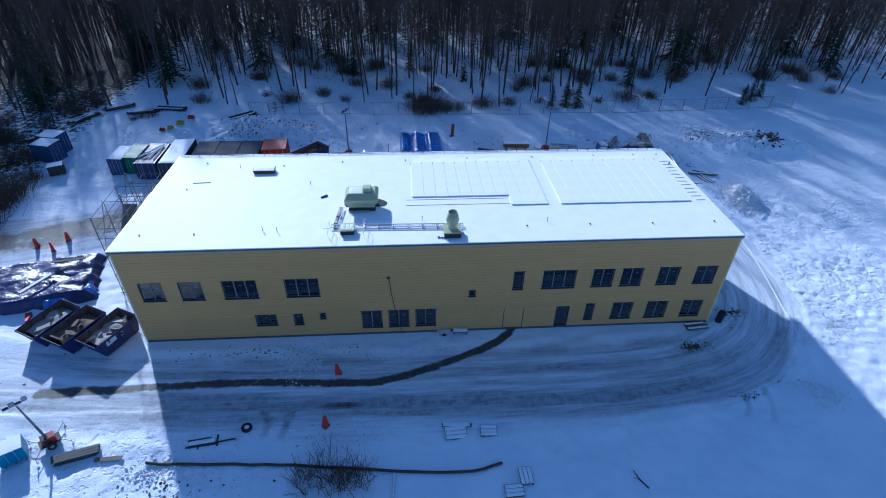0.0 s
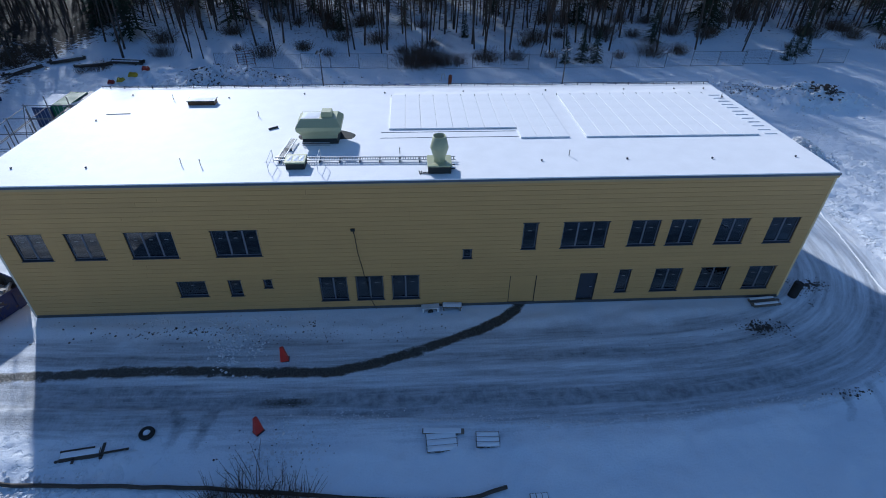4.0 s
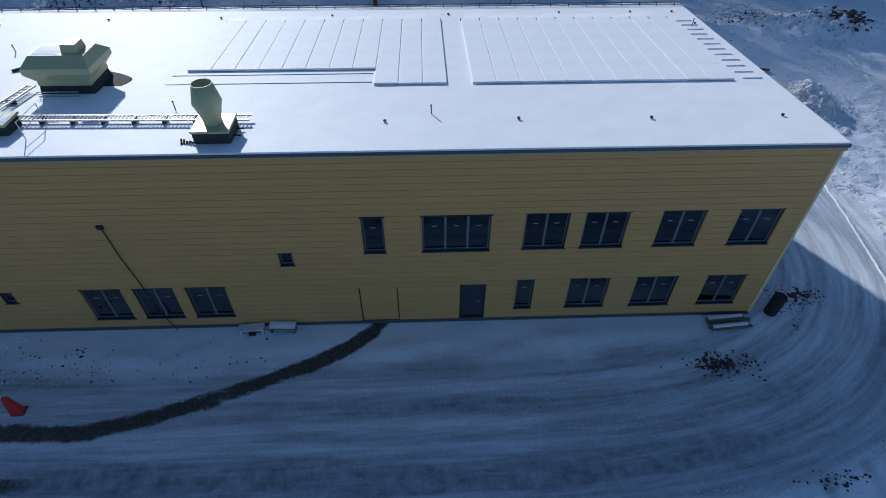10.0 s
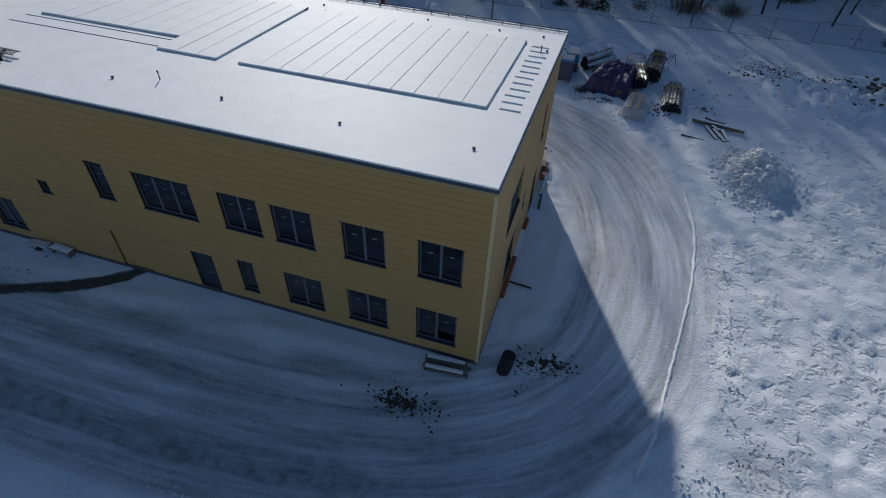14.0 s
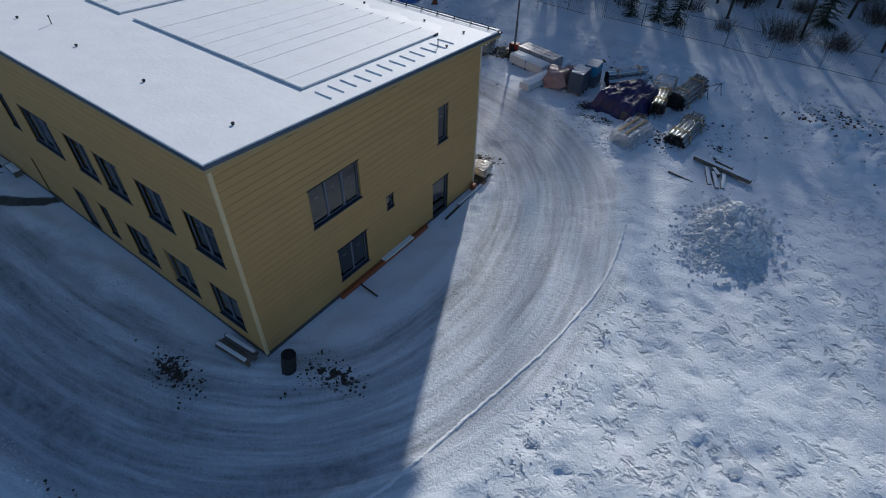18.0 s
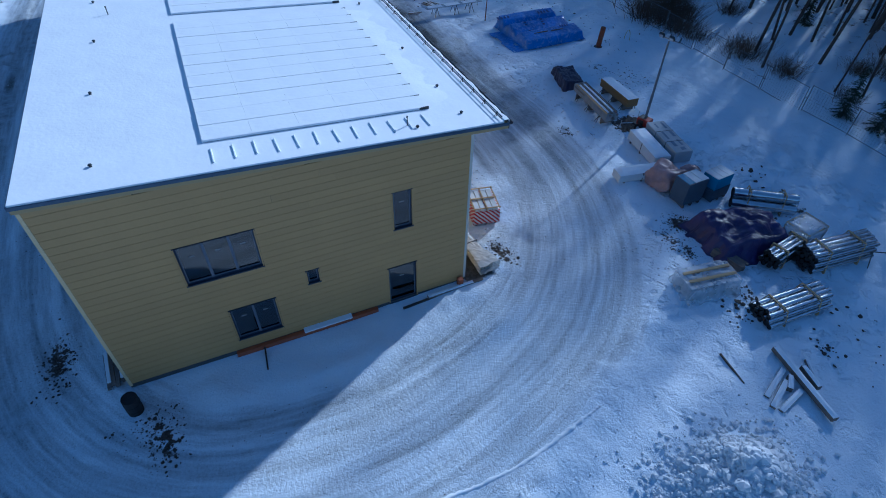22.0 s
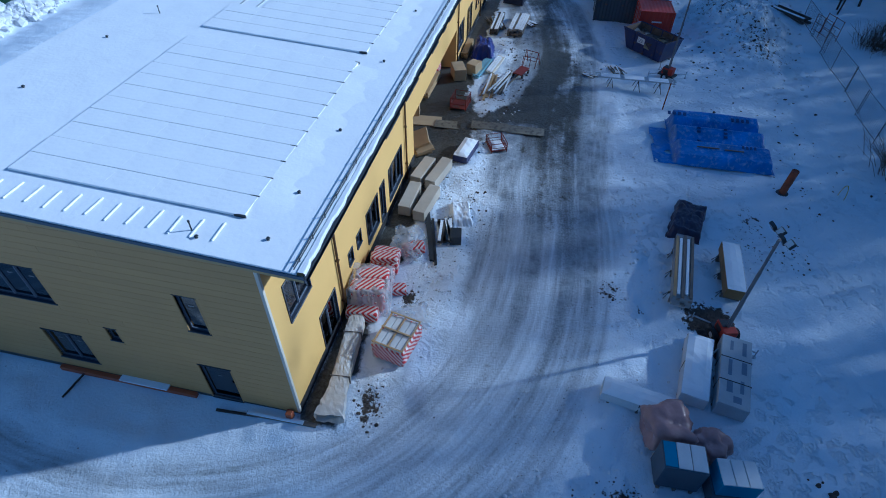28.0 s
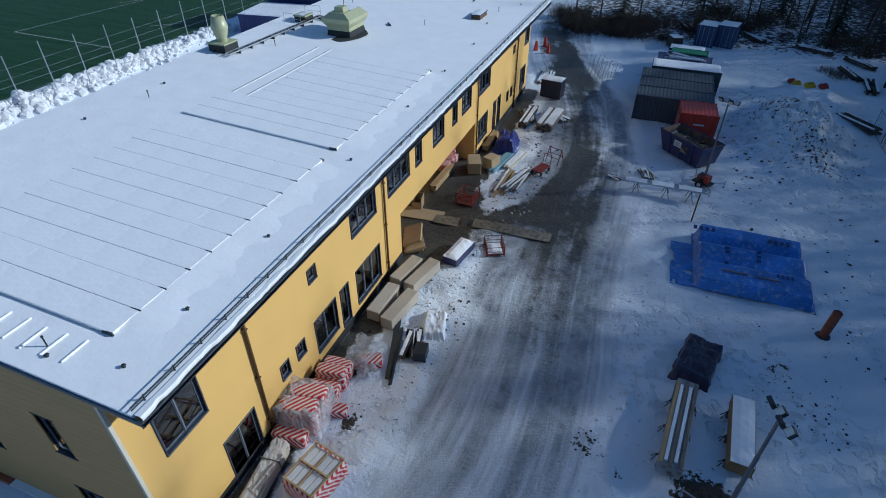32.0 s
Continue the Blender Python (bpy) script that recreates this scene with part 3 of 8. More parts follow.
def window(parent_wall, x0, z0, x1, z1, lights, m, kind="window"):
    """A window in a wall opening: frame, sashes, panes, a metal sill and a head flashing. lights: shares of the width."""
    w, h = x1 - x0, z1 - z0
    win = new(kind)
    win.parent, win.matrix_local = parent_wall, m @ pose(x0, 0, z0)
    f = 0.05
    bm = BM()
    for a in ((0, 0, w, f), (0, h - f, w, h), (0, f, f, h - f), (w - f, f, w, h - f)):
        box(bm, a[0], 0.06, a[1], a[2], 0.16, a[3])
    part("frame", bm, FRAME, win)
    edge = 0.0
    for k, share in enumerate(lights):
        a, b = edge + (f if k == 0 else 0.02), edge + share * w - (f if k == len(lights) - 1 else 0.02)
        edge += share * w
        if k < len(lights) - 1:
            bm = BM(); box(bm, edge - 0.024, 0.045, f, edge + 0.024, 0.15, h - f)
            part("mullion", bm, MULLION, win)
        s = 0.028
        bm = BM()
        for q in ((a, f, b, f + s), (a, h - f - s, b, h - f), (a, f + s, a + s, h - f - s), (b - s, f + s, b, h - f - s)):
            box(bm, q[0], 0.075, q[1], q[2], 0.135, q[3])
        part("sash", bm, MULLION, win)
        bm = BM(); box(bm, a + s, 0.10, f + s, b - s, 0.106, h - f - s)
        pane = part("pane", bm, GLASS, win)
        pane.visible_shadow = False
        if b - a > 0.6 and h > 1.0 and parent_wall.name != "wall_back":
            bm = BM(); box(bm, (a + b) / 2 - 0.10, 0.094, h * 0.66, (a + b) / 2 + 0.10, 0.098, h * 0.66 + 0.05)
            part("sticker", bm, STICKER, pane, "small pale sticker on the glass")
    bm = BM(); vs = box(bm, -0.05, -0.065, -0.045, w + 0.05, 0.058, 0.012)
    part("sill", bevelled(bm, 0.008), TRIM, win)
    bm = BM(); box(bm, -0.05, -0.05, h - 0.012, w + 0.05, 0.058, h + 0.018)
    part("head_flashing", bevelled(bm, 0.008), TRIM, win)
    for sx in (-0.045, w):
        bm = BM(); box(bm, sx, -0.040, 0.013, sx + 0.045, 0.058, h - 0.013)
        part("side_trim", bm, SIDING if parent_wall.name != "wall_back" else FRAME, win)
    return win


board_cache = {}


def board_mesh(length, course, mat):
    key = (round(length, 2), round(course, 3), mat.name)
    if key not in board_cache:
        bm = BM()
        prof = [(-0.006, 0), (-0.034, 0.0), (-0.036, 0.004), (-0.033, course - 0.013), (-0.028, course - 0.010), (-0.006, course - 0.010)]
        ends = [[bm.verts.new((x, y, z)) for y, z in prof] for x in (0.002, length - 0.002)]
        for k in range(len(prof)):
            j = (k + 1) % len(prof)
            bm.faces.new((ends[0][k], ends[0][j], ends[1][j], ends[1][k]))
        bm.faces.new(ends[0][::-1]); bm.faces.new(ends[1])
        bmesh.ops.recalc_face_normals(bm, faces=bm.faces)
        board_cache[key] = mesh_of("board", bm, mat)
    return board_cache[key]


rng = random.Random(4)


def clad(wall, length, top, openings, course=0.30, base=0.24, m=Matrix()):
    """Lapped boards, course by course, round the openings."""
    z = base
    while z + course < top(0.0) + 0.3 or z + course < top(length) + 0.3:
        ends = [x for x in np.linspace(0, length, 200) if top(x) > z + 0.05]
        if not ends:
            break
        near = [o for o in openings if o[1] - 0.04 < z + course - 0.01 and o[3] + 0.02 > z + 0.01]
        for a, b in split((ends[0], ends[-1]), [(o[0] - 0.05, o[2] + 0.05) for o in near]):
            while b - a > 0.02:
                c = b if b - a < 13 else a + rng.uniform(6.5, 9.5)
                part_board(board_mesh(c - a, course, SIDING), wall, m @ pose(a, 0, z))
                a = c
        for o in near:
            low, high = o[1] - 0.04 - z, z + course - o[3] - 0.02
            if low > 0.05:
                part_board(board_mesh(o[2] - o[0] + 0.1, low + 0.02, SIDING), wall, m @ pose(o[0] - 0.05, 0, z))
            if high > 0.05:
                part_board(board_mesh(o[2] - o[0] + 0.1, high, SIDING), wall, m @ pose(o[0] - 0.05, 0, o[3] + 0.02))
        z += course


def part_board(ob_mesh, wall, m):
    ob = new("board", ob_mesh)
    ob.parent, ob.matrix_local = wall, m
    return ob




def build_wall(name, m, length, top, openings, mat, label, ends=0.0):
    o = [(a, b, c, d) for a, b, c, d, *_ in openings]
    w = solid(name, wall_mesh(length, top, o, WALL, ends), mat, label, "wall", kind="structure", m=m)
    n_win = 0
    for a, b, c, d, lights, kind in openings:
        if kind == "window":
            window(w, a, b, c, d, lights, Matrix())
        elif kind == "door":
            door(w, a, b, c, d)
        elif kind == "recess":
            bm = BM(); box(bm, a, WALL + 2.4, 0, c, WALL + 2.48, d); box(bm, a - .08, WALL, 0, a, WALL + 2.48, d); box(bm, c, WALL, 0, c + .08, WALL + 2.48, d); box(bm, a, WALL, d, c, WALL + 2.48, d + .08)
            part("recess_lining", bm, PLASTER, w, "shaded yellow entrance recess")
        elif kind == "panel":
            bm = BM(); box(bm, a, 0.02, b, c, 0.09, d)
            part("closing_board", bm, SIDING, w, "yellow board closing an opening")
    return w


def door(wall, a, b, c, d, glazed=False):
    dd = new("door")
    dd.parent, dd.matrix_local = wall, pose(a, 0, b)
    w, h = c - a, d - b
    bm = BM()
    for q in ((0, 0, 0.07, h), (w - 0.07, 0, w, h), (0.07, h - 0.07, w - 0.07, h)):
        box(bm, q[0], 0.03, q[1], q[2], 0.15, q[3])
    part("door_frame", bm, TRIM, dd)
    bm = BM(); box(bm, 0.07, 0.06, 0.02, w - 0.07, 0.12, h - 0.07)
    part("door_leaf", bevelled(bm, 0.006), DOOR, dd)
    bm = BM(); tube(bm, (w - 0.18, 0.06, 1.0), (w - 0.18, 0.0, 1.0), 0.012); tube(bm, (w - 0.18, 0.005, 1.0), (w - 0.32, 0.005, 1.0), 0.012)
    part("door_handle", bm, GALV, dd)


DOOR = surface("dark_door_leaf", (0.030, 0.034, 0.048), 0.35, vary=0.15, bump=0.02)
X = LEN   # openings along the front are counted from its left end
TWO, THREE = (0.5, 0.5), (0.34, 0.33, 0.33)
UB, UT, LB, LT = 4.42, 6.22, 0.82, 2.62
front = [(X - 45.1, UB - .1, X - 43.4, UT - .1, TWO, "window"), (X - 42.25, UB - .1, X - 40.55, UT - .1, TWO, "window"), (X - 39.1, UB - .1, X - 36.55, UT - .1, THREE, "window"), (X - 34.5, UB - .1, X - 31.95, UT - .1, THREE, "window"),
         (X - 37.25, 1.38, X - 35.6, 2.56, (1,), "window"), (X - 34.3, 1.36, X - 33.55, 2.56, (1,), "window"), (X - 32.25, 1.92, X - 31.75, 2.56, (1,), "window"),
         (X - 29.0, LB - .06, X - 27.35, LT - .02, TWO, "window"), (X - 26.85, LB - .06, X - 25.2, LT - .02, TWO, "window"), (X - 24.7, LB - .06, X - 23.05, LT - .02, TWO, "window"),
         (X - 20.5, 3.78, X - 19.95, 4.45, (1,), "window"), (X - 17.1, UB - .05, X - 16.25, UT - .05, (1,), "window"), (X - 14.8, UB - .04, X - 12.15, UT - .04, THREE, "window"),
         (X - 10.85, UB, X - 9.15, UT, TWO, "window"), (X - 8.55, UB, X - 6.85, UT, TWO, "window"), (X - 5.6, UB, X - 3.9, UT, TWO, "window"), (X - 2.6, UB, X - 0.9, UT, TWO, "window"),
         (X - 13.2, 0.3, X - 12.2, 2.4, (1,), "door"), (X - 10.85, LB, X - 10.1, LT, (1,), "window"), (X - 8.6, LB, X - 6.87, LT, TWO, "window"), (X - 5.72, LB, X - 3.95, LT, TWO, "window"), (X - 2.68, LB, X - 0.98, LT, TWO, "window"),
         (X - 17.5, 0.2, X - 15.95, 2.3, (1,), "panel")]
wall_front = build_wall("wall_front", pose(-LEN, 0, 0), LEN, lambda x: HIGH, front, JOINT_DARK, "yellow front wall of wide lapped boards, two storeys")
right = [(3.32, UB, 5.95, UT - .02, THREE, "window"), (4.28, LB, 6.02, LT - .05, TWO, "window"), (7.42, 2.8, 7.88, 3.5, (1,), "window"), (11.12, UB - .03, 11.9, UT, (1,), "window"), (10.75, 0.12, 12.02, 2.28, (1,), "window")]
slope_top = lambda y: HIGH - PITCH * y
wall_right = build_wall("wall_right", pose(0, 0, 0, 0, 0, 90), DEEP, slope_top, right, JOINT_DARK, "yellow gable wall of wide lapped boards, mono-pitch top", WALL)
# the right wall's outer face looks along +x: local y runs inward
left = []
wall_left = build_wall("wall_left", pose(-LEN, DEEP, 0, 0, 0, -90), DEEP, lambda y: HIGH - PITCH * (DEEP - y), left, JOINT_DARK, "yellow end wall of wide lapped boards behind scaffolding", WALL)
UB, UT, LB, LT = UB + .45, UT + .45, LB + .32, LT + .33
back = [(1.0, UB - .35, 2.7, UT - .35, TWO, "window"), (2.85, 0.1, 4.45, 2.55, TWO, "window"), (6.25, 2.05, 6.75, 2.8, (1,), "window"), (7.35, 2.1, 7.9, 2.85, (1,), "window"),
        (8.75, LB, 10.45, LT, TWO, "window"), (8.85, UB + .1, 9.4, UB + .75, (1,), "window"), (10.9, 0.75, 11.6, LT, (1,), "window"), (12.4, LB - .2, 14.85, LT, THREE, "window"), (12.4, UB, 14.8, UT, THREE, "window"),
        (16.2, UB, 18.8, UT, THREE, "window"), (19.7, UB, 20.5, UT, (1,), "window"), (22.3, UB, 24.0, UT, TWO, "window"), (25.6, UB, 26.4, UT, (1,), "window"), (27.4, UB, 29.2, UT, TWO, "window"),
        (31.0, UB, 33.6, UT, THREE, "window"), (40.2, UB + .4, 40.7, UB + 1.0, (1,), "window"), (44.2, UB, 45.6, UT, TWO, "window"), (31.2, LB, 33.4, LT, THREE, "window"), (35.0, 0.4, 35.7, LT, (1,), "window"), (36.2, 0.4, 37.0, LT, (1,), "window"), (39.0, 1.6, 39.5, 2.4, (1,), "window"), (40.2, 1.6, 40.7, 2.4, (1,), "window"), (43.5, LB, 45.2, LT, TWO, "window"),
        (17.5, 0.1, 30.4, 3.1, (1,), "recess")]
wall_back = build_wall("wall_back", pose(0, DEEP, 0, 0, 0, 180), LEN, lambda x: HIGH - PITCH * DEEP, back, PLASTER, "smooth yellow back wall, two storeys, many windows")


def slab(name, x0, y0, z0, x1, y1, z1, mat, label, cat, sloped=False, kind="structure"):
    bm = BM(); vs = box(bm, x0, y0, z0, x1, y1, z1)
    if sloped:
        for v in vs:
            v.co.z += -PITCH * (v.co.y - EAVE_F)
    return solid(name, bm, mat, label, cat, kind=kind)


slab("floor_ground", -LEN + WALL, WALL, 0.02, -WALL, DEEP - WALL - 2.5, 0.15, INFLOOR, "bare concrete floor inside the building", "floor")
for fx0, fx1 in ((-LEN + WALL, -30.5), (-17.4, -WALL)):
    slab("floor_ground", fx0, DEEP - WALL - 2.49, 0.02, fx1, DEEP - WALL, 0.15, INFLOOR, "bare concrete floor inside the building", "floor")
slab("floor_upper", -LEN + WALL, WALL, 3.35, -WALL, DEEP - WALL, 3.65, INFLOOR, "bare concrete upper floor inside the building", "floor")
bm = BM()
for px in (-38, -30, -20.6, -11.5, -6.2):
    box(bm, px, WALL, 0.15, px + 0.12, DEEP - WALL - (2.6 if px in (-30, -20.6) else 0), 3.35); box(bm, px, WALL, 3.65, px + 0.12, DEEP - WALL, 7.7)
box(bm, -LEN + WALL, 6.8, 0.15, -WALL, 6.95, 3.35); box(bm, -LEN + WALL, 6.8, 3.65, -WALL, 6.95, 7.9)
solid("wall_inner", bm, INSIDE, "plain partition walls inside the building", "wall", kind="structure")
# plinth just in front of the wall foot
bm = BM()
box(bm, -LEN - 0.01, -0.035, -0.5, 0.012, -0.002, 0.23); box(bm, 0.002, -0.03, -0.5, 0.035, DEEP, 0.23)
solid("plinth", bm, CONCRETE, "grey concrete plinth below the cladding", "plinth", kind="structure")
bm = BM(); box(bm, -LEN, DEEP + 0.002, -0.5, -30.4, DEEP + 0.03, 0.62); box(bm, -17.5, DEEP + 0.002, -0.5, 2.8 - 5.65, DEEP + 0.03, 0.62); box(bm, -2.85, DEEP + 0.002, -0.5, 0.03, DEEP + 0.03, 0.62)
solid("plinth_back", bm, DARK_PLINTH, "black foundation board along the wall foot", "plinth", kind="structure")
# corner trims
for cx, cy in ((0.0, 0.0), (0.0, DEEP), (-LEN, 0.0)):
    bm = BM(); box(bm, -0.06 if cx == 0 else -0.05, -0.055 if cy == 0 else -0.06, 0.14 if cy == 0 else 0.34, 0.05 if cx == 0 else 0.06, 0.06 if cy == 0 else 0.05, HIGH - PITCH * cy - 0.02)
    solid("trim", bm, STRAW_TRIM if (cx, cy) == (0.0, 0.0) else PALE_TRIM, "straw-coloured corner trim of the cladding" if (cx, cy) == (0.0, 0.0) else "pale corner trim of the cladding", "trim", kind="structure", m=pose(cx, cy, 0))

# roof
roof = thing("roof", pose(0, 0, 0), "low mono-pitch roof under smooth snow, blue-grey edge flashing", "roof", kind="structure")
def roof_part(name, x0, y0, z0, x1, y1, z1, mat, bevel=0.0, label="", sub=0):
    """A sloping piece: z values count from the roof's surface."""
    bm = BM(); box(bm, x0, y0, z0, x1, y1, z1)
    if bevel:
        bevelled(bm, bevel, 2)
    for v in bm.verts:
        v.co.z += roof_z(v.co.y)
    return part(name, bm, mat, roof, label)
roof_part("deck", EAVE_L + .02, EAVE_F + .02, -0.30, EAVE_R - .02, EAVE_B - .02, -0.06, SOFFIT)
roof_part("snow_cover", EAVE_L + .05, EAVE_F + .02, -0.058, EAVE_R - .02, EAVE_B - .22, 0.03, ROOF_SNOW, 0.02, "smooth white snow cover")
roof_part("edge_flashing", EAVE_L, EAVE_F - .02, -0.15, EAVE_R, EAVE_F + .018, -0.035, FLASHING)
roof_part("edge_flashing", EAVE_R - .018, EAVE_F + .02, -0.15, EAVE_R + .02, EAVE_B, -0.03, FLASHING)
roof_part("edge_flashing", EAVE_L - .02, EAVE_F + .045, -0.17, EAVE_L + .045, EAVE_B, 0.0, FLASHING)
roof_part("fascia", EAVE_L, EAVE_B - .02, -0.30, EAVE_R, EAVE_B + .01, -0.04, TRIM)
# gutter and snow guard along the low eave
bm = BM()
gz0 = roof_z(EAVE_B) - 0.07
for k in range(9):
    a0, a1 = math.pi + math.pi * k / 9, math.pi + math.pi * (k + 1) / 9
    y0, z0, y1, z1 = EAVE_B + .09 + .075 * math.cos(a0), gz0 + .075 * math.sin(a0), EAVE_B + .09 + .075 * math.cos(a1), gz0 + .075 * math.sin(a1)
    q = [bm.verts.new(v) for v in ((EAVE_L, y0, z0), (EAVE_R, y0, z0), (EAVE_R, y1, z1), (EAVE_L, y1, z1))]
    bm.faces.new(q)
bmesh.ops.solidify(bm, geom=list(bm.faces), thickness=0.006)
part("gutter", bm, TRIM, roof, "dark half-round gutter")
for dy, dz in ((EAVE_B - .30, 0.10), (EAVE_B - .30, 0.20)):
    bm = BM(); tube(bm, (EAVE_L + .2, dy, roof_z(dy) + dz), (EAVE_R - .1, dy, roof_z(dy) + dz), 0.018, n=6)
    part("snow_guard_rail", bm, DARK_STEEL, roof)
guard = None
for k in range(46):
    gxp = EAVE_R - 0.5 - k * 1.0
    if guard is None:
        bm = BM(); box(bm, -.012, -.16, -.05, .012, .12, -0.03); box(bm, -.012, -.02, -.03, .012, .02, .23); tube(bm, (0, .0, .2), (0, -.16, -.02), .012, n=5)
        guard = mesh_of("snow_guard_bracket", bm, DARK_STEEL)
    ob = part("snow_guard_bracket", guard, None, roof); ob.matrix_local = pose(gxp, EAVE_B - .30, roof_z(EAVE_B - .30))
def eave_snow():
    """The rim of snow held by the guard, its outer edge broken and hanging over the gutter."""
    sr, bm, prev = random.Random(23), BM(), None
    n = 240
    for k in range(n + 1):
        x = EAVE_R - .06 + (EAVE_L - EAVE_R + .16) * k / n
        out = EAVE_B - .05 + .12 * float(fbm(np.array([x * .9]), np.array([3.0]), 3)[0]) + sr.uniform(-.025, .025)
        h = .02 + .07 * float(fbm(np.array([x * 1.3 + 8]), np.array([1.0]), 2)[0])
        rows = ((EAVE_B - .24, .0), (EAVE_B - .19, h), (out - .05, h + .01), (out, h * .55), (out - .01, -.05), (EAVE_B - .03, -.055))
        ring = [bm.verts.new((x, y, roof_z(y) + z)) for y, z in rows]
        if prev:
            for j in range(len(rows) - 1):
                bm.faces.new((prev[j], ring[j], ring[j + 1], prev[j + 1]))
        prev = ring
    part("snow_strip", bm, ROOF_SNOW, roof, "broken rim of snow over the gutter")


eave_snow()

# snowed-over solar panels
panel_cache = {}
def panel_mesh(w, d):
    if (w, d) not in panel_cache:
        bm = BM(); box(bm, 0, 0, 0, w, d, 0.045)
        under = mesh_of("panel_body", bm, DARK_STEEL)
        bm = BM(); vs = box(bm, 0.0, 0.0, 0.0, w, d, 0.085)
        bmesh.ops.bevel(bm, geom=[e for e in bm.edges if all(v.co.z > 0.08 for v in e.verts) and abs(e.verts[0].co.y - e.verts[1].co.y) > 0.5], offset=0.026, segments=2, affect="EDGES", profile=0.6)
        panel_cache[(w, d)] = (under, mesh_of("panel_snow", bm, ROOF_SNOW))
    return panel_cache[(w, d)]
def array(x0, x1, rows, cols, y_top, label, skip=lambda c, r: False):
    a = thing("solar_array", pose(0, 0, 0), label, "solar array", "solar arrays on the roof")
    w, d = (x1 - x0) / cols, 1.62
    for c in range(cols):
        lift = rng.uniform(-0.006, 0.006)
        for r in range(rows):
            if skip(c, r):
                continue
            y = y_top - (r + 1) * d
            under, top = panel_mesh(round(w - 0.016, 3), d - 0.001)
            tilt = Matrix.Translation((x0 + c * w + 0.01, y + 0.002, roof_z(y) - 0.005)) @ Matrix.Rotation(-math.atan(PITCH), 4, "X")
            ob = part("panel", under, None, a); ob.matrix_local = tilt
            ob2 = part("snow_layer", top, None, ob); ob2.matrix_local = pose(0, 0, 0.045 + lift + rng.uniform(-0.0012, 0.0012))
    # Added dark bars stand in for the shade in gaps between panel ends.
    for c in range(cols + 1):
        x = x0 + c * w + (-.02 if c == cols else 0)
        bm = BM(); box(bm, x - .018, y_top - rng.uniform(.12, .34), roof_z(y_top) + .02, x + .022, y_top + .05, roof_z(y_top) + .135)
        part("end_clamp", bm, DARK_STEEL, a)
    # snow drifted against the upper edge
    bm, prev = BM(), None
    for k in range(cols * 3 + 1):
        x, reach = x0 + (x1 - x0) * k / (cols * 3), 1.1 + .25 * math.sin(k * .9) + .15 * math.sin(k * 2.3)
        fade = min(1.0, k / 2, (cols * 3 - k) / 2)
        row = [bm.verts.new((x, y, roof_z(y) + .022 + (z - .022) * fade)) for y, z in ((y_top - .02, .116), (y_top + reach * .3, .092), (y_top + reach * .7, .05), (y_top + reach, .022))]
        if prev:
            for q in range(3):
                bm.faces.new((prev[q], row[q], row[q + 1], prev[q + 1]))
        prev = row
    part("drifted_snow", bm, ROOF_SNOW, a, smooth=True)
    return a
array(-12.6, -1.68, 5, 11, 13.3, "snow-covered solar panel array near the gable end")
array(-24.7, -13.65, 5, 11, 13.3, "snow-covered solar panel array with a stepped lower corner", lambda c, r: r == 4 and c < 8)
for y in (6.45, 5.55):
    t = thing("mounting_rail", pose(0, 0, 0), "bare mounting rail half drowned in roof snow", "rail", "empty mounting rails")
    bm = BM(); vs = box(bm, -25.2, y - .04, 0, -16.75, y + .04, .045)
    for v in vs:
        v.co.z += roof_z(v.co.y)
    part("snow_layer", bevelled(bm, .012), ROOF_SNOW, t)
    bm = BM(); vs = box(bm, -25.2, y - .065, .02, -16.75, y - .052, .05)
    for v in vs:
        v.co.z += roof_z(v.co.y)
    part("rail", bm, DARK_STEEL, t)

# ---- woods ----
def limb(bm, a, d, length, r, depth, rnd, twigs, sides=5):
    """A bent, tapering branch with branches of its own; the thinnest go into the second mesh."""
    p, n = Vector(a), 4 if depth == 0 else 3
    d = Vector(d).normalized()
    pts = [(p.copy(), r)]
    for k in range(n):
        j = .035 if depth == 0 else .14
        d = (d + Vector((rnd.gauss(0, j), rnd.gauss(0, j), rnd.gauss(0.05, .08) + (0.05 if depth else 0)))).normalized()
        p = p + d * (length / n)
        pts.append((p.copy(), r * (1 - 0.8 * (k + 1) / n)))
    ring0 = None
    tgt = bm if depth < 2 else twigs
    s = sides if depth == 0 else (4 if depth == 1 else 3)
    for k, (q, rr) in enumerate(pts):
        dd = (pts[min(k + 1, n)][0] - pts[max(k - 1, 0)][0]).normalized()
        u = dd.orthogonal().normalized(); v = dd.cross(u)
        ring = [tgt.verts.new(q + (u * math.cos(6.2832 * j / s) + v * math.sin(6.2832 * j / s)) * max(rr, 0.008)) for j in range(s)]
        if ring0:
            for j in range(s):
                tgt.faces.new((ring0[j], ring0[(j + 1) % s], ring[(j + 1) % s], ring[j]))
        ring0 = ring
    if depth < 3:
        count = (17, 8, 6)[depth]
        for k in range(count):
            t = rnd.uniform(0.38 if depth == 0 else 0.2, 1.0)
            i = min(int(t * n), n - 1); f = t * n - i
            q = pts[i][0].lerp(pts[i + 1][0], f); rr = pts[i][1] * (1 - f) + pts[i + 1][1] * f
            az = rnd.uniform(0, 6.2832)
            side = Vector((math.cos(az), math.sin(az), rnd.uniform(0.35, 1.1)))
            limb(bm, q, (side + d * 0.5), length * (0.34, 0.42, 0.45)[depth] * rnd.uniform(0.6, 1.1) * (1.25 - 0.55 * t if depth == 0 else 1), rr * 0.52, depth + 1, rnd, twigs)


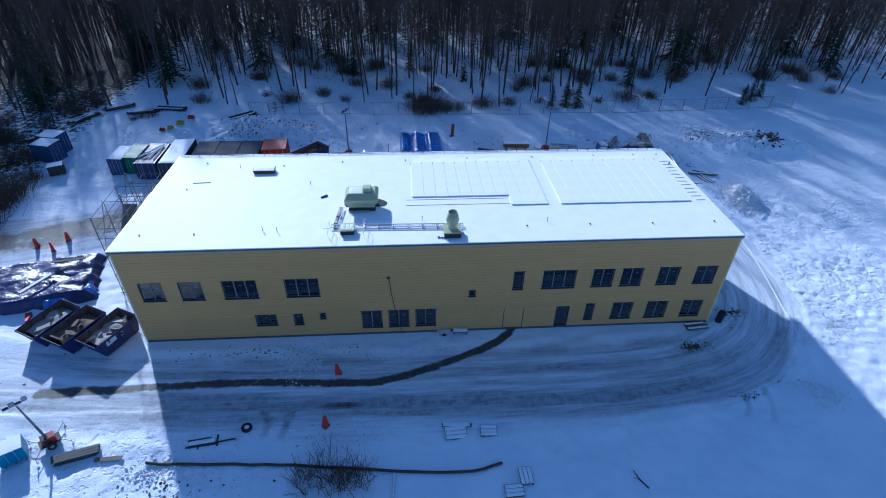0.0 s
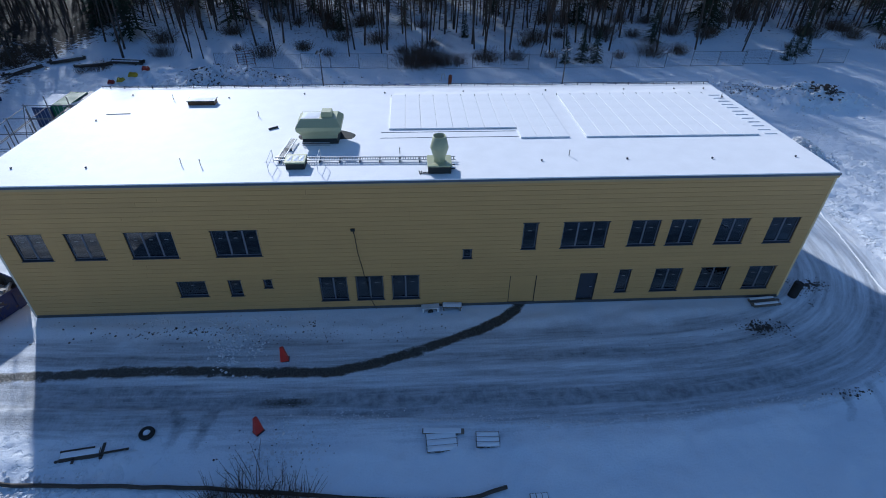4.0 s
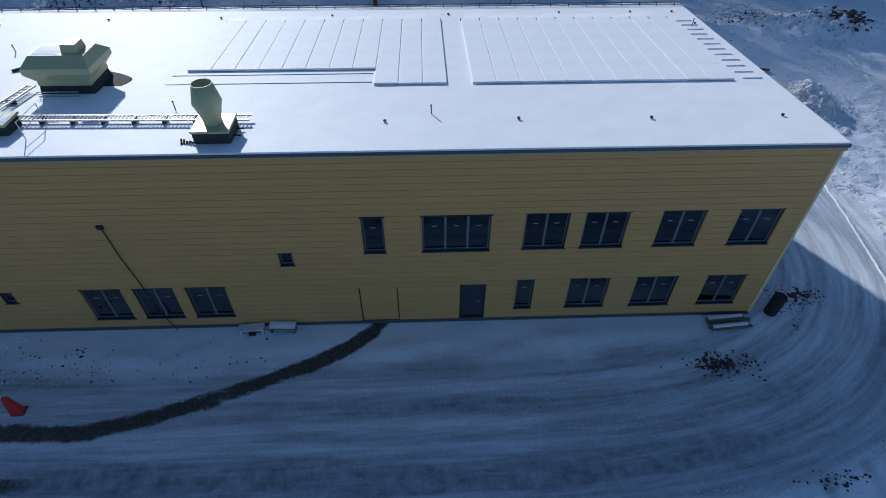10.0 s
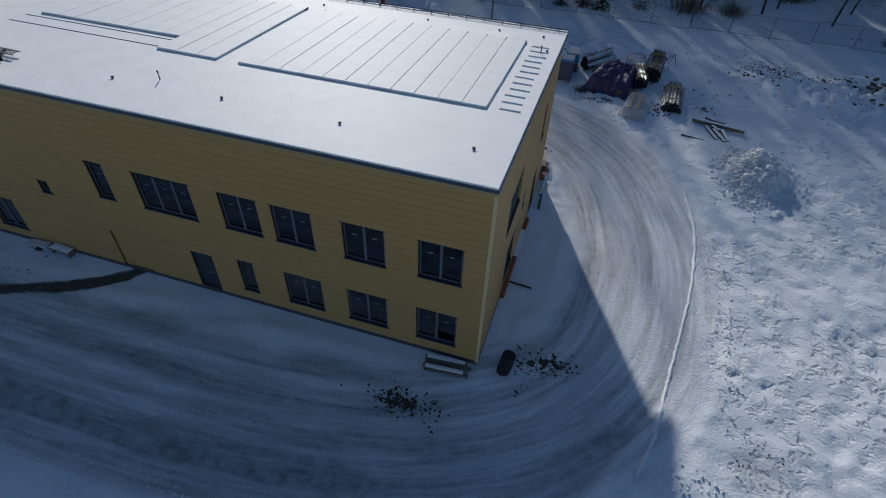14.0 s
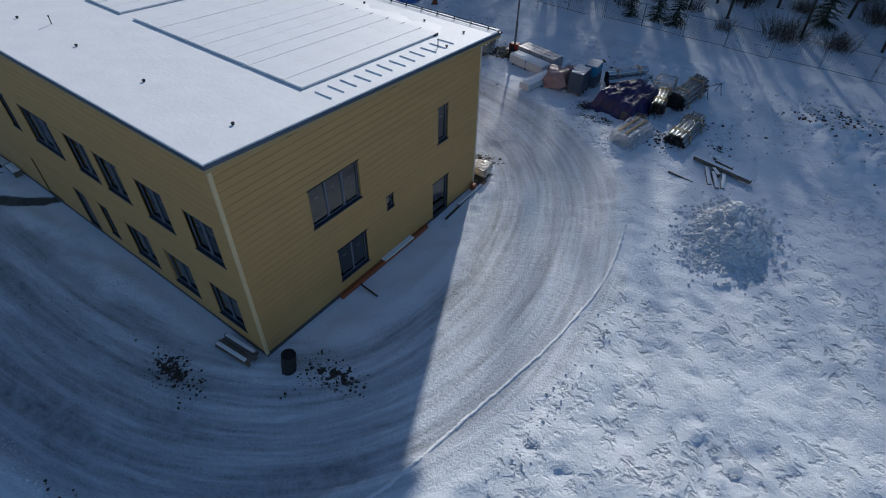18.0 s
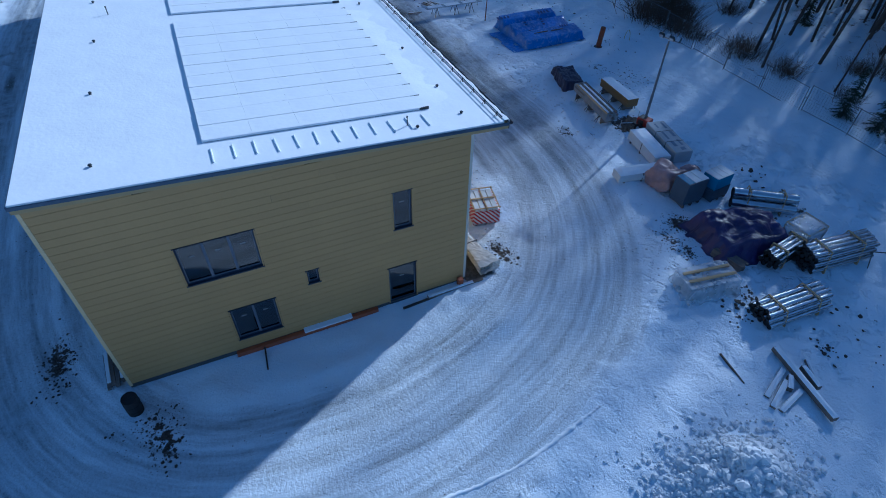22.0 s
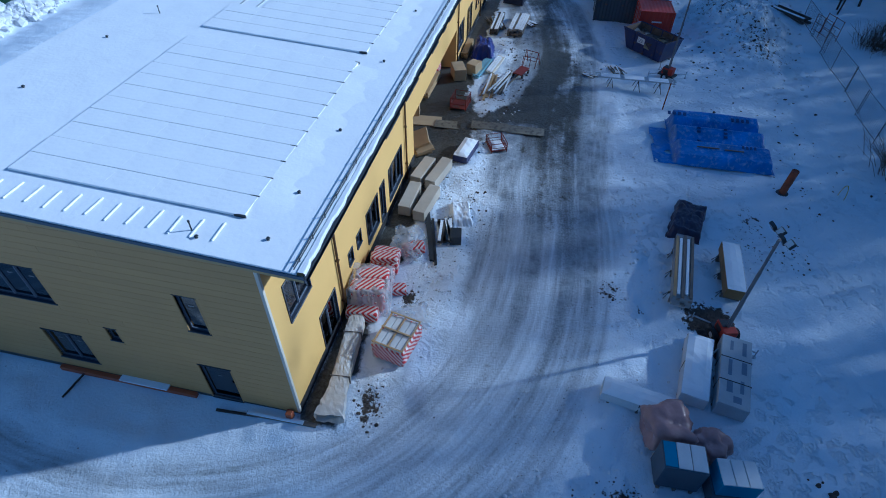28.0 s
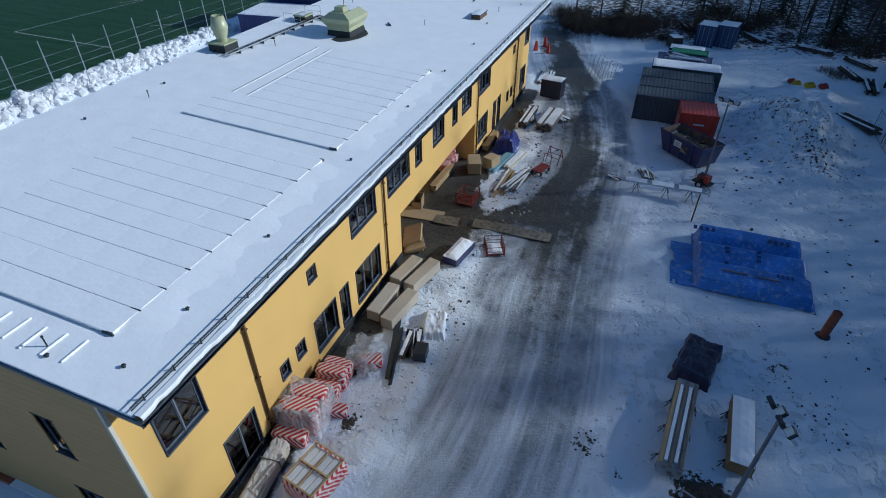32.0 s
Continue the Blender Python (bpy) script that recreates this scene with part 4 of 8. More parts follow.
def bare_tree(seed, height):
    rnd = random.Random(seed)
    wood, twigs = BM(), BM()
    limb(wood, (0, 0, -0.3), (rnd.gauss(0, .05), rnd.gauss(0, .05), 1), height, 0.0062 * height + 0.02, 0, rnd, twigs, 7)
    t = thing("bare_tree", pose(0, 0, 0), "leafless dark-barked tree standing in snow", "tree", "bare trees of the wood")
    part("trunk", wood, BARK, t, smooth=True)
    part("crown", twigs, TWIG, t, "bare fine twigs")
    return t


def spruce_tree(seed, height):
    rnd = random.Random(seed)
    t = thing("spruce_tree", pose(0, 0, 0), "dark green spruce standing in snow", "tree", "spruces of the wood")
    bm = BM(); tube(bm, (0, 0, -0.3), (0, 0, height), 0.014 * height, 0.01, 7)
    part("trunk", bm, BARK, t)
    bm = BM()
    z = height * 0.08
    while z < height * 0.985:
        k = (height - z) / height
        reach = 0.24 * height * k ** 0.85 + 0.12
        for j in range(int(7 + 5 * k)):
            az = rnd.uniform(0, 6.2832); r = reach * rnd.uniform(0.7, 1.1)
            c, s = math.cos(az), math.sin(az)
            for m in range(5):
                f0, f1 = m / 5, (m + 1) / 5
                for sgn in (-1, 1):
                    wd = r * 0.24 * (1 - f0 * 0.8) * rnd.uniform(.6, 1.2)
                    x0, x1, xm = r * f0, r * f1, r * (f0 + 0.28)
                    dz0, dz1 = -0.25 * x0 - .06 * f0 * f0 * r, -0.25 * x1 - .06 * f1 * f1 * r
                    tip = (xm * c - sgn * wd * s, xm * s + sgn * wd * c, z + dz1 - rnd.uniform(.03, .14))
                    v = [bm.verts.new(q) for q in ((x0 * c, x0 * s, z + dz0), (x1 * c, x1 * s, z + dz1), tip)]
                    bm.faces.new(v)
        z += max(0.16, 0.035 * height * (0.6 + k)) * rnd.uniform(.8, 1.15)
    part("crown", bm, NEEDLES, t)
    return t


def shrub(name, seed, stems, height, spread, label, group=""):
    rnd = random.Random(seed)
    bm = BM()
    for _ in range(stems):
        a = Vector((rnd.gauss(0, spread * .42), rnd.gauss(0, spread * .42), -0.05))
        out = Vector((a.x, a.y, 0)) * rnd.uniform(.1, .7) + Vector((rnd.gauss(0, .3), rnd.gauss(0, .3), 0)) * spread
        h = height * rnd.uniform(.5, 1.0)
        pts = [a, a + out * .35 + Vector((0, 0, h * .5)), a + out + Vector((0, 0, h))]
        for f in range(5):
            t0 = rnd.uniform(.1, .9)
            q = pts[1].lerp(pts[2], t0)
            e = q + Vector((rnd.gauss(0, .2), rnd.gauss(0, .2), rnd.uniform(.1, .35))) * height * .35
            u = (e - q).orthogonal().normalized() * 0.006
            bm.faces.new([bm.verts.new(v) for v in (q - u, q + u, e)])
        for p0, p1, r0, r1 in ((pts[0], pts[1], .016, .011), (pts[1], pts[2], .011, .004)):
            d = (p1 - p0); u = d.orthogonal().normalized(); v = d.cross(u).normalized()
            ra = [bm.verts.new(p0 + (u * math.cos(2.0944 * j) + v * math.sin(2.0944 * j)) * r0) for j in range(3)]
            rb = [bm.verts.new(p1 + (u * math.cos(2.0944 * j) + v * math.sin(2.0944 * j)) * r1) for j in range(3)]
            for j in range(3):
                bm.faces.new((ra[j], ra[(j + 1) % 3], rb[(j + 1) % 3], rb[j]))
    t = thing(name, pose(0, 0, 0), label, "bush", group)
    part("brush", bm, BRUSH, t)
    return t


def far_apart(spots, x, y, gap):
    return all((x - a) ** 2 + (y - b) ** 2 > gap * gap for a, b in spots)


wr = random.Random(11)
kinds = [bare_tree(100 + k, h) for k, h in enumerate((18, 20, 16, 21, 19, 14, 17))]
firs = [spruce_tree(200 + k, h) for k, h in enumerate((4.2, 6.5, 13.0, 3.2))]
placed = []


def wood_edge(x):
    """Where the wood begins, going away from the building."""
    return 46.5 + 2.0 * math.sin(x * 0.11) + (4.5 if x > 24 else 0) - (0.16 * max(-42 - x, 0))


used = {}
def plant(src, x, y, scale, rz):
    m = on_ground(x, y, rz, -0.05) @ Matrix.Diagonal((scale, scale, scale, 1))
    if src not in used:
        used[src] = True
        src.matrix_world = m
        return src
    c = copy_thing(src, Matrix())
    c.matrix_world = m
    return c


count = 0
while count < 235:
    x = wr.uniform(-88, 62)
    depth = wr.uniform(0, 1) ** 1.1 * 42
    y = wood_edge(x) + depth
    if not far_apart(placed, x, y, 1.5) or (-58 < x < -33 and wr.random() < .15):
        continue
    placed.append((x, y))
    plant(kinds[wr.randrange(len(kinds))], x, y, wr.uniform(0.8, 1.15) * (0.75 if depth < 3 else 1), wr.uniform(0, 360))
    count += 1
while count < 272:
    x, depth = wr.uniform(-34, 20), wr.uniform(1.5, 30)
    y = wood_edge(x) + depth
    if far_apart(placed, x, y, 1.1):
        placed.append((x, y))
        plant(kinds[wr.randrange(len(kinds))], x, y, wr.uniform(0.85, 1.05), wr.uniform(0, 360))
        count += 1
while count < 290:
    x, depth = wr.uniform(-84, 46), 18 + 20 * wr.random()
    y = wood_edge(x) + depth
    if far_apart(placed, x, y, 1.2):
        placed.append((x, y))
        plant(kinds[wr.randrange(len(kinds))], x, y, wr.uniform(0.75, 1.0), wr.uniform(0, 360))
        count += 1
for _ in range(13):
    x, y = wr.uniform(-92, -70), wr.uniform(8, 44)
    if x + y * 0.25 < -62 and far_apart(placed, x, y, 1.6):
        placed.append((x, y)); plant(kinds[wr.randrange(len(kinds))], x, y, wr.uniform(.7, 1.1), wr.uniform(0, 360))
for x, y, k, s in ((-3.4, 44.6, 0, .85), (-1.2, 45.2, 0, 1.0), (0.6, 44.9, 0, 1.05), (26.5, 45.5, 0, .8), (28.6, 47, 0, .95), (30.5, 48, 3, 1.0), (11, 53, 1, 1), (-49, 62, 2, 1), (-68, 60, 2, .9), (-58, 70, 2, 1.1), (21, 58, 2, .9), (23, 64, 2, 1.1), (45, 66, 2, 1), (-24, 60, 1, .8), (-10, 66, 1, 1), (-38, 66, 2, .8), (8, 70, 2, 1), (-78, 52, 2, 1), (-84, 40, 2, .9), (36, 72, 2, 1.1), (-20, 74, 2, 1), (-15.5, 55, 3, 1), (35, 56, 1, 1), (-62, 56, 2, 1.1), (-45, 72, 2, 1.2), (-30, 78, 2, 1.1), (-5, 76, 2, 1.2), (15, 76, 2, 1.2), (28, 70, 2, 1), (48, 58, 2, .9), (55, 70, 2, 1.1), (-70, 68, 2, 1.2), (-84, 60, 2, 1.1), (-52, 80, 2, 1.2), (2, 60, 2, .9), (-33, 58, 1, 1.1), (40, 80, 2, 1.2), (-76, 45, 2, .8), (-80, 30, 2, .9), (-79, 20, 1, 1.1)):
    plant(firs[k], x, y, s, wr.uniform(0, 360))
big_shrub = shrub("bush", 5, 300, 2.3, 1.9, "dense leafless brown bush by the fence", "bushes along the fence")
low_shrub = shrub("bush", 6, 110, 1.5, 1.1, "low leafless bush in the snow", "low bushes")
for k, (src, x, y, s) in enumerate([(big_shrub, -21.5, 43.8, 1.15), (big_shrub, -23.2, 44.4, 1.0), (big_shrub, -20.0, 44.8, .9), (big_shrub, -21.9, 46.0, 1.0), (low_shrub, -18.4, 44.0, 1.1), (low_shrub, -17.0, 44.6, .9), (low_shrub, -30.5, -12.6, 1.35), (low_shrub, -28.8, -12.9, 1.1), (low_shrub, -32.2, -12.7, 1.0), (low_shrub, -29.6, -12.6, .9)]):
    plant(src, x, y, s, k * 77)
for k in range(34):
    x, y = wr.uniform(-82, -66), wr.uniform(12, 46)
    if x + .12 * y < -65:
        plant(low_shrub if k % 2 else big_shrub, x, y, wr.uniform(.6, 1.2), wr.uniform(0, 360))
for k in range(40):
    x = wr.uniform(-80, 48)
    plant(big_shrub, x, wood_edge(x) + wr.uniform(5, 16), wr.uniform(.5, .95), wr.uniform(0, 360))
for k in range(24):
    x = wr.uniform(-74, 48)
    plant(low_shrub if k % 3 else big_shrub, x, wood_edge(x) + wr.uniform(-1.0, 3.5) , wr.uniform(.45, .9) * (1 if x < 30 else 1.35), wr.uniform(0, 360))

for k in range(16):
    plant(big_shrub, wr.uniform(-74, -67.5), wr.uniform(13, 27), wr.uniform(.6, 1.0), wr.uniform(0, 360))

# far woods, behind what can be walked to
def far_tree(x, y, trunks, crowns):
    """A tapering trunk and a crown of branch slivers, each with three twigs."""
    h, r = wr.uniform(14, 21), wr.uniform(.08, .14)
    b = np.array([x, y, G(x, y) - .3])
    lean = np.array([wr.gauss(0, .04), wr.gauss(0, .04), 1]) * h
    for j in range(3):
        a0, a1 = 2.0944 * j, 2.0944 * (j + 1)
        trunks += [b + (r * math.cos(a0), r * math.sin(a0), 0), b + (r * math.cos(a1), r * math.sin(a1), 0), b + lean]
    for j in range(30):
        q = b + lean * wr.uniform(.3, .97)
        az, ln = wr.uniform(0, 6.28), wr.uniform(1.2, 3.4)
        e = q + np.array([math.cos(az), math.sin(az), wr.uniform(.3, 1.1)]) * ln
        u = np.array([0, 0, .06]) if j % 2 else np.array([-math.sin(az), math.cos(az), 0]) * .06
        crowns += [q - u, q + u, e]
        for i in range(3):
            q2 = q + (e - q) * wr.uniform(.3, .9)
            crowns += [q2 - u * .5, q2 + u * .5, q2 + (wr.gauss(0, .6), wr.gauss(0, .6), wr.uniform(0, 1.0))]


def slivers(name, verts, mat):
    me = bpy.data.meshes.new(name)
    me.from_pydata(np.array(verts).tolist(), [], np.arange(len(verts)).reshape(-1, 3).tolist())
    me.materials.append(mat)
    return me


far_trunks, far_crowns = [], []
for _ in range(3700):
    x, y = wr.uniform(-190, 170), 58 + 100 * wr.random() ** 1.5
    if wr.random() < 0.18:
        x, y = wr.uniform(-190, -94), wr.uniform(-10, 92)
    if -75 < x < -34 and y < 95 and wr.random() < .1:
        continue
    far_tree(x, y, far_trunks, far_crowns)
for _ in range(520):
    far_tree(wr.uniform(-80, 55), wr.uniform(72, 96), far_trunks, far_crowns)
for _ in range(420):
    far_tree(wr.uniform(-135, -72), wr.uniform(56, 120), far_trunks, far_crowns)
far = thing("far_woods", pose(0, 0, 0), "dense leafless woods rising beyond the site", "woods", kind="stuff")
part("trunks", slivers("trunks", far_trunks, BARK), None, far); part("crowns", slivers("crowns", far_crowns, TWIG), None, far)

# ---- more materials ----
def striped(name, a, b, scale=5.0, rough=0.45):
    m, n, l, p = material(name)
    geo, wave, mix = n.new("ShaderNodeTexCoord"), n.new("ShaderNodeTexWave"), n.new("ShaderNodeMix")
    wave.wave_type, wave.bands_direction, wave.wave_profile = "BANDS", "DIAGONAL", "SIN"
    wave.inputs["Scale"].default_value, wave.inputs["Distortion"].default_value, wave.inputs["Detail Scale"].default_value = scale, 0.6, 1.2
    l.new(geo.outputs["Object"], wave.inputs["Vector"])
    r = n.new("ShaderNodeMapRange"); r.inputs["From Min"].default_value, r.inputs["From Max"].default_value = 0.42, 0.58
    l.new(wave.outputs["Fac"], r.inputs["Value"])
    mix.data_type = "RGBA"
    l.new(r.outputs[0], mix.inputs["Factor"]); mix.inputs["A"].default_value, mix.inputs["B"].default_value = (*a, 1), (*b, 1)
    l.new(mix.outputs["Result"], p.inputs["Base Color"])
    p.inputs["Roughness"].default_value = rough
    return m


def film_material(name, tint, amount=0.45):
    """Thin plastic film: partly clear, with a glossy creased skin."""
    m, n, l, p = material(name)
    geo, t = n.new("ShaderNodeTexCoord"), n.new("ShaderNodeTexNoise")
    t.inputs["Scale"].default_value, t.inputs["Detail"].default_value = 3.5, 6
    l.new(geo.outputs["Object"], t.inputs["Vector"])
    b = n.new("ShaderNodeBump"); b.inputs["Strength"].default_value, b.inputs["Distance"].default_value = 0.8, 0.05
    l.new(t.outputs["Fac"], b.inputs["Height"]); l.new(b.outputs[0], p.inputs["Normal"])
    r = n.new("ShaderNodeMapRange"); r.inputs["To Min"].default_value, r.inputs["To Max"].default_value = amount - .2, amount + .25
    l.new(t.outputs["Fac"], r.inputs["Value"]); l.new(r.outputs[0], p.inputs["Alpha"])
    p.inputs["Base Color"].default_value = (*tint, 1)
    p.inputs["Roughness"].default_value = 0.34
    return m


def sheet_material(name, colour, rough=0.4, dust=0.0):
    m, n, l, p = material(name)
    geo, t, big = n.new("ShaderNodeTexCoord"), n.new("ShaderNodeTexNoise"), n.new("ShaderNodeTexNoise")
    t.inputs["Scale"].default_value, t.inputs["Detail"].default_value = 4.0, 5
    big.inputs["Scale"].default_value, big.inputs["Detail"].default_value = 0.9, 4
    for q in (t, big):
        l.new(geo.outputs["Object"], q.inputs["Vector"])
    r = n.new("ShaderNodeMapRange"); r.inputs["From Min"].default_value, r.inputs["From Max"].default_value = .3, .7
    r.inputs["To Min"].default_value, r.inputs["To Max"].default_value = .72, 1.3
    l.new(big.outputs["Fac"], r.inputs["Value"])
    s = n.new("ShaderNodeVectorMath"); s.operation = "SCALE"; s.inputs[0].default_value = colour
    l.new(r.outputs[0], s.inputs["Scale"])
    mix, lim = n.new("ShaderNodeMix"), n.new("ShaderNodeMapRange")
    mix.data_type = "RGBA"
    lim.inputs["From Min"].default_value, lim.inputs["From Max"].default_value, lim.inputs["To Max"].default_value = .56 - dust * .1, .74, min(dust, 1)
    l.new(t.outputs["Fac"], lim.inputs["Value"]); l.new(lim.outputs[0], mix.inputs["Factor"]); l.new(s.outputs[0], mix.inputs["A"]); mix.inputs["B"].default_value = (.7, .73, .78, 1)
    l.new(mix.outputs["Result"], p.inputs["Base Color"])
    b = n.new("ShaderNodeBump"); b.inputs["Strength"].default_value, b.inputs["Distance"].default_value = 0.9, 0.07
    l.new(t.outputs["Fac"], b.inputs["Height"]); l.new(b.outputs[0], p.inputs["Normal"])
    p.inputs["Roughness"].default_value = rough
    return m


MUDDY_BOARD = surface("muddy_board", (0.21, 0.185, 0.135), 0.45, vary=0.35, dirt=(0.08, 0.07, 0.05), dirt_amount=0.4)
CAGE_RED = surface("rusty_red_paint", (0.17, 0.022, 0.016), 0.6, vary=0.35, dirt=(0.07, 0.035, 0.025), dirt_amount=0.3)
RED = surface("red_paint", (0.34, 0.035, 0.020), 0.5, vary=0.25, dirt=(0.10, 0.05, 0.03), dirt_amount=0.15)
CONE = surface("orange_red_plastic", (0.52, 0.040, 0.026), 0.5, vary=0.12, bump=0.03)
RUST = surface("rusty_steel", (0.20, 0.060, 0.025), 0.75, vary=0.35, dirt=(0.08, 0.03, 0.018), dirt_amount=0.3)
NAVY = surface("navy_skip_paint", (0.022, 0.028, 0.10), 0.45, vary=0.25, dirt=(0.09, 0.055, 0.035), dirt_amount=0.1)
SKIP_IN = surface("rusty_skip_inside", (0.13, 0.095, 0.070), 0.85, vary=0.4, dirt=(0.06, 0.035, 0.02), dirt_amount=0.3)
RUBBLE = surface("pale_rubbish", (0.34, 0.32, 0.29), 0.85, vary=0.35, bump=0.3, tone=0.5)
CONT_GREY = surface("slate_container_paint", (0.050, 0.068, 0.090), 0.8, vary=0.18, dirt=(0.12, 0.08, 0.05), dirt_amount=0.05)
CONT_RED = surface("red_container_paint", (0.36, 0.035, 0.020), 0.5, vary=0.2, dirt=(0.14, 0.05, 0.03), dirt_amount=0.1)
CONT_BLUE = surface("blue_container_paint", (0.030, 0.060, 0.15), 0.5, vary=0.2, dirt=(0.12, 0.08, 0.05), dirt_amount=0.05)
CONT_GREEN = surface("green_container_paint", (0.022, 0.16, 0.075), 0.5, vary=0.2)
CABIN_DARK = surface("dark_navy_cabin_wall", (0.020, 0.024, 0.055), 0.5, vary=0.2)
CABIN_BLUE = surface("deep_blue_cabin_wall", (0.030, 0.040, 0.16), 0.5, vary=0.12)
TEAL = surface("blue_film_covered_box", (0.03, 0.20, 0.36), 0.4, vary=0.15)
BOX_DARK = surface("dark_box_side", (0.07, 0.09, 0.12), 0.5, vary=0.2)
WOOD = surface("raw_spruce_timber", (0.42, 0.29, 0.14), 0.75, vary=0.22, scale=2, fine=24, bump=0.2, tone=0.4)
OLD_WOOD = surface("weathered_timber", (0.17, 0.145, 0.12), 0.85, vary=0.35, scale=2, fine=24, bump=0.3, tone=0.4)
DARK_WOOD = surface("wet_dark_timber", (0.060, 0.048, 0.038), 0.8, vary=0.4, bump=0.3, tone=0.4)
PLY = surface("plywood", (0.45, 0.335, 0.19), 0.7, vary=0.15, fine=30, bump=0.1)
CARD = surface("pale_board_package", (0.44, 0.385, 0.305), 0.6, vary=0.12, bump=0.08)
FOAM = surface("white_foam_package", (0.62, 0.63, 0.64), 0.6, vary=0.12, bump=0.1)
ORANGE = surface("orange_primed_beam", (0.30, 0.085, 0.030), 0.6, vary=0.25)
STEEL = surface("bright_duct_steel", (0.60, 0.62, 0.64), 0.22, 1.0, vary=0.15, scale=3, bump=0.05)
RUBBER = surface("black_rubber", (0.016, 0.016, 0.017), 0.8, vary=0.3)
STONE = surface("dark_clods", (0.060, 0.050, 0.042), 0.95, vary=0.5, scale=3, fine=20, bump=0.6, tone=0.6)
YELLOW = surface("yellow_hose_plastic", (0.55, 0.40, 0.02), 0.5, vary=0.15)
WHITE_PAINT = surface("white_line_paint", (0.55, 0.58, 0.55), 0.8, vary=0.15)
AQUA = surface("pale_blue_wrapped_boards", (0.25, 0.42, 0.50), 0.5, vary=0.2)
STRIPES = striped("red_white_wrapping", (0.42, 0.014, 0.018), (0.66, 0.60, 0.57), 2.6)
FILM = film_material("clear_plastic_film", (0.66, 0.68, 0.72), 0.33)
GREY_FILM = film_material("greyish_plastic_film", (0.46, 0.47, 0.48), 0.50)
OCHRE = surface("ochre_formwork_board", (0.22, 0.135, 0.045), 0.6, vary=0.2)
PRINT = surface("blue_grey_film_print", (0.16, 0.20, 0.27), 0.5, vary=0.15)
GREY_FOAM = surface("grey_film_wrapped_slab", (0.42, 0.44, 0.46), 0.4, vary=0.15, bump=0.2)
CREAM_FILM = film_material("creamy_plastic_film", (0.66, 0.62, 0.56), 0.78)
PINK_FILM = film_material("red_tinted_film", (0.40, 0.25, 0.23), 0.85)
BLUE_SHEET = sheet_material("blue_tarpaulin", (0.070, 0.185, 0.54), 0.28, .34)
TARP_PRINT = surface("navy_print", (0.020, 0.045, 0.17), 0.35, vary=0.2, bump=0)
NAVY_SHEET = sheet_material("navy_tarpaulin", (0.020, 0.018, 0.048), 0.4)
PURPLE_SHEET = sheet_material("purple_tarpaulin", (0.028, 0.020, 0.085), 0.4)
INDIGO_SHEET = sheet_material("dark_indigo_plastic_sheet", (0.035, 0.036, 0.115), 0.34)
DARK_GALV = surface("weathered_scaffold_steel", (0.17, 0.18, 0.19), 0.5, 0.5, vary=0.25)
MAST = surface("grey_mast_steel", (0.16, 0.17, 0.19), 0.45, 0.5, vary=0.15)
WHITE_LAMP = surface("lamp_glass", (0.5, 0.52, 0.55), 0.2, 0.3, vary=0.1, bump=0)


def snow_cap(parent, x0, y0, x1, y1, z, t=0.07, name="snow_layer"):
    bm = BM()
    nx_, ny_ = max(2, int((x1 - x0) / 0.25)), max(2, int((y1 - y0) / 0.25))
    grid = []
    for j in range(ny_ + 1):
        row = []
        for i in range(nx_ + 1):
            e = min(i, nx_ - i, j, ny_ - j)
            x, y = x0 + (x1 - x0) * i / nx_, y0 + (y1 - y0) * j / ny_
            h = t * (0.25 if e == 0 else 1.0) * rng.uniform(.8, 1.15)
            row.append(bm.verts.new((x, y, z + h)))
        grid.append(row)
    for j in range(ny_):
        for i in range(nx_):
            bm.faces.new((grid[j][i], grid[j][i + 1], grid[j + 1][i + 1], grid[j + 1][i]))
    edge = [grid[0][i] for i in range(nx_ + 1)] + [grid[j][nx_] for j in range(1, ny_ + 1)] + [grid[ny_][i] for i in range(nx_ - 1, -1, -1)] + [grid[j][0] for j in range(ny_ - 1, 0, -1)]
    low = [bm.verts.new((v.co.x, v.co.y, z + 0.002)) for v in edge]
    for k in range(len(edge)):
        j = (k + 1) % len(edge)
        bm.faces.new((edge[j], edge[k], low[k], low[j]))
    return part(name, bm, SNOW, parent)


# ---- on the roof ----
def on_roof(x, y, dz=0.0, rz=0):
    return pose(x, y, roof_z(y) + 0.02 + dz, 0, 0, rz)


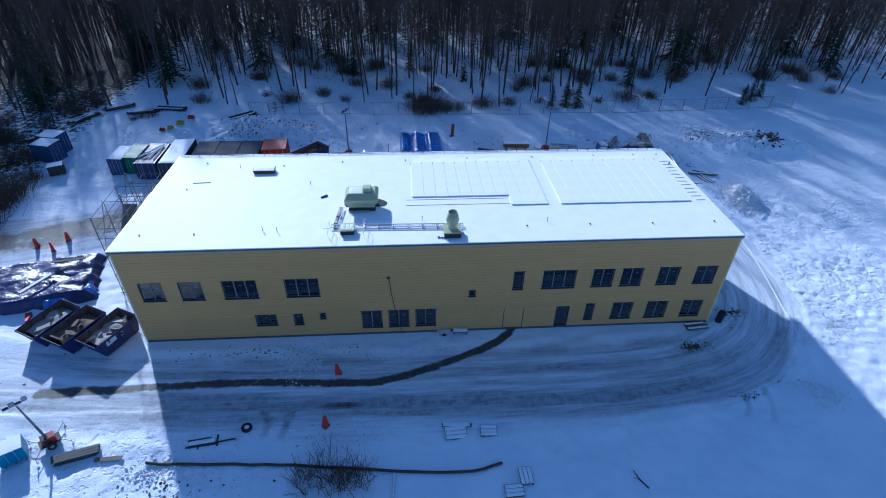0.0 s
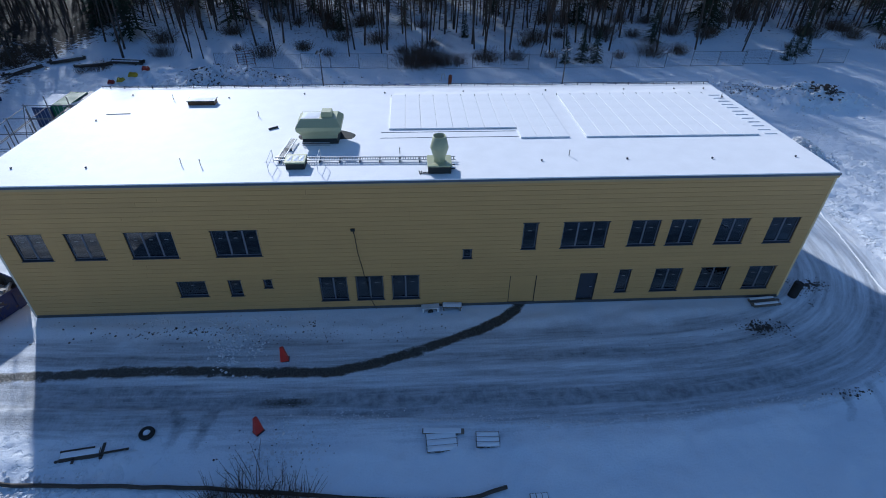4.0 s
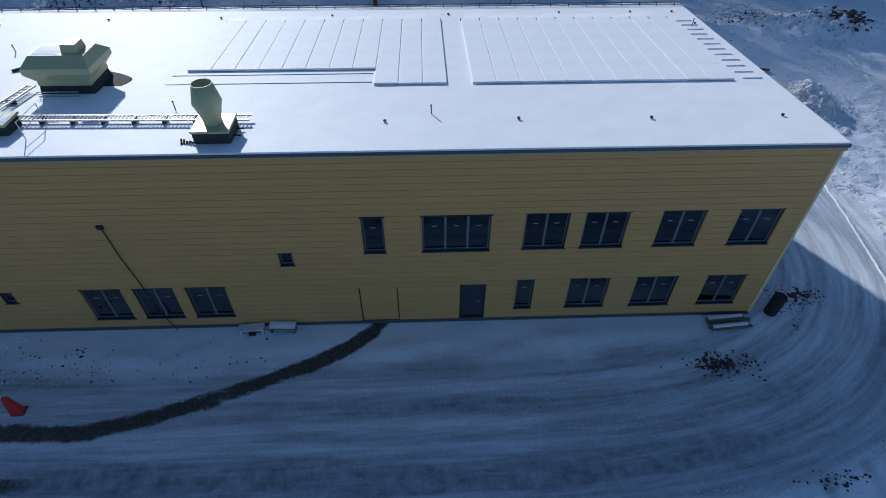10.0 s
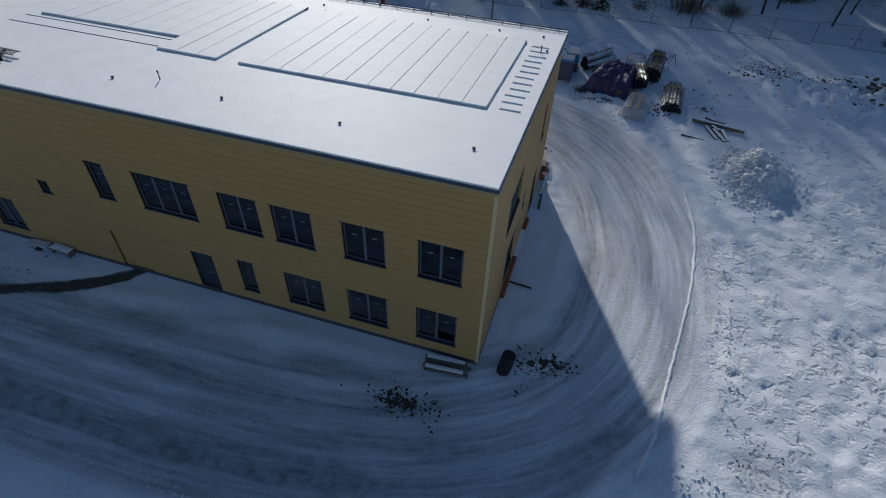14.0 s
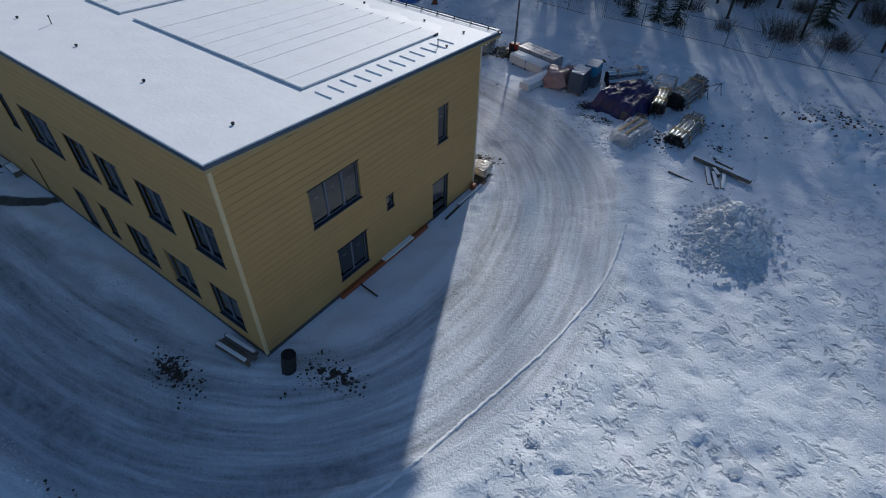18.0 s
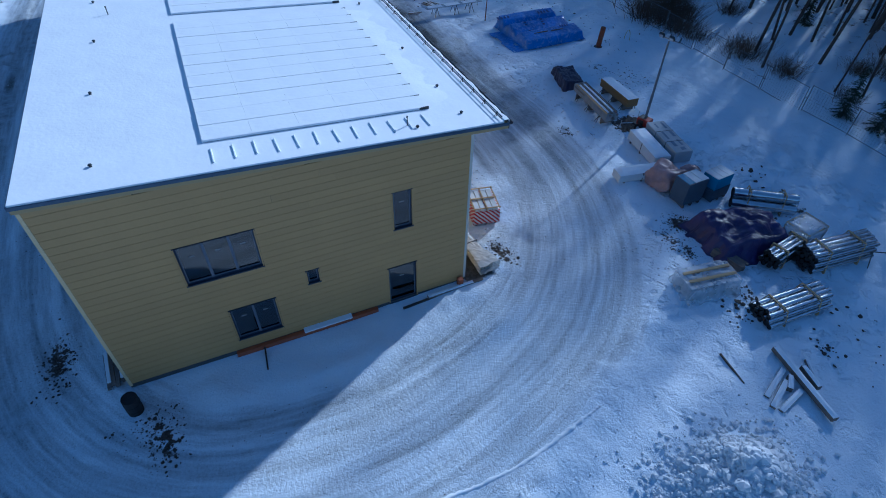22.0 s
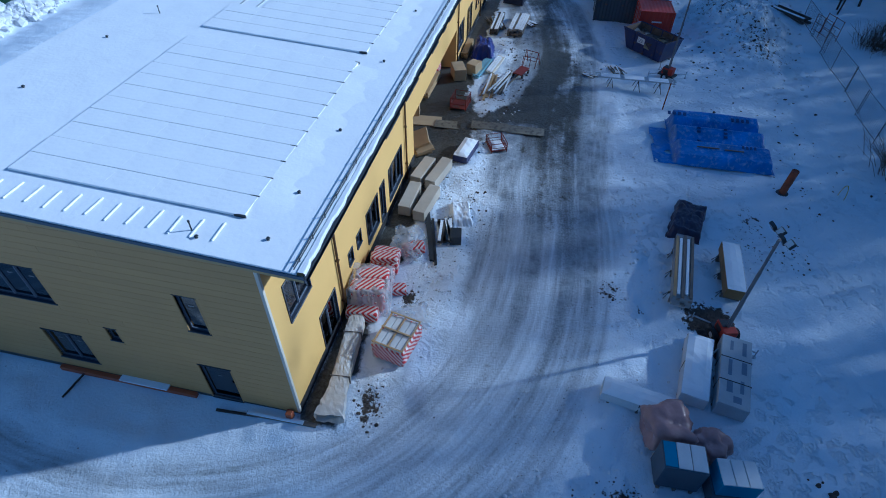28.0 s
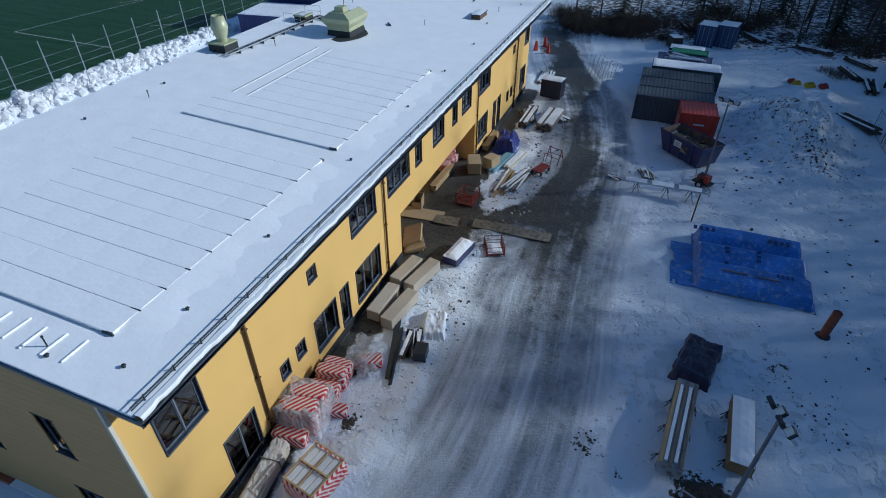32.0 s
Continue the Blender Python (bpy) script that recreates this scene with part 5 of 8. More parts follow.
def air_handler():
    t = thing("ventilation_hood", on_roof(-28.7, 5.6), "pale green rooftop ventilation hood on a black upstand", "ventilation unit")
    bm = BM()
    ring = [(1.55 * math.cos(a) * (1 + .05 * math.sin(5 * a)), 1.25 * math.sin(a) * (1 + .06 * math.cos(3 * a))) for a in np.linspace(0, 2 * math.pi, 40, endpoint=False)]
    top, low = [bm.verts.new((x * 1.05 + .25, y + .1, .02)) for x, y in ring], [bm.verts.new((x * 1.12 + .25, y * 1.06 + .1, -.03)) for x, y in ring]
    bm.faces.new(top)
    for k in range(40):
        bm.faces.new((low[k], low[(k + 1) % 40], top[(k + 1) % 40], top[k]))
    part("melted_patch", bm, BITUMEN, t, "bare roofing felt where snow has melted")
    bm = BM(); vs = box(bm, -1.0, -.8, -.03, 1.0, .8, .38)
    for v in vs:
        if v.co.z < .2:
            v.co.x *= 1.08; v.co.y *= 1.1
    part("upstand", bevelled(bm, .02), BITUMEN, t)
    bm = BM(); box(bm, -1.02, -.82, .38, 1.02, .82, .80); part("casing", bevelled(bm, .015), HVAC, t)
    bm = BM()
    prof = [(-1.04, -.84, 1.04, .84, .62), (-1.30, -1.0, 1.30, 1.0, .92), (-1.30, -1.0, 1.30, 1.0, 1.15), (-1.05, -.55, 1.05, .55, 1.50)]
    rings = [[bm.verts.new(q) for q in ((a, b, z), (c, b, z), (c, d, z), (a, d, z))] for a, b, c, d, z in prof]
    for r0, r1 in zip(rings, rings[1:]):
        for k in range(4):
            bm.faces.new((r0[k], r0[(k + 1) % 4], r1[(k + 1) % 4], r1[k]))
    bm.faces.new(rings[-1])
    part("hood", bm, HVAC, t, "flared pale green hood")
    bm = BM(); vs = box(bm, .12, -.36, 1.46, .80, .36, 1.80)
    for v in vs:
        if v.co.z > 1.6:
            v.co.x = .46 + (v.co.x - .46) * .85; v.co.y *= .85
    part("cap", bevelled(bm, .015), HVAC, t)
    snow_cap(t, -.98, -.48, .05, .48, 1.50, .03)
    for k in range(3):
        bm = BM(); tube(bm, (-1.0, -1.12, .10 + .09 * k), (.6, -1.12, .10 + .09 * k), .018, n=6)
        part("service_rail", bm, GALV, t)


def chimney_cowl():
    t = thing("exhaust_stack", on_roof(-21.85, 1.1), "pale green double-cone exhaust stack on a black base", "exhaust stack")
    bm = BM(); box(bm, -.54, -.52, -.03, .54, .52, .42); part("upstand", bevelled(bm, .02), BITUMEN, t)
    bm = BM(); box(bm, -.57, -.55, .42, .57, .55, .50); part("plate", bevelled(bm, .012), HVAC, t)
    bm = BM(); lathe(bm, [(.27, .50), (.27, .66), (.41, 1.18), (.415, 1.24)], 32); part("lower_cone", bm, HVAC, t, smooth=True)
    bm = BM(); lathe(bm, [(.43, 1.22), (.43, 1.26), (.30, 1.86), (.28, 1.86), (.28, 1.4), (.0, 1.35)], 32); part("upper_cone", bm, HVAC, t, smooth=True)
    for ob in list(t.children):
        ob.matrix_local = Matrix.Diagonal((1.14, 1.14, 1.06, 1))
    for k in range(5):
        bm = BM(); tube(bm, (-.75 - .07 * k, -.45 - .05 * k, .04), (-.62 - .12 * k, -.62 + .06 * k, .12 + .02 * (k % 2)), .035, n=6); part("cable_loop", bm, RUBBER, t)
    for a in (-.2, .25):
        bm = BM(); tube(bm, (.54, a, .15), (.85, a + .1, .06), .03, n=6); part("hose", bm, RUBBER, t)


def roof_unit():
    t = thing("roof_ventilator", on_roof(-29.6, 1.75), "snow-topped low rooftop ventilator on a black upstand", "ventilation unit")
    bm = BM(); box(bm, -.5, -.45, -.03, .5, .45, .38); part("upstand", bevelled(bm, .02), BITUMEN, t)
    bm = BM(); box(bm, -.56, -.5, .38, .56, .5, .48); part("lid", bevelled(bm, .02), HVAC, t)
    for a in (-.45, -.1, .2):
        snow_cap(t, a, -.3, a + .26, .3, .48, .03)
    for sx in (-1.35, 1.25):
        bm = BM()
        for sy in (-.75, .55):
            tube(bm, (sx, sy, -.03), (sx, sy, .75), .016, n=6); tube(bm, (sx, sy, -.02), (sx + .5 * (1 if sx > 0 else -1), sy, -.02), .012, n=6)
        for z in (.38, .74):
            tube(bm, (sx, -.75, z), (sx, .55, z), .014, n=6)
        part("guard_rail", bm, GALV, t)


def walkway(x0, y0, x1, y1, label, wide=.17, gap=.14):
    L = math.hypot(x1 - x0, y1 - y0)
    rz = math.degrees(math.atan2(y1 - y0, x1 - x0))
    t = thing("roof_walkway", on_roof(x0, y0, 0, rz), label, "walkway", "walkways on the roof")
    dz = (roof_z(y1) - roof_z(y0)) / L
    for s in (-wide, wide):
        bm = BM()
        vs = box(bm, 0, s - .02, .16, L, s + .02, .22)
        for v in vs: v.co.z += dz * v.co.x
        part("side_rail", bm, GALV, t)
    n = int(L / gap)
    bm = BM(); box(bm, -.02, -wide + .02, .185, .02, wide - .02, .205); rung = mesh_of("tread", bm, DARK_STEEL)
    for k in range(n):
        ob = part("tread", rung, None, t); ob.matrix_local = pose(.1 + k * gap, 0, dz * (.1 + k * gap))
    bm = BM(); box(bm, -.03, -.2, -.02, .03, .2, .16); foot = mesh_of("foot", bm, DARK_STEEL)
    for k in range(max(2, int(L / 1.1))):
        ob = part("foot", foot, None, t); ob.matrix_local = pose(.3 + k * 1.1, 0, dz * (.3 + k * 1.1))


air_handler(); chimney_cowl(); roof_unit()
walkway(-30.9, 2.35, -20.9, 2.1, "galvanised grating walkway across the snowy roof")
walkway(-30.55, 2.5, -30.3, 5.2, "short galvanised walkway to the ventilation hood")

hatch = thing("roof_hatch", on_roof(-37.7, 12.1), "flat dark roof hatch under snow", "roof hatch")
bm = BM(); box(bm, -.9, -.35, -.03, .9, .35, .28); part("curb", bevelled(bm, .02), BROWN_METAL, hatch)
bm = BM(); box(bm, -.96, -.4, .28, .96, .4, .34); part("lid", bevelled(bm, .01), DARK_STEEL, hatch); snow_cap(hatch, -.9, -.36, .9, .36, .34, .05)

vent = thing("roof_vent", on_roof(-40.8, 1.9), "small dark vent pipe poking through the snow", "roof vent", "small vents on the roof")
bm = BM(); tube(bm, (0, 0, -.03), (0, 0, .07), .045, n=10); part("pipe", bm, DARK_STEEL, vent)
bm = BM(); tube(bm, (0, 0, .07), (0, 0, .10), .07, .05, n=10); part("cap", bm, DARK_STEEL, vent)
for x, y in [(-44.7, 1.95), (-16.05, 1.93), (-11.15, 1.99), (-6.25, 1.9), (-1.3, 1.95), (-.5, 12.4), (-43.5, 9), (-36.2, 13.2), (-31, 13.9), (-25.2, 14.0), (-19.4, 14.2), (-13.2, 14.3), (-7.2, 14.4), (-1.0, 14.4), (-3.3, 14.4), (-43.2, 14)]:
    copy_thing(vent, on_roof(x, y))
anchor = thing("roof_anchor", on_roof(-14.35, 2.55), "dark steel anchor post on the snowy roof", "roof anchor", "anchor posts on the roof")
bm = BM(); tube(bm, (0, 0, -.03), (0, 0, .34), .022, n=8); part("post", bm, DARK_STEEL, anchor)
bm = BM(); tube(bm, (0, 0, .33), (0, 0, .38), .035, n=8); part("head", bm, DARK_STEEL, anchor)
for x, y in [(-35.9, 2.2), (-34.8, 2.0), (-33.3, 9.4), (-.75, 12.1), (-40, 13.0), (-24, 3.2)]:
    copy_thing(anchor, on_roof(x, y))
bm = BM(); tube(bm, (-.3, 0, .06), (.3, .1, .06), .07, n=10)
solid("pipe_offcut", bm, DARK_STEEL, "short dark pipe lying on the roof snow", "pipe", m=on_roof(-31.9, 7.2, 0, 30))
bm = BM(); box(bm, -.75, -.04, -.01, .75, .04, .06)
solid("steel_bar", bm, DARK_STEEL, "dark steel bar lying on the roof snow", "bar", m=on_roof(-42.6, 10.2, 0, 3))
# cover strips at the gable edge, half drowned in snow
strip = thing("cover_strip", on_roof(-.8, 5.4), "narrow snowed-over fixing rail at the array's end", "rail", "fixing rails at the array's end")
bm = BM(); vs = box(bm, -.42, -.03, -.02, .42, .03, .055); part("rail", bevelled(bm, .015), ROOF_SNOW, strip)
for k in range(1, 12):
    copy_thing(strip, on_roof(-.82 - .04 * (k % 3), 5.4 + k * .68, 0, rng.uniform(-2, 2)))
cable = bpy.data.curves.new("wall_cable", "CURVE"); cable.dimensions, cable.bevel_depth = "3D", 0.022
sp = cable.splines.new("POLY"); sp.points.add(6)
for q, co in zip(sp.points, [(-26.7, -.07, 6.0), (-26.62, -.10, 5.6), (-26.55, -.10, 4.5), (-26.35, -.10, 3.2), (-26.2, -.11, 2.0), (-26.0, -.12, .8), (-25.7, -.2, .12)]):
    q.co = (*co, 1)
cable.materials.append(RUBBER)
wc = thing("wall_cable", pose(0, 0, 0), "black cable hanging down the yellow front wall", "cable")
ob = new("cable", cable); ob.parent = wc
bm = BM(); box(bm, -26.82, -.12, 5.94, -26.58, -.04, 6.1); part("socket_box", bm, RUBBER, wc)
# downpipes of the back wall
for x in (-5.0, -15.6, -30.6, -41.4):
    t = thing("downpipe", pose(x, DEEP + .09, 0), "brown downpipe on the yellow back wall", "downpipe", "downpipes")
    bm = BM(); tube(bm, (0, 0, .1), (0, 0, 7.55), .055, n=10); part("pipe", bm, BROWN_METAL, t, smooth=True)
    bm = BM(); tube(bm, (0, 0, 7.5), (0, 1.35, 7.95), .055, n=10); part("swan_neck", bm, BROWN_METAL, t, smooth=True)
    for z in (1.2, 3.6, 6.0):
        bm = BM(); box(bm, -.075, -.09, z, .075, .07, z + .05); part("bracket", bm, BROWN_METAL, t)

# ---- builders for the yard ----
def drape(name, m, sx, sy, h, mat, seed, label, category="tarpaulin", ridges=None, flat=0.75, crumple=1.0):
    """A sheet thrown over goods: a lumpy top, steep folded sides and a ragged hem on the ground."""
    bm, n = BM(), 44
    o = seed * 7.3
    us = np.linspace(-1, 1, n)
    U, V = np.meshgrid(us, us)
    wob = 1 + 0.16 * (fbm(U * 2.2 + o, V * 2.2, 3) - .45)
    r = np.maximum(np.abs(U), np.abs(V)) * wob
    top = 1 - step(flat, 0.97, r)
    crease = np.abs(fbm(U * 2.6 + o, V * 2.6 + 11, 3) - .45)
    Z = top * h * (0.72 + crumple * 0.55 * (fbm(U * 1.5 + o, V * 1.5 + 3, 2) - .3) + crumple * .55 * crease) + 0.06 * fbm(U * 8 + o, V * 8, 2) * h * crumple
    fold = np.sin((np.arctan2(V, U) * 11 + o)) * 0.05 + np.sin(np.arctan2(V, U) * 23 + o) * .03
    side = np.clip((r - flat) / .3, 0, 1)
    X_, Y_ = U * sx / 2 * (1 + fold * side), V * sy / 2 * (1 + fold * side)
    if ridges:
        Z = Z + top * ridges * h * (np.abs(np.sin(U * math.pi * 1.6 + .6)) - .5)
    vs = [[bm.verts.new((float(X_[j, i]), float(Y_[j, i]), max(float(Z[j, i]), 0.015))) for i in range(n)] for j in range(n)]
    for j in range(n - 1):
        for i in range(n - 1):
            bm.faces.new((vs[j][i], vs[j][i + 1], vs[j + 1][i + 1], vs[j + 1][i]))
    t = thing(name, m, label, category)
    part("sheet", bm, mat, t, smooth=True)
    return t


def pack(name, m, sx, sy, sz, mat, label, category, snow=0.06, base=0.12, straps=2, group="", skew=0.0, strap_mat=None):
    """A package on bearers, with straps and a layer of snow."""
    t = thing(name, m, label, category, group)
    if base:
        for k in (-.38, 0, .38):
            bm = BM(); box(bm, k * sx - .05, -sy / 2, -.06, k * sx + .05, sy / 2, base); part("bearer", bm, OLD_WOOD, t)
    bm = BM(); vs = box(bm, -sx / 2, -sy / 2, base, sx / 2, sy / 2, base + sz)
    for v in vs:
        v.co.x += skew * (v.co.z - base) + rng.uniform(-.015, .015); v.co.y += rng.uniform(-.015, .015)
    part("package", bevelled(bm, min(.03, sz * .12), 2), mat, t)
    for k in range(straps):
        x = -sx / 2 + sx * (k + 1) / (straps + 1)
        bm = BM(); box(bm, x - .02, -sy / 2 - .008, base, x + .02, sy / 2 + .008, base + sz + .008); part("strap", bm, strap_mat or RUBBER, t)
    if snow:
        snow_cap(t, -sx / 2 + .02, -sy / 2 + .02, sx / 2 - .02, sy / 2 - .02, base + sz + (.009 if straps else 0), snow)
    return t


def corrugated(bm, p0, p1, z0, z1, out, pitch=0.28, depth=0.036):
    """A corrugated wall from p0 to p1; out is the outward way."""
    p0, p1, out = Vector(p0), Vector(p1), Vector(out)
    L = (p1 - p0).length
    n = max(2, int(L / pitch))
    pts = []
    for k in range(n):
        for f, d in ((0, 0), (.3, 0), (.5, 1), (.8, 1)):
            pts.append((p0.lerp(p1, (k + f) / n) - out * depth * d))
    pts.append(p1)
    a = [bm.verts.new((q.x, q.y, z0)) for q in pts]; b = [bm.verts.new((q.x, q.y, z1)) for q in pts]
    for k in range(len(pts) - 1):
        bm.faces.new((a[k], a[k + 1], b[k + 1], b[k]))


def container(m, L, W, H, mat, label, snowy=False, group=""):
    """Long side along local y."""
    t = thing("shipping_container", m, label, "container", group)
    x, y, c = W / 2, L / 2, .10
    for name, p0, p1, out in (("side_wall", (x - .03, -y, 0), (x - .03, y, 0), (1, 0, 0)), ("side_wall", (-x + .03, y, 0), (-x + .03, -y, 0), (-1, 0, 0)), ("end_wall", (x, y - .03, 0), (-x, y - .03, 0), (0, 1, 0))):
        bm = BM(); corrugated(bm, p0, p1, .15, H - .1, out); part(name, bm, mat, t)
    for s in (-1, 1):
        bm = BM(); box(bm, -.98 * x if s < 0 else .01, -y + .02, .15, -.01 if s < 0 else .98 * x, -y + .07, H - .1)
        d = part("door", bevelled(bm, .008), mat, t)
        for k in (.3, .75):
            bm = BM(); tube(bm, (s * x * k, -y, .2), (s * x * k, -y, H - .15), .018, n=6); part("lock_rod", bm, GALV, d)
    for sx in (-1, 1):
        for sy in (-1, 1):
            bm = BM(); box(bm, sx * x - .05, sy * y - .05, 0, sx * x + .05, sy * y + .05, H); part("corner_post", bm, mat, t)
    for z in (.02, H - .12):
        for q in ((-x, -y, -x + .06, y), (x - .06, -y, x, y), (-x, -y, x, -y + .06), (-x, y - .06, x, y)):
            bm = BM(); box(bm, q[0], q[1], z, q[2], q[3], z + .12); part("rail", bm, mat, t)
    bm = BM()
    n = int(L / .30); prev = None
    for k in range(n * 2 + 1):
        yy = -y + L * k / (2 * n); zz = H - .01 - (.03 if k % 2 else 0)
        row = [bm.verts.new((-x + .03, yy, zz)), bm.verts.new((x - .03, yy, zz))]
        if prev: bm.faces.new((prev[0], prev[1], row[1], row[0]))
        prev = row
    part("roof_sheet", bm, mat, t)
    if snowy:
        snow_cap(t, -x + .02, -y + .02, x - .02, y - .02, H, .09)
    return t


def skip(m, L, W, H, label, fill=True, seed=1):
    """An open steel skip, long side along local y, with sloping ends."""
    t = thing("skip", m, label, "skip", "skips")
    bm = BM()
    lo, hi = [(-W / 2 + .12, -L / 2 + .55), (W / 2 - .12, -L / 2 + .55), (W / 2 - .12, L / 2 - .25), (-W / 2 + .12, L / 2 - .25)], [(-W / 2, -L / 2), (W / 2, -L / 2), (W / 2, L / 2), (-W / 2, L / 2)]
    a, b = [bm.verts.new((*q, .12)) for q in lo], [bm.verts.new((*q, H)) for q in hi]
    bm.faces.new(a[::-1])
    for k in range(4):
        bm.faces.new((a[k], a[(k + 1) % 4], b[(k + 1) % 4], b[k]))
    part("hull", bm, NAVY, t)
    bm = BM()
    a, b = [bm.verts.new((q[0] * .95, q[1] * .97, .15)) for q in lo], [bm.verts.new((q[0] * .96, q[1] * .975, H - .01)) for q in hi]
    bm.faces.new(a)
    for k in range(4):
        bm.faces.new((b[k], b[(k + 1) % 4], a[(k + 1) % 4], a[k]))
    part("lining", bm, SKIP_IN, t, "rusty inside")
    bm = BM()
    for k in range(4):
        tube(bm, (*hi[k], H), (*hi[(k + 1) % 4], H), .05, n=6)
    part("rim", bm, NAVY, t)
    for s in (-1, 1):
        for k in range(3):
            y = -L * .22 + k * L * .26
            bm = BM(); vs = box(bm, s * (W / 2 - .10) - .03, y - .05, .15, s * (W / 2 - .10) + .06, y + .05, H - .04)
            for v in vs:
                if v.co.z > .5: v.co.x += s * .09
            part("rib", bm, NAVY, t)
    for s in (-.5, .5):
        bm = BM(); box(bm, s - .06, -L / 2 + .6, -.05, s + .06, L / 2 - .3, .12); part("skid", bm, DARK_STEEL, t)
    if fill:
        rnd = random.Random(seed)
        for _ in range(30):
            q = pose(rnd.uniform(-.36, .36) * W, rnd.uniform(-.34, .36) * L, rnd.uniform(.45, .8) * H, rnd.uniform(-40, 40), rnd.uniform(-40, 40), rnd.uniform(0, 180))
            s = rnd.uniform(.1, .5)
            bm = BM(); box(bm, -s, -s * rnd.uniform(.2, .8), -.03, s, s * rnd.uniform(.2, .8), rnd.uniform(.0, .12), q)
            part("rubbish_piece", bm, (RUBBLE, OLD_WOOD, SKIP_IN, PLY)[rnd.randrange(2 if seed % 2 else 4)], t)
        drape_b = BM(); n = 12
        vs = [[drape_b.verts.new(((i / n - .5) * W * .86, (j / n - .47) * L * .78, .55 * H + .35 * H * fbm(np.array([i * .35 + seed]), np.array([j * .35]), 3)[0])) for i in range(n + 1)] for j in range(n + 1)]
        for j in range(n):
            for i in range(n):
                drape_b.faces.new((vs[j][i], vs[j][i + 1], vs[j + 1][i + 1], vs[j + 1][i]))
        part("load", drape_b, RUBBLE if seed % 2 else SKIP_IN, t, smooth=True)
    return t


def light_tower(m, H, label, lean=0.0):
    t = thing("light_tower", m, label, "light tower", "mobile light towers")
    bm = BM(); box(bm, -.4, -.3, .35, .4, .3, .82); eng = part("engine_box", bevelled(bm, .04, 2), RED, t, "red painted engine box")
    bm = BM(); box(bm, -.3, -.31, .45, .1, -.30, .72); part("vent_panel", bm, DARK_STEEL, eng)
    bm = BM(); box(bm, -.36, -.26, .822, .05, .26, .835); part("lid_panel", bm, DARK_STEEL, eng)
    bm = BM(); box(bm, -.62, -.36, .25, .62, .36, .35); part("chassis", bm, DARK_STEEL, t)
    for sx, sy in ((-1, -1), (1, -1), (1, 1), (-1, 1)):
        bm = BM(); tube(bm, (sx * .6, sy * .35, .32), (sx * 1.05, sy * .95, .30), .035, n=6); tube(bm, (sx * 1.05, sy * .95, .5), (sx * 1.05, sy * .95, 0), .025, n=6); tube(bm, (sx * 1.05, sy * .95, .03), (sx * 1.05, sy * .95, -.02), .09, n=10)
        part("outrigger", bm, GALV, t)
    for sy in (-.5, .5):
        bm = BM(); tube(bm, (0, sy - .08, .27), (0, sy + .08, .27), .27, n=18); w = part("wheel", bm, RUBBER, t)
        bm = BM(); tube(bm, (0, sy - .085, .27), (0, sy + .085, .27), .13, n=14); part("rim", bm, GALV, w)
    z, r = .8, .085
    for k in range(3):
        z1 = z + (H - .9) / 3
        bm = BM(); tube(bm, (lean * z, 0, z - .1), (lean * z1, 0, z1), r, n=8); part("mast_section", bm, MAST, t)
        z, r = z1, r - .015
    bm = BM(); tube(bm, (lean * H - .55, 0, H), (lean * H + .55, 0, H), .03, n=6); part("crossbar", bm, GALV, t)
    for k, sx in enumerate((-.5, -.17, .17, .5)):
        mm = pose(lean * H + sx, 0, H + .02, -35 if k % 2 else 35, 0, 0)
        bm = BM(); box(bm, -.15, -.07, -.02, .15, .07, .26, mm); lamp = part("floodlight", bevelled(bm, .012), DARK_STEEL, t)
        bm = BM(); box(bm, -.125, -.082, 0, .125, -.072, .24, mm); part("lens", bm, WHITE_LAMP, lamp)
    return t


def pallet(m, label, snow=True, sx=1.2, sy=.8, group="pallets"):
    t = thing("pallet", m, label, "pallet", group)
    for k in range(7):
        bm = BM(); y = -sy / 2 + sy * k / 6.6; box(bm, -sx / 2, y, .10, sx / 2, y + .095, .125); part("deck_slat", bm, OLD_WOOD, t)
    for y in (-sy / 2 + .05, 0, sy / 2 - .05):
        bm = BM(); box(bm, -sx / 2, y - .05, -.02, sx / 2, y + .05, .02)
        for x in (-sx / 2 + .07, 0, sx / 2 - .07):
            box(bm, x - .07, y - .05, .02, x + .07, y + .05, .10)
        part("runner", bm, OLD_WOOD, t)
    if snow:
        for k in range(3):
            snow_cap(t, -sx / 2 + .03, -sy / 2 + sy * k / 3 + .02, sx / 2 - .03, -sy / 2 + sy * (k + 1) / 3 - .01, .125, .06)
    return t


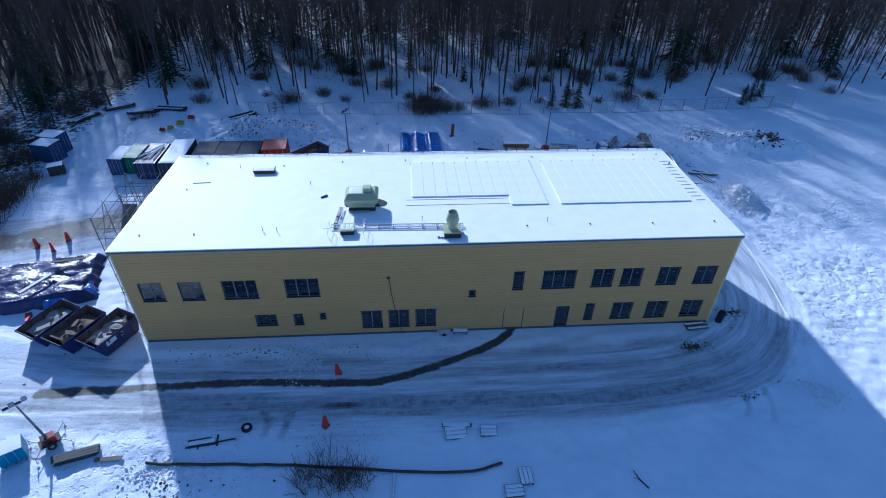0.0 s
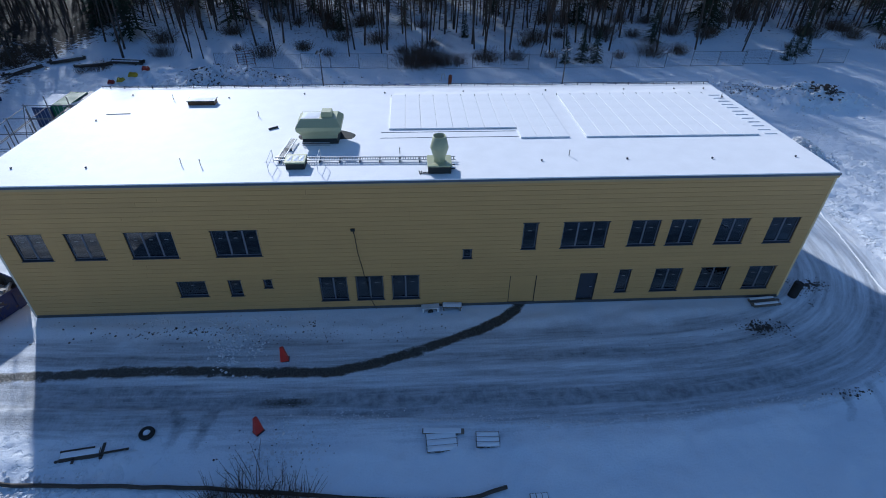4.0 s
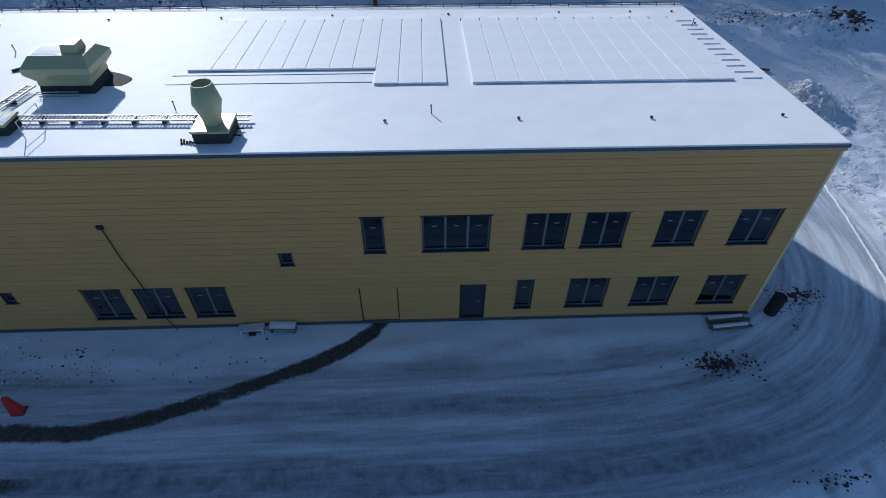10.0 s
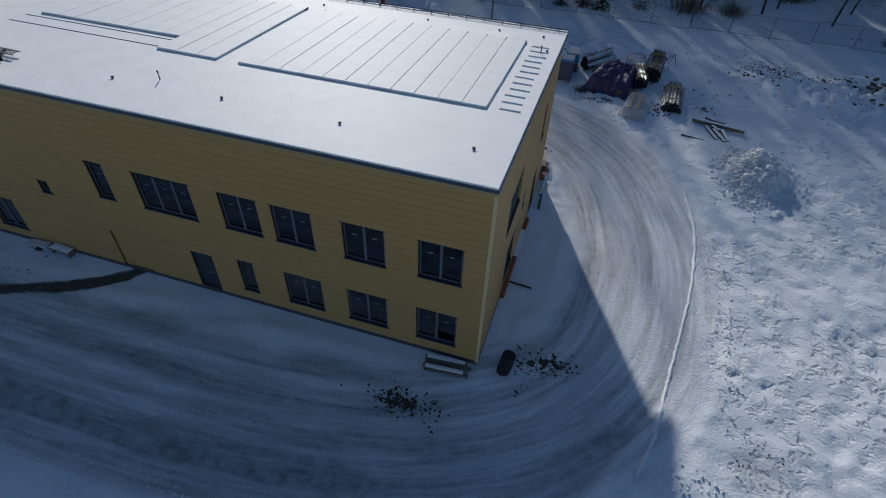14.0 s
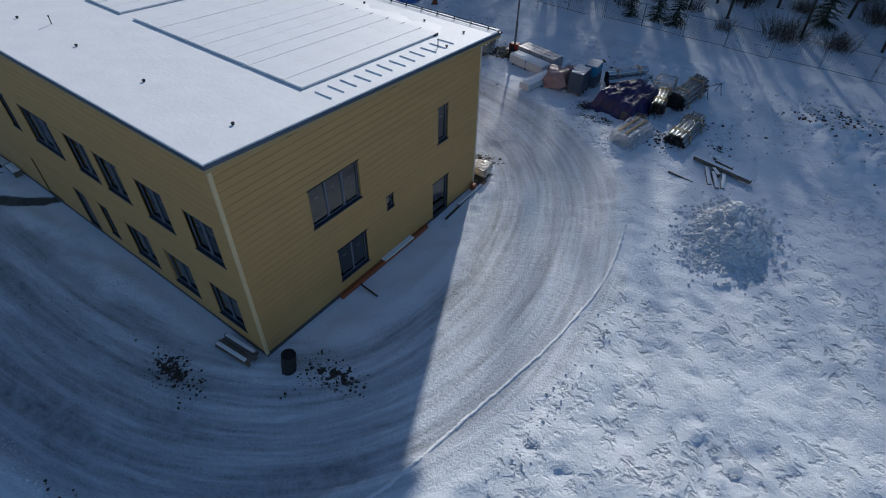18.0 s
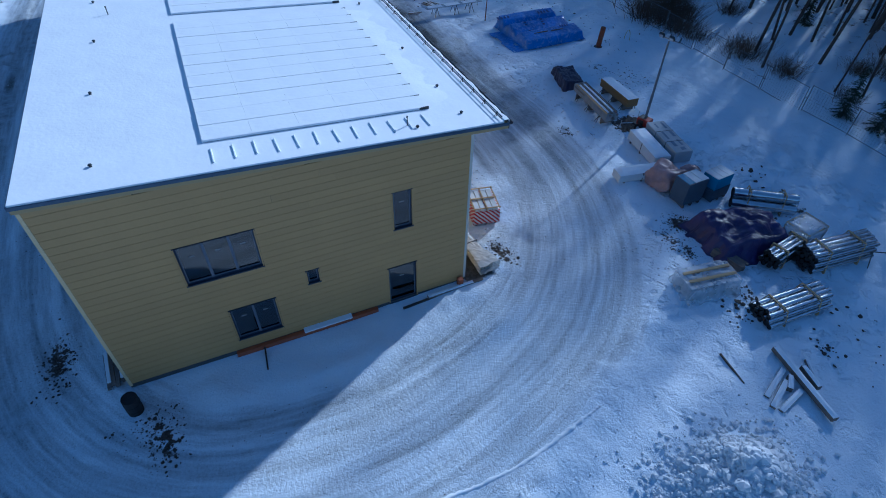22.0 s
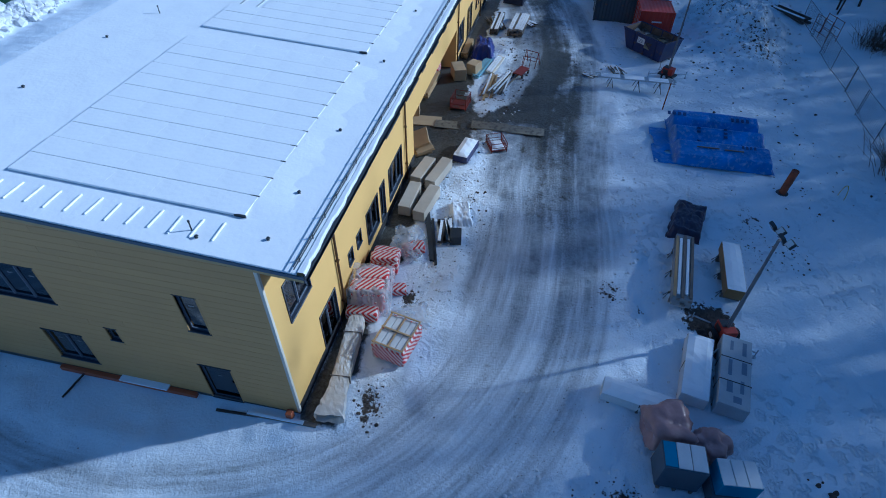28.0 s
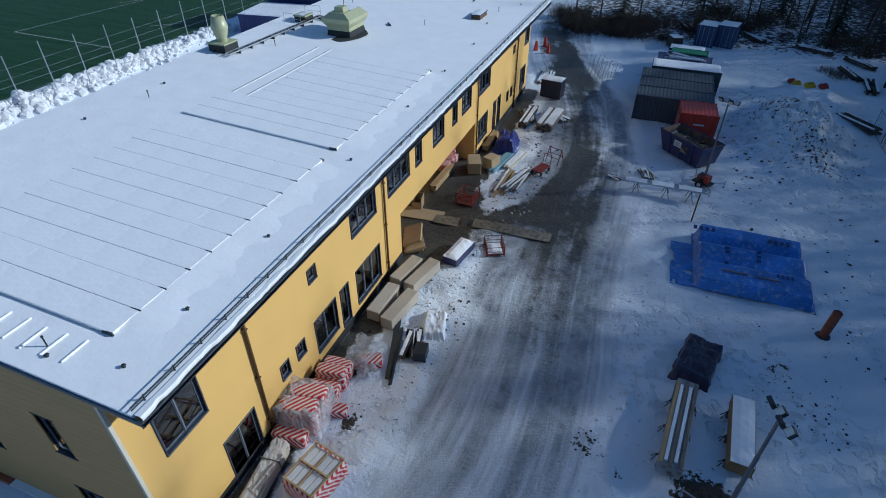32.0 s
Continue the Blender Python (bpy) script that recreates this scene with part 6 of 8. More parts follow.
def pipes(m, L, rows, r, label, mat=STEEL, frame_=True, film=False):
    """A bundle of open pipes along local y, strapped in thin timber frames."""
    t = thing("pipe_bundle", m, label, "pipes", "bundles of ducts")
    z = r + .08
    n0 = rows[0]
    for k, n in enumerate(rows):
        for i in range(n):
            x = (i - (n - 1) / 2) * 2.06 * r + rng.uniform(-.012, .012)
            dy = rng.uniform(-.16, .16)
            bm = BM()
            a, b = Vector((x, -L / 2 + dy, z)), Vector((x, L / 2 + dy, z + rng.uniform(-.01, .01)))
            tube(bm, a, b, r * .98, n=20, caps=False)
            for f in np.arange(.08, .98, .30):
                q = a.lerp(b, float(f)); tube(bm, q, q + (b - a).normalized() * .02, r * 1.0, n=20, caps=False)
            p = part("pipe", bm, mat, t, smooth=True)
            # Black inner plug: the shade inside the pipe is put in as colour.
            bm = BM(); tube(bm, a + Vector((0, .03, 0)), b - Vector((0, .03, 0)), r * .93, n=14, caps=True)
            part("opening", bm, RUBBER, p, "black plug painted as the shaded bore")
        z += r * 1.82
    if frame_:
        w, h = n0 * r * 1.03 + .02, z - r * .75
        top = rows[-1] * r * 1.05 + .03
        for y in (-L * .28, L * .26):
            bm = BM(); box(bm, -w, y - .04, -.05, w, y + .04, .075); part("bearer", bm, WOOD, t)
            bm = BM(); box(bm, -top, y - .035, h, top, y + .035, h + .045); part("timber", bm, WOOD, t)
            for sgn in (-1, 1):
                bm = BM(); tube(bm, (sgn * w, y, .03), (sgn * top, y, h + .03), .028, n=4); part("timber", bm, WOOD, t)
    if film:
        w = n0 * r * 1.06 + .1
        bm = BM(); box(bm, -w, -L * .42, .02, w, L * .42, z + .1); bmesh.ops.subdivide_edges(bm, edges=bm.edges, cuts=5, use_grid_fill=True)
        for v in bm.verts:
            v.co += Vector((rng.uniform(-.04, .04), rng.uniform(-.04, .04), rng.uniform(-.05, .03)))
            v.co.z = max(v.co.z, .01)
        part("film", bm, FILM, t, "torn clear plastic film", smooth=True)
    return t


def planks(name, m, L, n, w, h, layers, mat, label, category="timber", spread=0.0, snow=0.05, group=""):
    t = thing(name, m, label, category, group)
    for j in range(layers):
        for i in range(n):
            y = (i - (n - 1) / 2) * w * 1.08
            a = pose(rng.uniform(-.1, .1) * L * (.3 + spread), y + rng.uniform(-1, 1) * spread * .3, .05 + j * h * 1.05, 0, 0, rng.uniform(-1, 1) * spread * 18)
            bm = BM(); box(bm, -L / 2 * rng.uniform(.85, 1), -w / 2, 0, L / 2 * rng.uniform(.85, 1), w / 2, h, a); pl = part("plank", bm, mat, t)
            if snow and j == layers - 1 and rng.random() < .75:
                bm = BM(); box(bm, -L / 2 * .84, -w / 2 + .004, h, L / 2 * .84, w / 2 - .004, h + snow, a); part("snow_layer", bm, SNOW, pl)
    for s in (-.32, .32):
        bm = BM(); box(bm, s * L - .04, -n * w * .54, -.06, s * L + .04, n * w * .54, .05); part("bearer", bm, OLD_WOOD, t)
    return t


def blob(name, m, sx, sy, sz, mat, seed, label, category, rough=.25, square=.45):
    """A soft heap: a bag, a wrapped bundle."""
    bm = BM(); bmesh.ops.create_icosphere(bm, subdivisions=4, radius=1)
    for v in bm.verts:
        n = noise.fractal(v.co * 1.6 + Vector((seed * 3.1, 0, 0)), 1.0, 2.0, 4)
        r = 1 + rough * n
        sq = max(abs(v.co.x), abs(v.co.y), abs(v.co.z)) ** square
        v.co = Vector((v.co.x * sx / 2 * r / sq, v.co.y * sy / 2 * r / sq, max(-.02, (v.co.z * r / sq * .5 + .45) * sz)))
    t = thing(name, m, label, category)
    part("wrapping", bm, mat, t, smooth=True)
    return t


def soft_box(name, m, sx, sy, sz, mat, seed, label, category, group=""):
    """A pillowed pack with rounded edges and slight dents, stripes and all."""
    bm = BM(); bmesh.ops.create_cube(bm, size=2)
    bmesh.ops.subdivide_edges(bm, edges=bm.edges, cuts=7, use_grid_fill=True)
    for v in bm.verts:
        q = v.co.copy()
        puff = 1 - .065 * (q.x ** 4 * q.y ** 4 + q.y ** 4 * q.z ** 4 + q.x ** 4 * q.z ** 4) + .05 * noise.noise(q * 1.7 + Vector((seed, 0, 0)))
        v.co = Vector((q.x * sx / 2 * puff, q.y * sy / 2 * puff, max((q.z * puff + 1) * sz / 2, -.02)))
    t = thing(name, m, label, category, group)
    part("wrapping", bm, mat, t, smooth=True)
    return t


def cone_marker(m, label="red traffic cone on a black base"):
    t = thing("traffic_cone", m, label, "traffic cone", "traffic cones")
    bm = BM(); box(bm, -.22, -.20, -.04, .26, .24, .04); part("base", bevelled(bm, .02), DARK_STEEL, t)
    bm = BM(); vs = box(bm, -.23, -.16, .03, .23, .16, 1.05)
    for v in vs:
        if v.co.z > .5: v.co.x *= .42; v.co.y *= .5
    part("body", bevelled(bm, .02), CONE, t)
    return t


# ---- back yard, beside the road ----
def long_sheet(m, xs, y0, y1, label):
    """A sheet stretched over long stacks: xs are (across, height) pairs of its section, carried along local y, with steep ends."""
    t = thing("tarpaulin_pile", m, label, "tarpaulin")
    px, pz = [q[0] for q in xs], [q[1] * .9 for q in xs]
    nu, nv = 84, 70
    U, V = np.meshgrid(np.linspace(px[0], px[-1], nu), np.linspace(y0 - 1.3, y1 + .3, nv))
    Z = np.interp(U, px, pz) * (0.93 + .14 * fbm(U * .5 + 3, V * .35, 2)) + .05 * (np.abs(fbm(U * 1.6 + V * .3, V * .5 + 5, 3) - .45) - .1) + .02 * fbm(U * 3, V * 3, 2)
    wave = .16 * (fbm(U * 1.1 + 9, V * 0 + 2, 3) - .45)
    Z = Z * step(y0 - .16, y0 + .12, V + wave) * (1 - step(y1 - .05, y1 + .25, V + wave))
    Z = np.maximum(Z, .13 + .12 * np.abs(fbm(U * 1.4, V * 1.4 + 8, 3) - .45))
    edge = .22 * (fbm(U * .9 + 4, V * .9, 2) - .4) * np.clip((np.abs(V - (y0 + y1) / 2) - (y1 - y0) / 2) / 1.0, 0, 1)
    bm = BM()
    vs = [[bm.verts.new((float(U[j, i]), float(V[j, i] + edge[j, i]), float(Z[j, i]))) for i in range(nu)] for j in range(nv)]
    for j in range(nv - 1):
        for i in range(nu - 1):
            if V[j, i] < y0 - .25 and (U[j, i] < px[0] + 1.2 or fbm(U[j:j+1, i] * .8, V[j:j+1, i] * .8, 2)[0] < .16):
                continue
            bm.faces.new((vs[j][i], vs[j][i + 1], vs[j + 1][i + 1], vs[j + 1][i]))
    bmesh.ops.delete(bm, geom=[v for v in bm.verts if not v.link_faces], context="VERTS")
    part("sheet", bm, BLUE_SHEET, t, smooth=True)
    top = lambda x, y: float(np.interp(x, px, pz)) + .05
    for x, y, w, d in ((-2.05, -1.9, .30, 1.3), (-1.95, 2.0, .30, 1.2), (-.3, -.9, .75, .22), (-.1, .7, .75, .22), (.75, -.9, .6, .2), (1.3, 1.9, .25, .9)):
        n = 4 if d > w else 3
        bm = BM()
        for k in range(n):
            a0 = (x, y - d / 2 + d * k / n) if d > w else (x - w / 2 + w * k / n, y)
            c0 = (w, d / n * .6) if d > w else (w / n * .6, d)
            q = [bm.verts.new((a0[0] + u * c0[0], a0[1] + v * c0[1], top(a0[0] + u * c0[0], a0[1]))) for u, v in ((-.5, -.5), (.5, -.5), (.5, .5), (-.5, .5))]
            bm.faces.new(q)
        part("print_bar", bm, TARP_PRINT, t, "dark printed bars")
    for x, y, L in ((1.62, -.6, 1.3), (1.66, .9, 1.1)):
        bm = BM(); box(bm, x - .03, y - L / 2, top(x, y) - .02, x + .03, y + L / 2, top(x, y) + .03); part("weighting_lath", bm, OLD_WOOD, t, "pale lath holding the sheet down")
    return t


long_sheet(on_ground(-23.1, 32.3, 1, -.03), [(-2.75, .04), (-2.62, .85), (-2.45, 1.22), (-1.75, 1.02), (-1.35, .62), (-1.0, .92), (-.55, 1.18), (.25, .80), (.6, .62), (.85, .96), (1.15, 1.12), (1.95, .92), (2.35, .84), (2.5, .45), (2.6, .04)], -2.35, 3.0, "bright blue tarpaulin stretched over three long stacks")
drape("tarpaulin_pile", on_ground(-14.9, 30.1, -14, -.05), 2.9, 1.7, .8, NAVY_SHEET, 3, "dark navy tarpaulin over a low stack", flat=.8)
drape("tarpaulin_pile", on_ground(3.1, 28.4, -8, -.05), 3.6, 4.6, 1.3, PURPLE_SHEET, 4, "crumpled purple tarpaulin over building goods", flat=.66, crumple=1.5)
planks("timber_stack", on_ground(4.2, 26.6, 12), 1.7, 4, .12, .1, 4, OLD_WOOD, "raw timber stack under the purple tarpaulin", snow=0)
pack("wrapped_planks", on_ground(-10.6, 29.3, -7), 4.5, .85, .5, GREY_FILM, "long planks wrapped in torn whitish film on trestles", "planks", base=.35, straps=0, snow=0)
planks("timber_bundle", on_ground(-10.6, 29.3, -7, .38), 4.4, 5, .15, .1, 4, OLD_WOOD, "grey planks inside torn film", spread=.08, snow=0)
for k, (y, L, mat_) in enumerate(((-.36, 4.3, WOOD), (-.2, 4.0, SNOW), (-.02, 4.4, OLD_WOOD), (.14, 3.9, SNOW), (.33, 4.3, OLD_WOOD))):
    bm = BM(); box(bm, -L / 2 + rng.uniform(-.15, .15), y - .06, .852, L / 2, y + .06, .89 + .01 * k)
    solid("loose_plank", bm, mat_, "loose plank laid along the wrapped timber" if mat_ != SNOW else "snowy plank laid along the wrapped timber", "plank", "planks on the wrapped timber", m=on_ground(-10.6, 29.3, -7))
pack("timber_stack", on_ground(-11.0, 31.55, -4), 3.3, .85, .55, OCHRE, "ochre board stack on trestles under thick snow", "timber", base=.45, straps=0, snow=.08)
TRESTLES = ((-12.2, 31.65), (-11.0, 31.55), (-9.8, 31.47), (-12.0, 29.5), (-10.6, 29.3), (-9.2, 29.1))
for x, y in TRESTLES:
    t = thing("steel_trestle", on_ground(x, y, -5), "dark steel trestle carrying long timber", "trestle", "trestles under the timber")
    for s in (-1, 1):
        bm = BM(); tube(bm, (-.12, s * .62, -.05), (0, s * .40, .42), .018, n=5); tube(bm, (.12, s * .62, -.05), (0, s * .40, .42), .018, n=5); part("leg", bm, DARK_STEEL, t)
    bm = BM(); box(bm, -.03, -.5, .30, .03, .5, .345); part("crossbar", bm, DARK_STEEL, t)
light_tower(on_ground(-7.3, 30.8, 15), 5.9, "mobile light tower with red engine box and extended mast")
light_tower(on_ground(-32.2, 30.3, 60), 5.9, "mobile light tower beside the navy skip")
foam = "long white insulation slabs in film under snow"
pack("insulation_slabs", on_ground(-5.1, 29.4, -11), 3.2, 1.05, .6, FOAM, foam, "insulation", base=.08, straps=1, snow=.1, group="insulation stacks")
slabs = pack("insulation_slabs", on_ground(-5.0, 30.75, -11), 3.5, 1.15, .75, GREY_FOAM, "long grey insulation slabs in printed film", "insulation", base=.08, straps=2, snow=0, group="insulation stacks")
for x, y, w, d in ((-1.2, .28, .7, .16), (-1.25, -.2, .5, .12), (-.2, .3, .6, .2), (-.1, -.22, .8, .14), (.75, .25, .6, .14), (.85, -.2, .55, .22), (1.4, .1, .3, .3)):
    bm = BM(); box(bm, x - w / 2, y - d / 2, .832, x + w / 2, y + d / 2, .836); part("print_bar", bm, PRINT, slabs, "plain printed bar")
pack("insulation_slabs", on_ground(-3.15, 27.1, 80), 2.9, .85, .45, FOAM, foam, "insulation", base=.08, straps=1, snow=.1, group="insulation stacks")
blob("wrapped_bale", on_ground(-2.05, 28.0, 10), 1.8, 1.7, 1.35, PINK_FILM, 3, "bale in reddish printed film", "bale", .3)
blob("wrapped_bale", on_ground(-1.75, 29.5, 40), 1.2, 1.2, 1.0, PINK_FILM, 5, "small bale in reddish printed film", "bale", .35)
for x, y, rz, h, mat_, lab in ((-.5, 28.2, 92, 1.4, BOX_DARK, "tall dark crate with pale lid and blue film edge"), (-.3, 29.9, 96, .7, BOX_DARK, "dark crate carrying a blue crate")):
    t = pack("crate", on_ground(x, y, rz), 1.45, 1.0, h, mat_, lab, "crate", base=.12, straps=0, snow=0)
    if h > 1:
        bm = BM(); box(bm, -.68, -.44, h + .121, -.28, .44, h + .15); part("lid_board", bm, TEAL, t)
        for a, b in ((-.26, .18), (.21, .68)):
            bm = BM(); box(bm, a, -.46, h + .121, b, .46, h + .16); part("lid_board", bm, FOAM, t)
t = pack("crate", on_ground(-.3, 29.9, 96, .82), 1.3, .95, .7, TEAL, "blue crate with snowy slatted lid on a dark crate", "crate", base=.0, straps=0, snow=0)
for a in (-.62, -.2, .22):
    bm = BM(); box(bm, a, -.45, .70, a + .39, .45, .75); part("lid_board", bm, FOAM, t)
pipes(on_ground(1.65, 31.65, -35), 3.3, (2, 1), .27, "large bright steel ducts in a timber frame")
pipes(on_ground(6.05, 31.5, -6), 3.8, (6, 5, 6, 5, 4), .115, "stack of bright steel duct pipes in timber frames")
pipes(on_ground(5.0, 29.45, 9), 2.8, (4, 4, 4, 3), .115, "short steel duct pipes beside torn film")
t = thing("film_crate", on_ground(4.55, 31.0, 5), "open timber frame crate wrapped in clear film", "crate")
for x in (-.6, .6):
    for y in (-.75, .75):
        bm = BM(); box(bm, x - .03, y - .03, -.03, x + .03, y + .03, 1.25); part("post", bm, WOOD, t)
for q in ((-.63, -.78, .63, -.72), (-.63, .72, .63, .78), (-.63, -.72, -.57, .72), (.57, -.72, .63, .72)):
    for z in (.08, 1.2):
        bm = BM(); box(bm, q[0], q[1], z, q[2], q[3], z + .06); part("rail", bm, WOOD, t)
bm = BM(); box(bm, -.64, -.79, .1, .64, .79, 1.28); bmesh.ops.subdivide_edges(bm, edges=bm.edges, cuts=6, use_grid_fill=True)
for v in bm.verts:
    v.co += Vector((rng.uniform(-.02, .02), rng.uniform(-.02, .02), rng.uniform(-.04, .01)))
part("film", bm, FILM, t, "clear plastic film", smooth=True)
pipes(on_ground(7.55, 27.0, -3), 3.6, (6, 5, 4), .12, "bundle of bright steel duct pipes on snow")
t = pack("film_wrapped_ducts", on_ground(5.0, 24.4, 81), 2.7, 1.3, .7, FILM, "pipes and boards under torn milky film", "wrapped goods", base=.06, straps=0, snow=.0)
for k in range(4):
    bm = BM(); tube(bm, (-1.15, -.5 + .33 * k, .22), (1.15, -.5 + .33 * k, .22), .13, n=12); part("duct", bm, STEEL, t)
bm = BM(); box(bm, -1.2, .2, .8, 1.2, .34, .86); box(bm, -1.2, -.3, .8, 1.2, -.16, .86); part("timber", bm, WOOD, t)
drape("film_sheet", on_ground(5.0, 24.4, 81), 3.0, 1.9, .85, FILM, 6, "torn milky plastic film over ducts", "plastic film", flat=.7)
t = thing("steel_trestle", on_ground(7.25, 33.4, 60), "dark steel trestle frame standing in snow", "trestle")
bm = BM()
for x in (-.6, .6):
    tube(bm, (x, -.35, 0), (x, 0, .8), .025, n=6); tube(bm, (x, .35, 0), (x, 0, .8), .025, n=6)
tube(bm, (-.7, 0, .8), (.7, 0, .8), .03, n=6); part("frame", bm, DARK_STEEL, t)
# timber by the snow heap
for x0, y0, x1, y1, dz, wide in ((8.95, 24.5, 12.3, 23.9, .18, .13), (9.83, 24.1, 10.5, 22.4, .05, .11), (10.3, 23.7, 10.95, 22.2, .05, .11), (10.2, 24.0, 10.66, 23.45, .12, .10), (10.85, 23.9, 11.2, 22.4, .05, .11), (9.87, 25.3, 10.8, 24.75, .04, .05), (10.1, 24.75, 11.1, 24.5, .22, .10)):
    x, y, L, rz = (x0 + x1) / 2, (y0 + y1) / 2, math.hypot(x1 - x0, y1 - y0), math.degrees(math.atan2(y1 - y0, x1 - x0))
    t = thing("timber_beam", on_ground(x, y, rz, dz), "loose square timber beam topped with snow", "beam", "loose beams by the snow heap")
    bm = BM(); box(bm, -L / 2, -wide, -.12, L / 2, wide, .1); part("beam", bevelled(bm, .01), OLD_WOOD, t)
    snow_cap(t, -L / 2 + .02, -wide + .005, L / 2 - .02, wide - .005, .1, .07)
t = thing("bollard_pipe", on_ground(-18.9, 35.7, 0), "rusty red steel pipe standing in a concrete foot", "pipe")
bm = BM(); tube(bm, (0, 0, -.05), (.12, .03, 1.6), .2, n=18, caps=False); tube(bm, (.0, .0, 0), (.115, .03, 1.55), .17, n=18); part("pipe", bm, RUST, t, smooth=False)
bm = BM(); tube(bm, (0, 0, -.1), (0, 0, .03), .36, .32, n=16); part("foot", bm, CONCRETE, t)
t = thing("marker_post", on_ground(-27.3, 29.7), "thin rusty red marker post", "post")
bm = BM(); tube(bm, (0, 0, -.1), (.1, 0, 2.0), .045, n=8); part("post", bm, RUST, t)
t = thing("wire_loop", on_ground(-19.4, 39.0, 20), "bent yellow-green reinforcing loop in the snow", "loop")
bm = BM()
for k in range(10):
    a, b = math.pi * k / 10, math.pi * (k + 1) / 10
    tube(bm, (.25 * math.cos(a), 0, .9 * math.sin(a) - .05), (.25 * math.cos(b), 0, .9 * math.sin(b) - .05), .02, n=5)
part("loop", bm, YELLOW, t)

# scaffold tubes on trestles
t = thing("scaffold_tube_stack", on_ground(-30.0, 27.8, 91), "galvanised scaffold tubes laid on trestles, snow dusted", "scaffold tubes")
for k in range(9):
    bm = BM(); tube(bm, (-2.7 + rng.uniform(-.2, .2), -.35 + .085 * k, .82 + .03 * (k % 2)), (2.7 + rng.uniform(-.2, .2), -.35 + .085 * k, .82), .03, n=7); part("tube", bm, GALV, t)
for x in (-1.7, 0.2, 1.7):
    bm = BM()
    for s in (-1, 1):
        tube(bm, (x - .25, s * .45, -.05), (x, s * .3, .78), .022, n=6); tube(bm, (x + .25, s * .45, -.05), (x, s * .3, .78), .022, n=6)
    tube(bm, (x, -.45, .78), (x, .45, .78), .028, n=6); part("trestle", bm, DARK_STEEL, t)
for k in range(3):
    snow_cap(t, -2.5 + k * 1.7, -.3, -1.1 + k * 1.7, .3, .86, .03)
planks("plank_heap", on_ground(-32.2, 26.6, 20), 1.5, 6, .09, .05, 2, OLD_WOOD, "loose snowy planks lying by the skip", spread=.8)
planks("plank_heap", on_ground(-31.2, 24.6, 70), 1.1, 4, .08, .05, 1, OLD_WOOD, "few loose laths in the snow", spread=.8)
back_skip = skip(on_ground(-36.7, 29.2, -44), 4.2, 2.1, 1.65, "navy blue steel skip beside the red container", fill=True, seed=2)
bm = BM(); box(bm, 1.06, -.5, .95, 1.09, .2, 1.4); part("sign_plate", bm, FOAM, back_skip, "white sign plate")
for k in range(3):
    bm = BM(); box(bm, 1.09, -.42, 1.05 + .1 * k, 1.096, .05, 1.09 + .1 * k); part("print_bar", bm, PRINT, back_skip)
cont = "slate blue shipping container in a row of four"
for k in range(4):
    container(pose(-43.7 - k * 2.55 - (.6 if k == 3 else 0), 27.7 + (.7 if k == 3 else 0), .12), 6.06, 2.44, 2.32, CONT_GREY, cont if k < 3 else "shipping container under thick snow at the row's end", snowy=k == 3, group="containers of the row")
red_box = container(pose(-40.9, 29.55, .15, 0, 0, 3), 2.7, 2.8, 2.4, CONT_RED, "short red shipping container beside the skip")
bm = BM(); box(bm, 1.405, -.35, 1.5, 1.412, .45, 1.62); part("print_bar", bm, FOAM, red_box, "plain white printed bar")
container(pose(-54.75, 28.2, .12, 0, 0, -2), 5.0, 2.3, 2.2, NAVY, "navy container carrying snowy pipes on its roof")
for k in range(5):
    t = thing("roof_pipe", pose(-55.4 + .36 * k, 28.0 + .4 * (k % 2), 2.40, 0, 0, -38 + 9 * k), "pale snowy pipe lying on the container roof", "pipe", "pipes on the container roof")
    bm = BM(); tube(bm, (0, -1.7, 0), (0, 1.7, .05), .07, n=8); part("pipe", bm, SNOW if k % 2 else GALV, t)
container(on_ground(-56.75, 28.6, -4), 3.4, 1.6, 2.15, CONT_GREEN, "green container between two others", snowy=False)
container(on_ground(-58.45, 28.4, -4), 3.4, 1.6, 2.1, CONT_BLUE, "small blue container under thin snow", snowy=True)
container(on_ground(-67.9, 30.6, 76, -.2), 2.5, 2.0, 2.5, CONT_BLUE, "blue-grey container at the wood's edge under snow", snowy=True, group="containers at the wood's edge")
container(on_ground(-68.2, 32.7, 76, -.2), 2.5, 2.0, 2.5, CONT_BLUE, "second blue-grey container at the wood's edge", snowy=True, group="containers at the wood's edge")
pack("crate", on_ground(-65.6, 27.2, 25), 1.6, 1.2, 1.1, DARK_WOOD, "weathered brown crate by the containers", "crate", base=.1, straps=1, snow=.05)
t = pack("site_cabin", on_ground(-45.2, 17.2, -8), 1.4, 1.9, 1.6, CABIN_DARK, "small dark blue site cabin with white snowy roof", "cabin", base=.1, straps=0, snow=.1)

# along the back wall
t = thing("wrapped_bundle", on_ground(-2.25, 15.42, 6), "long board bundle wrapped in creamy plastic film", "wrapped bundle")
bm, segs, br = BM(), [], random.Random(17)
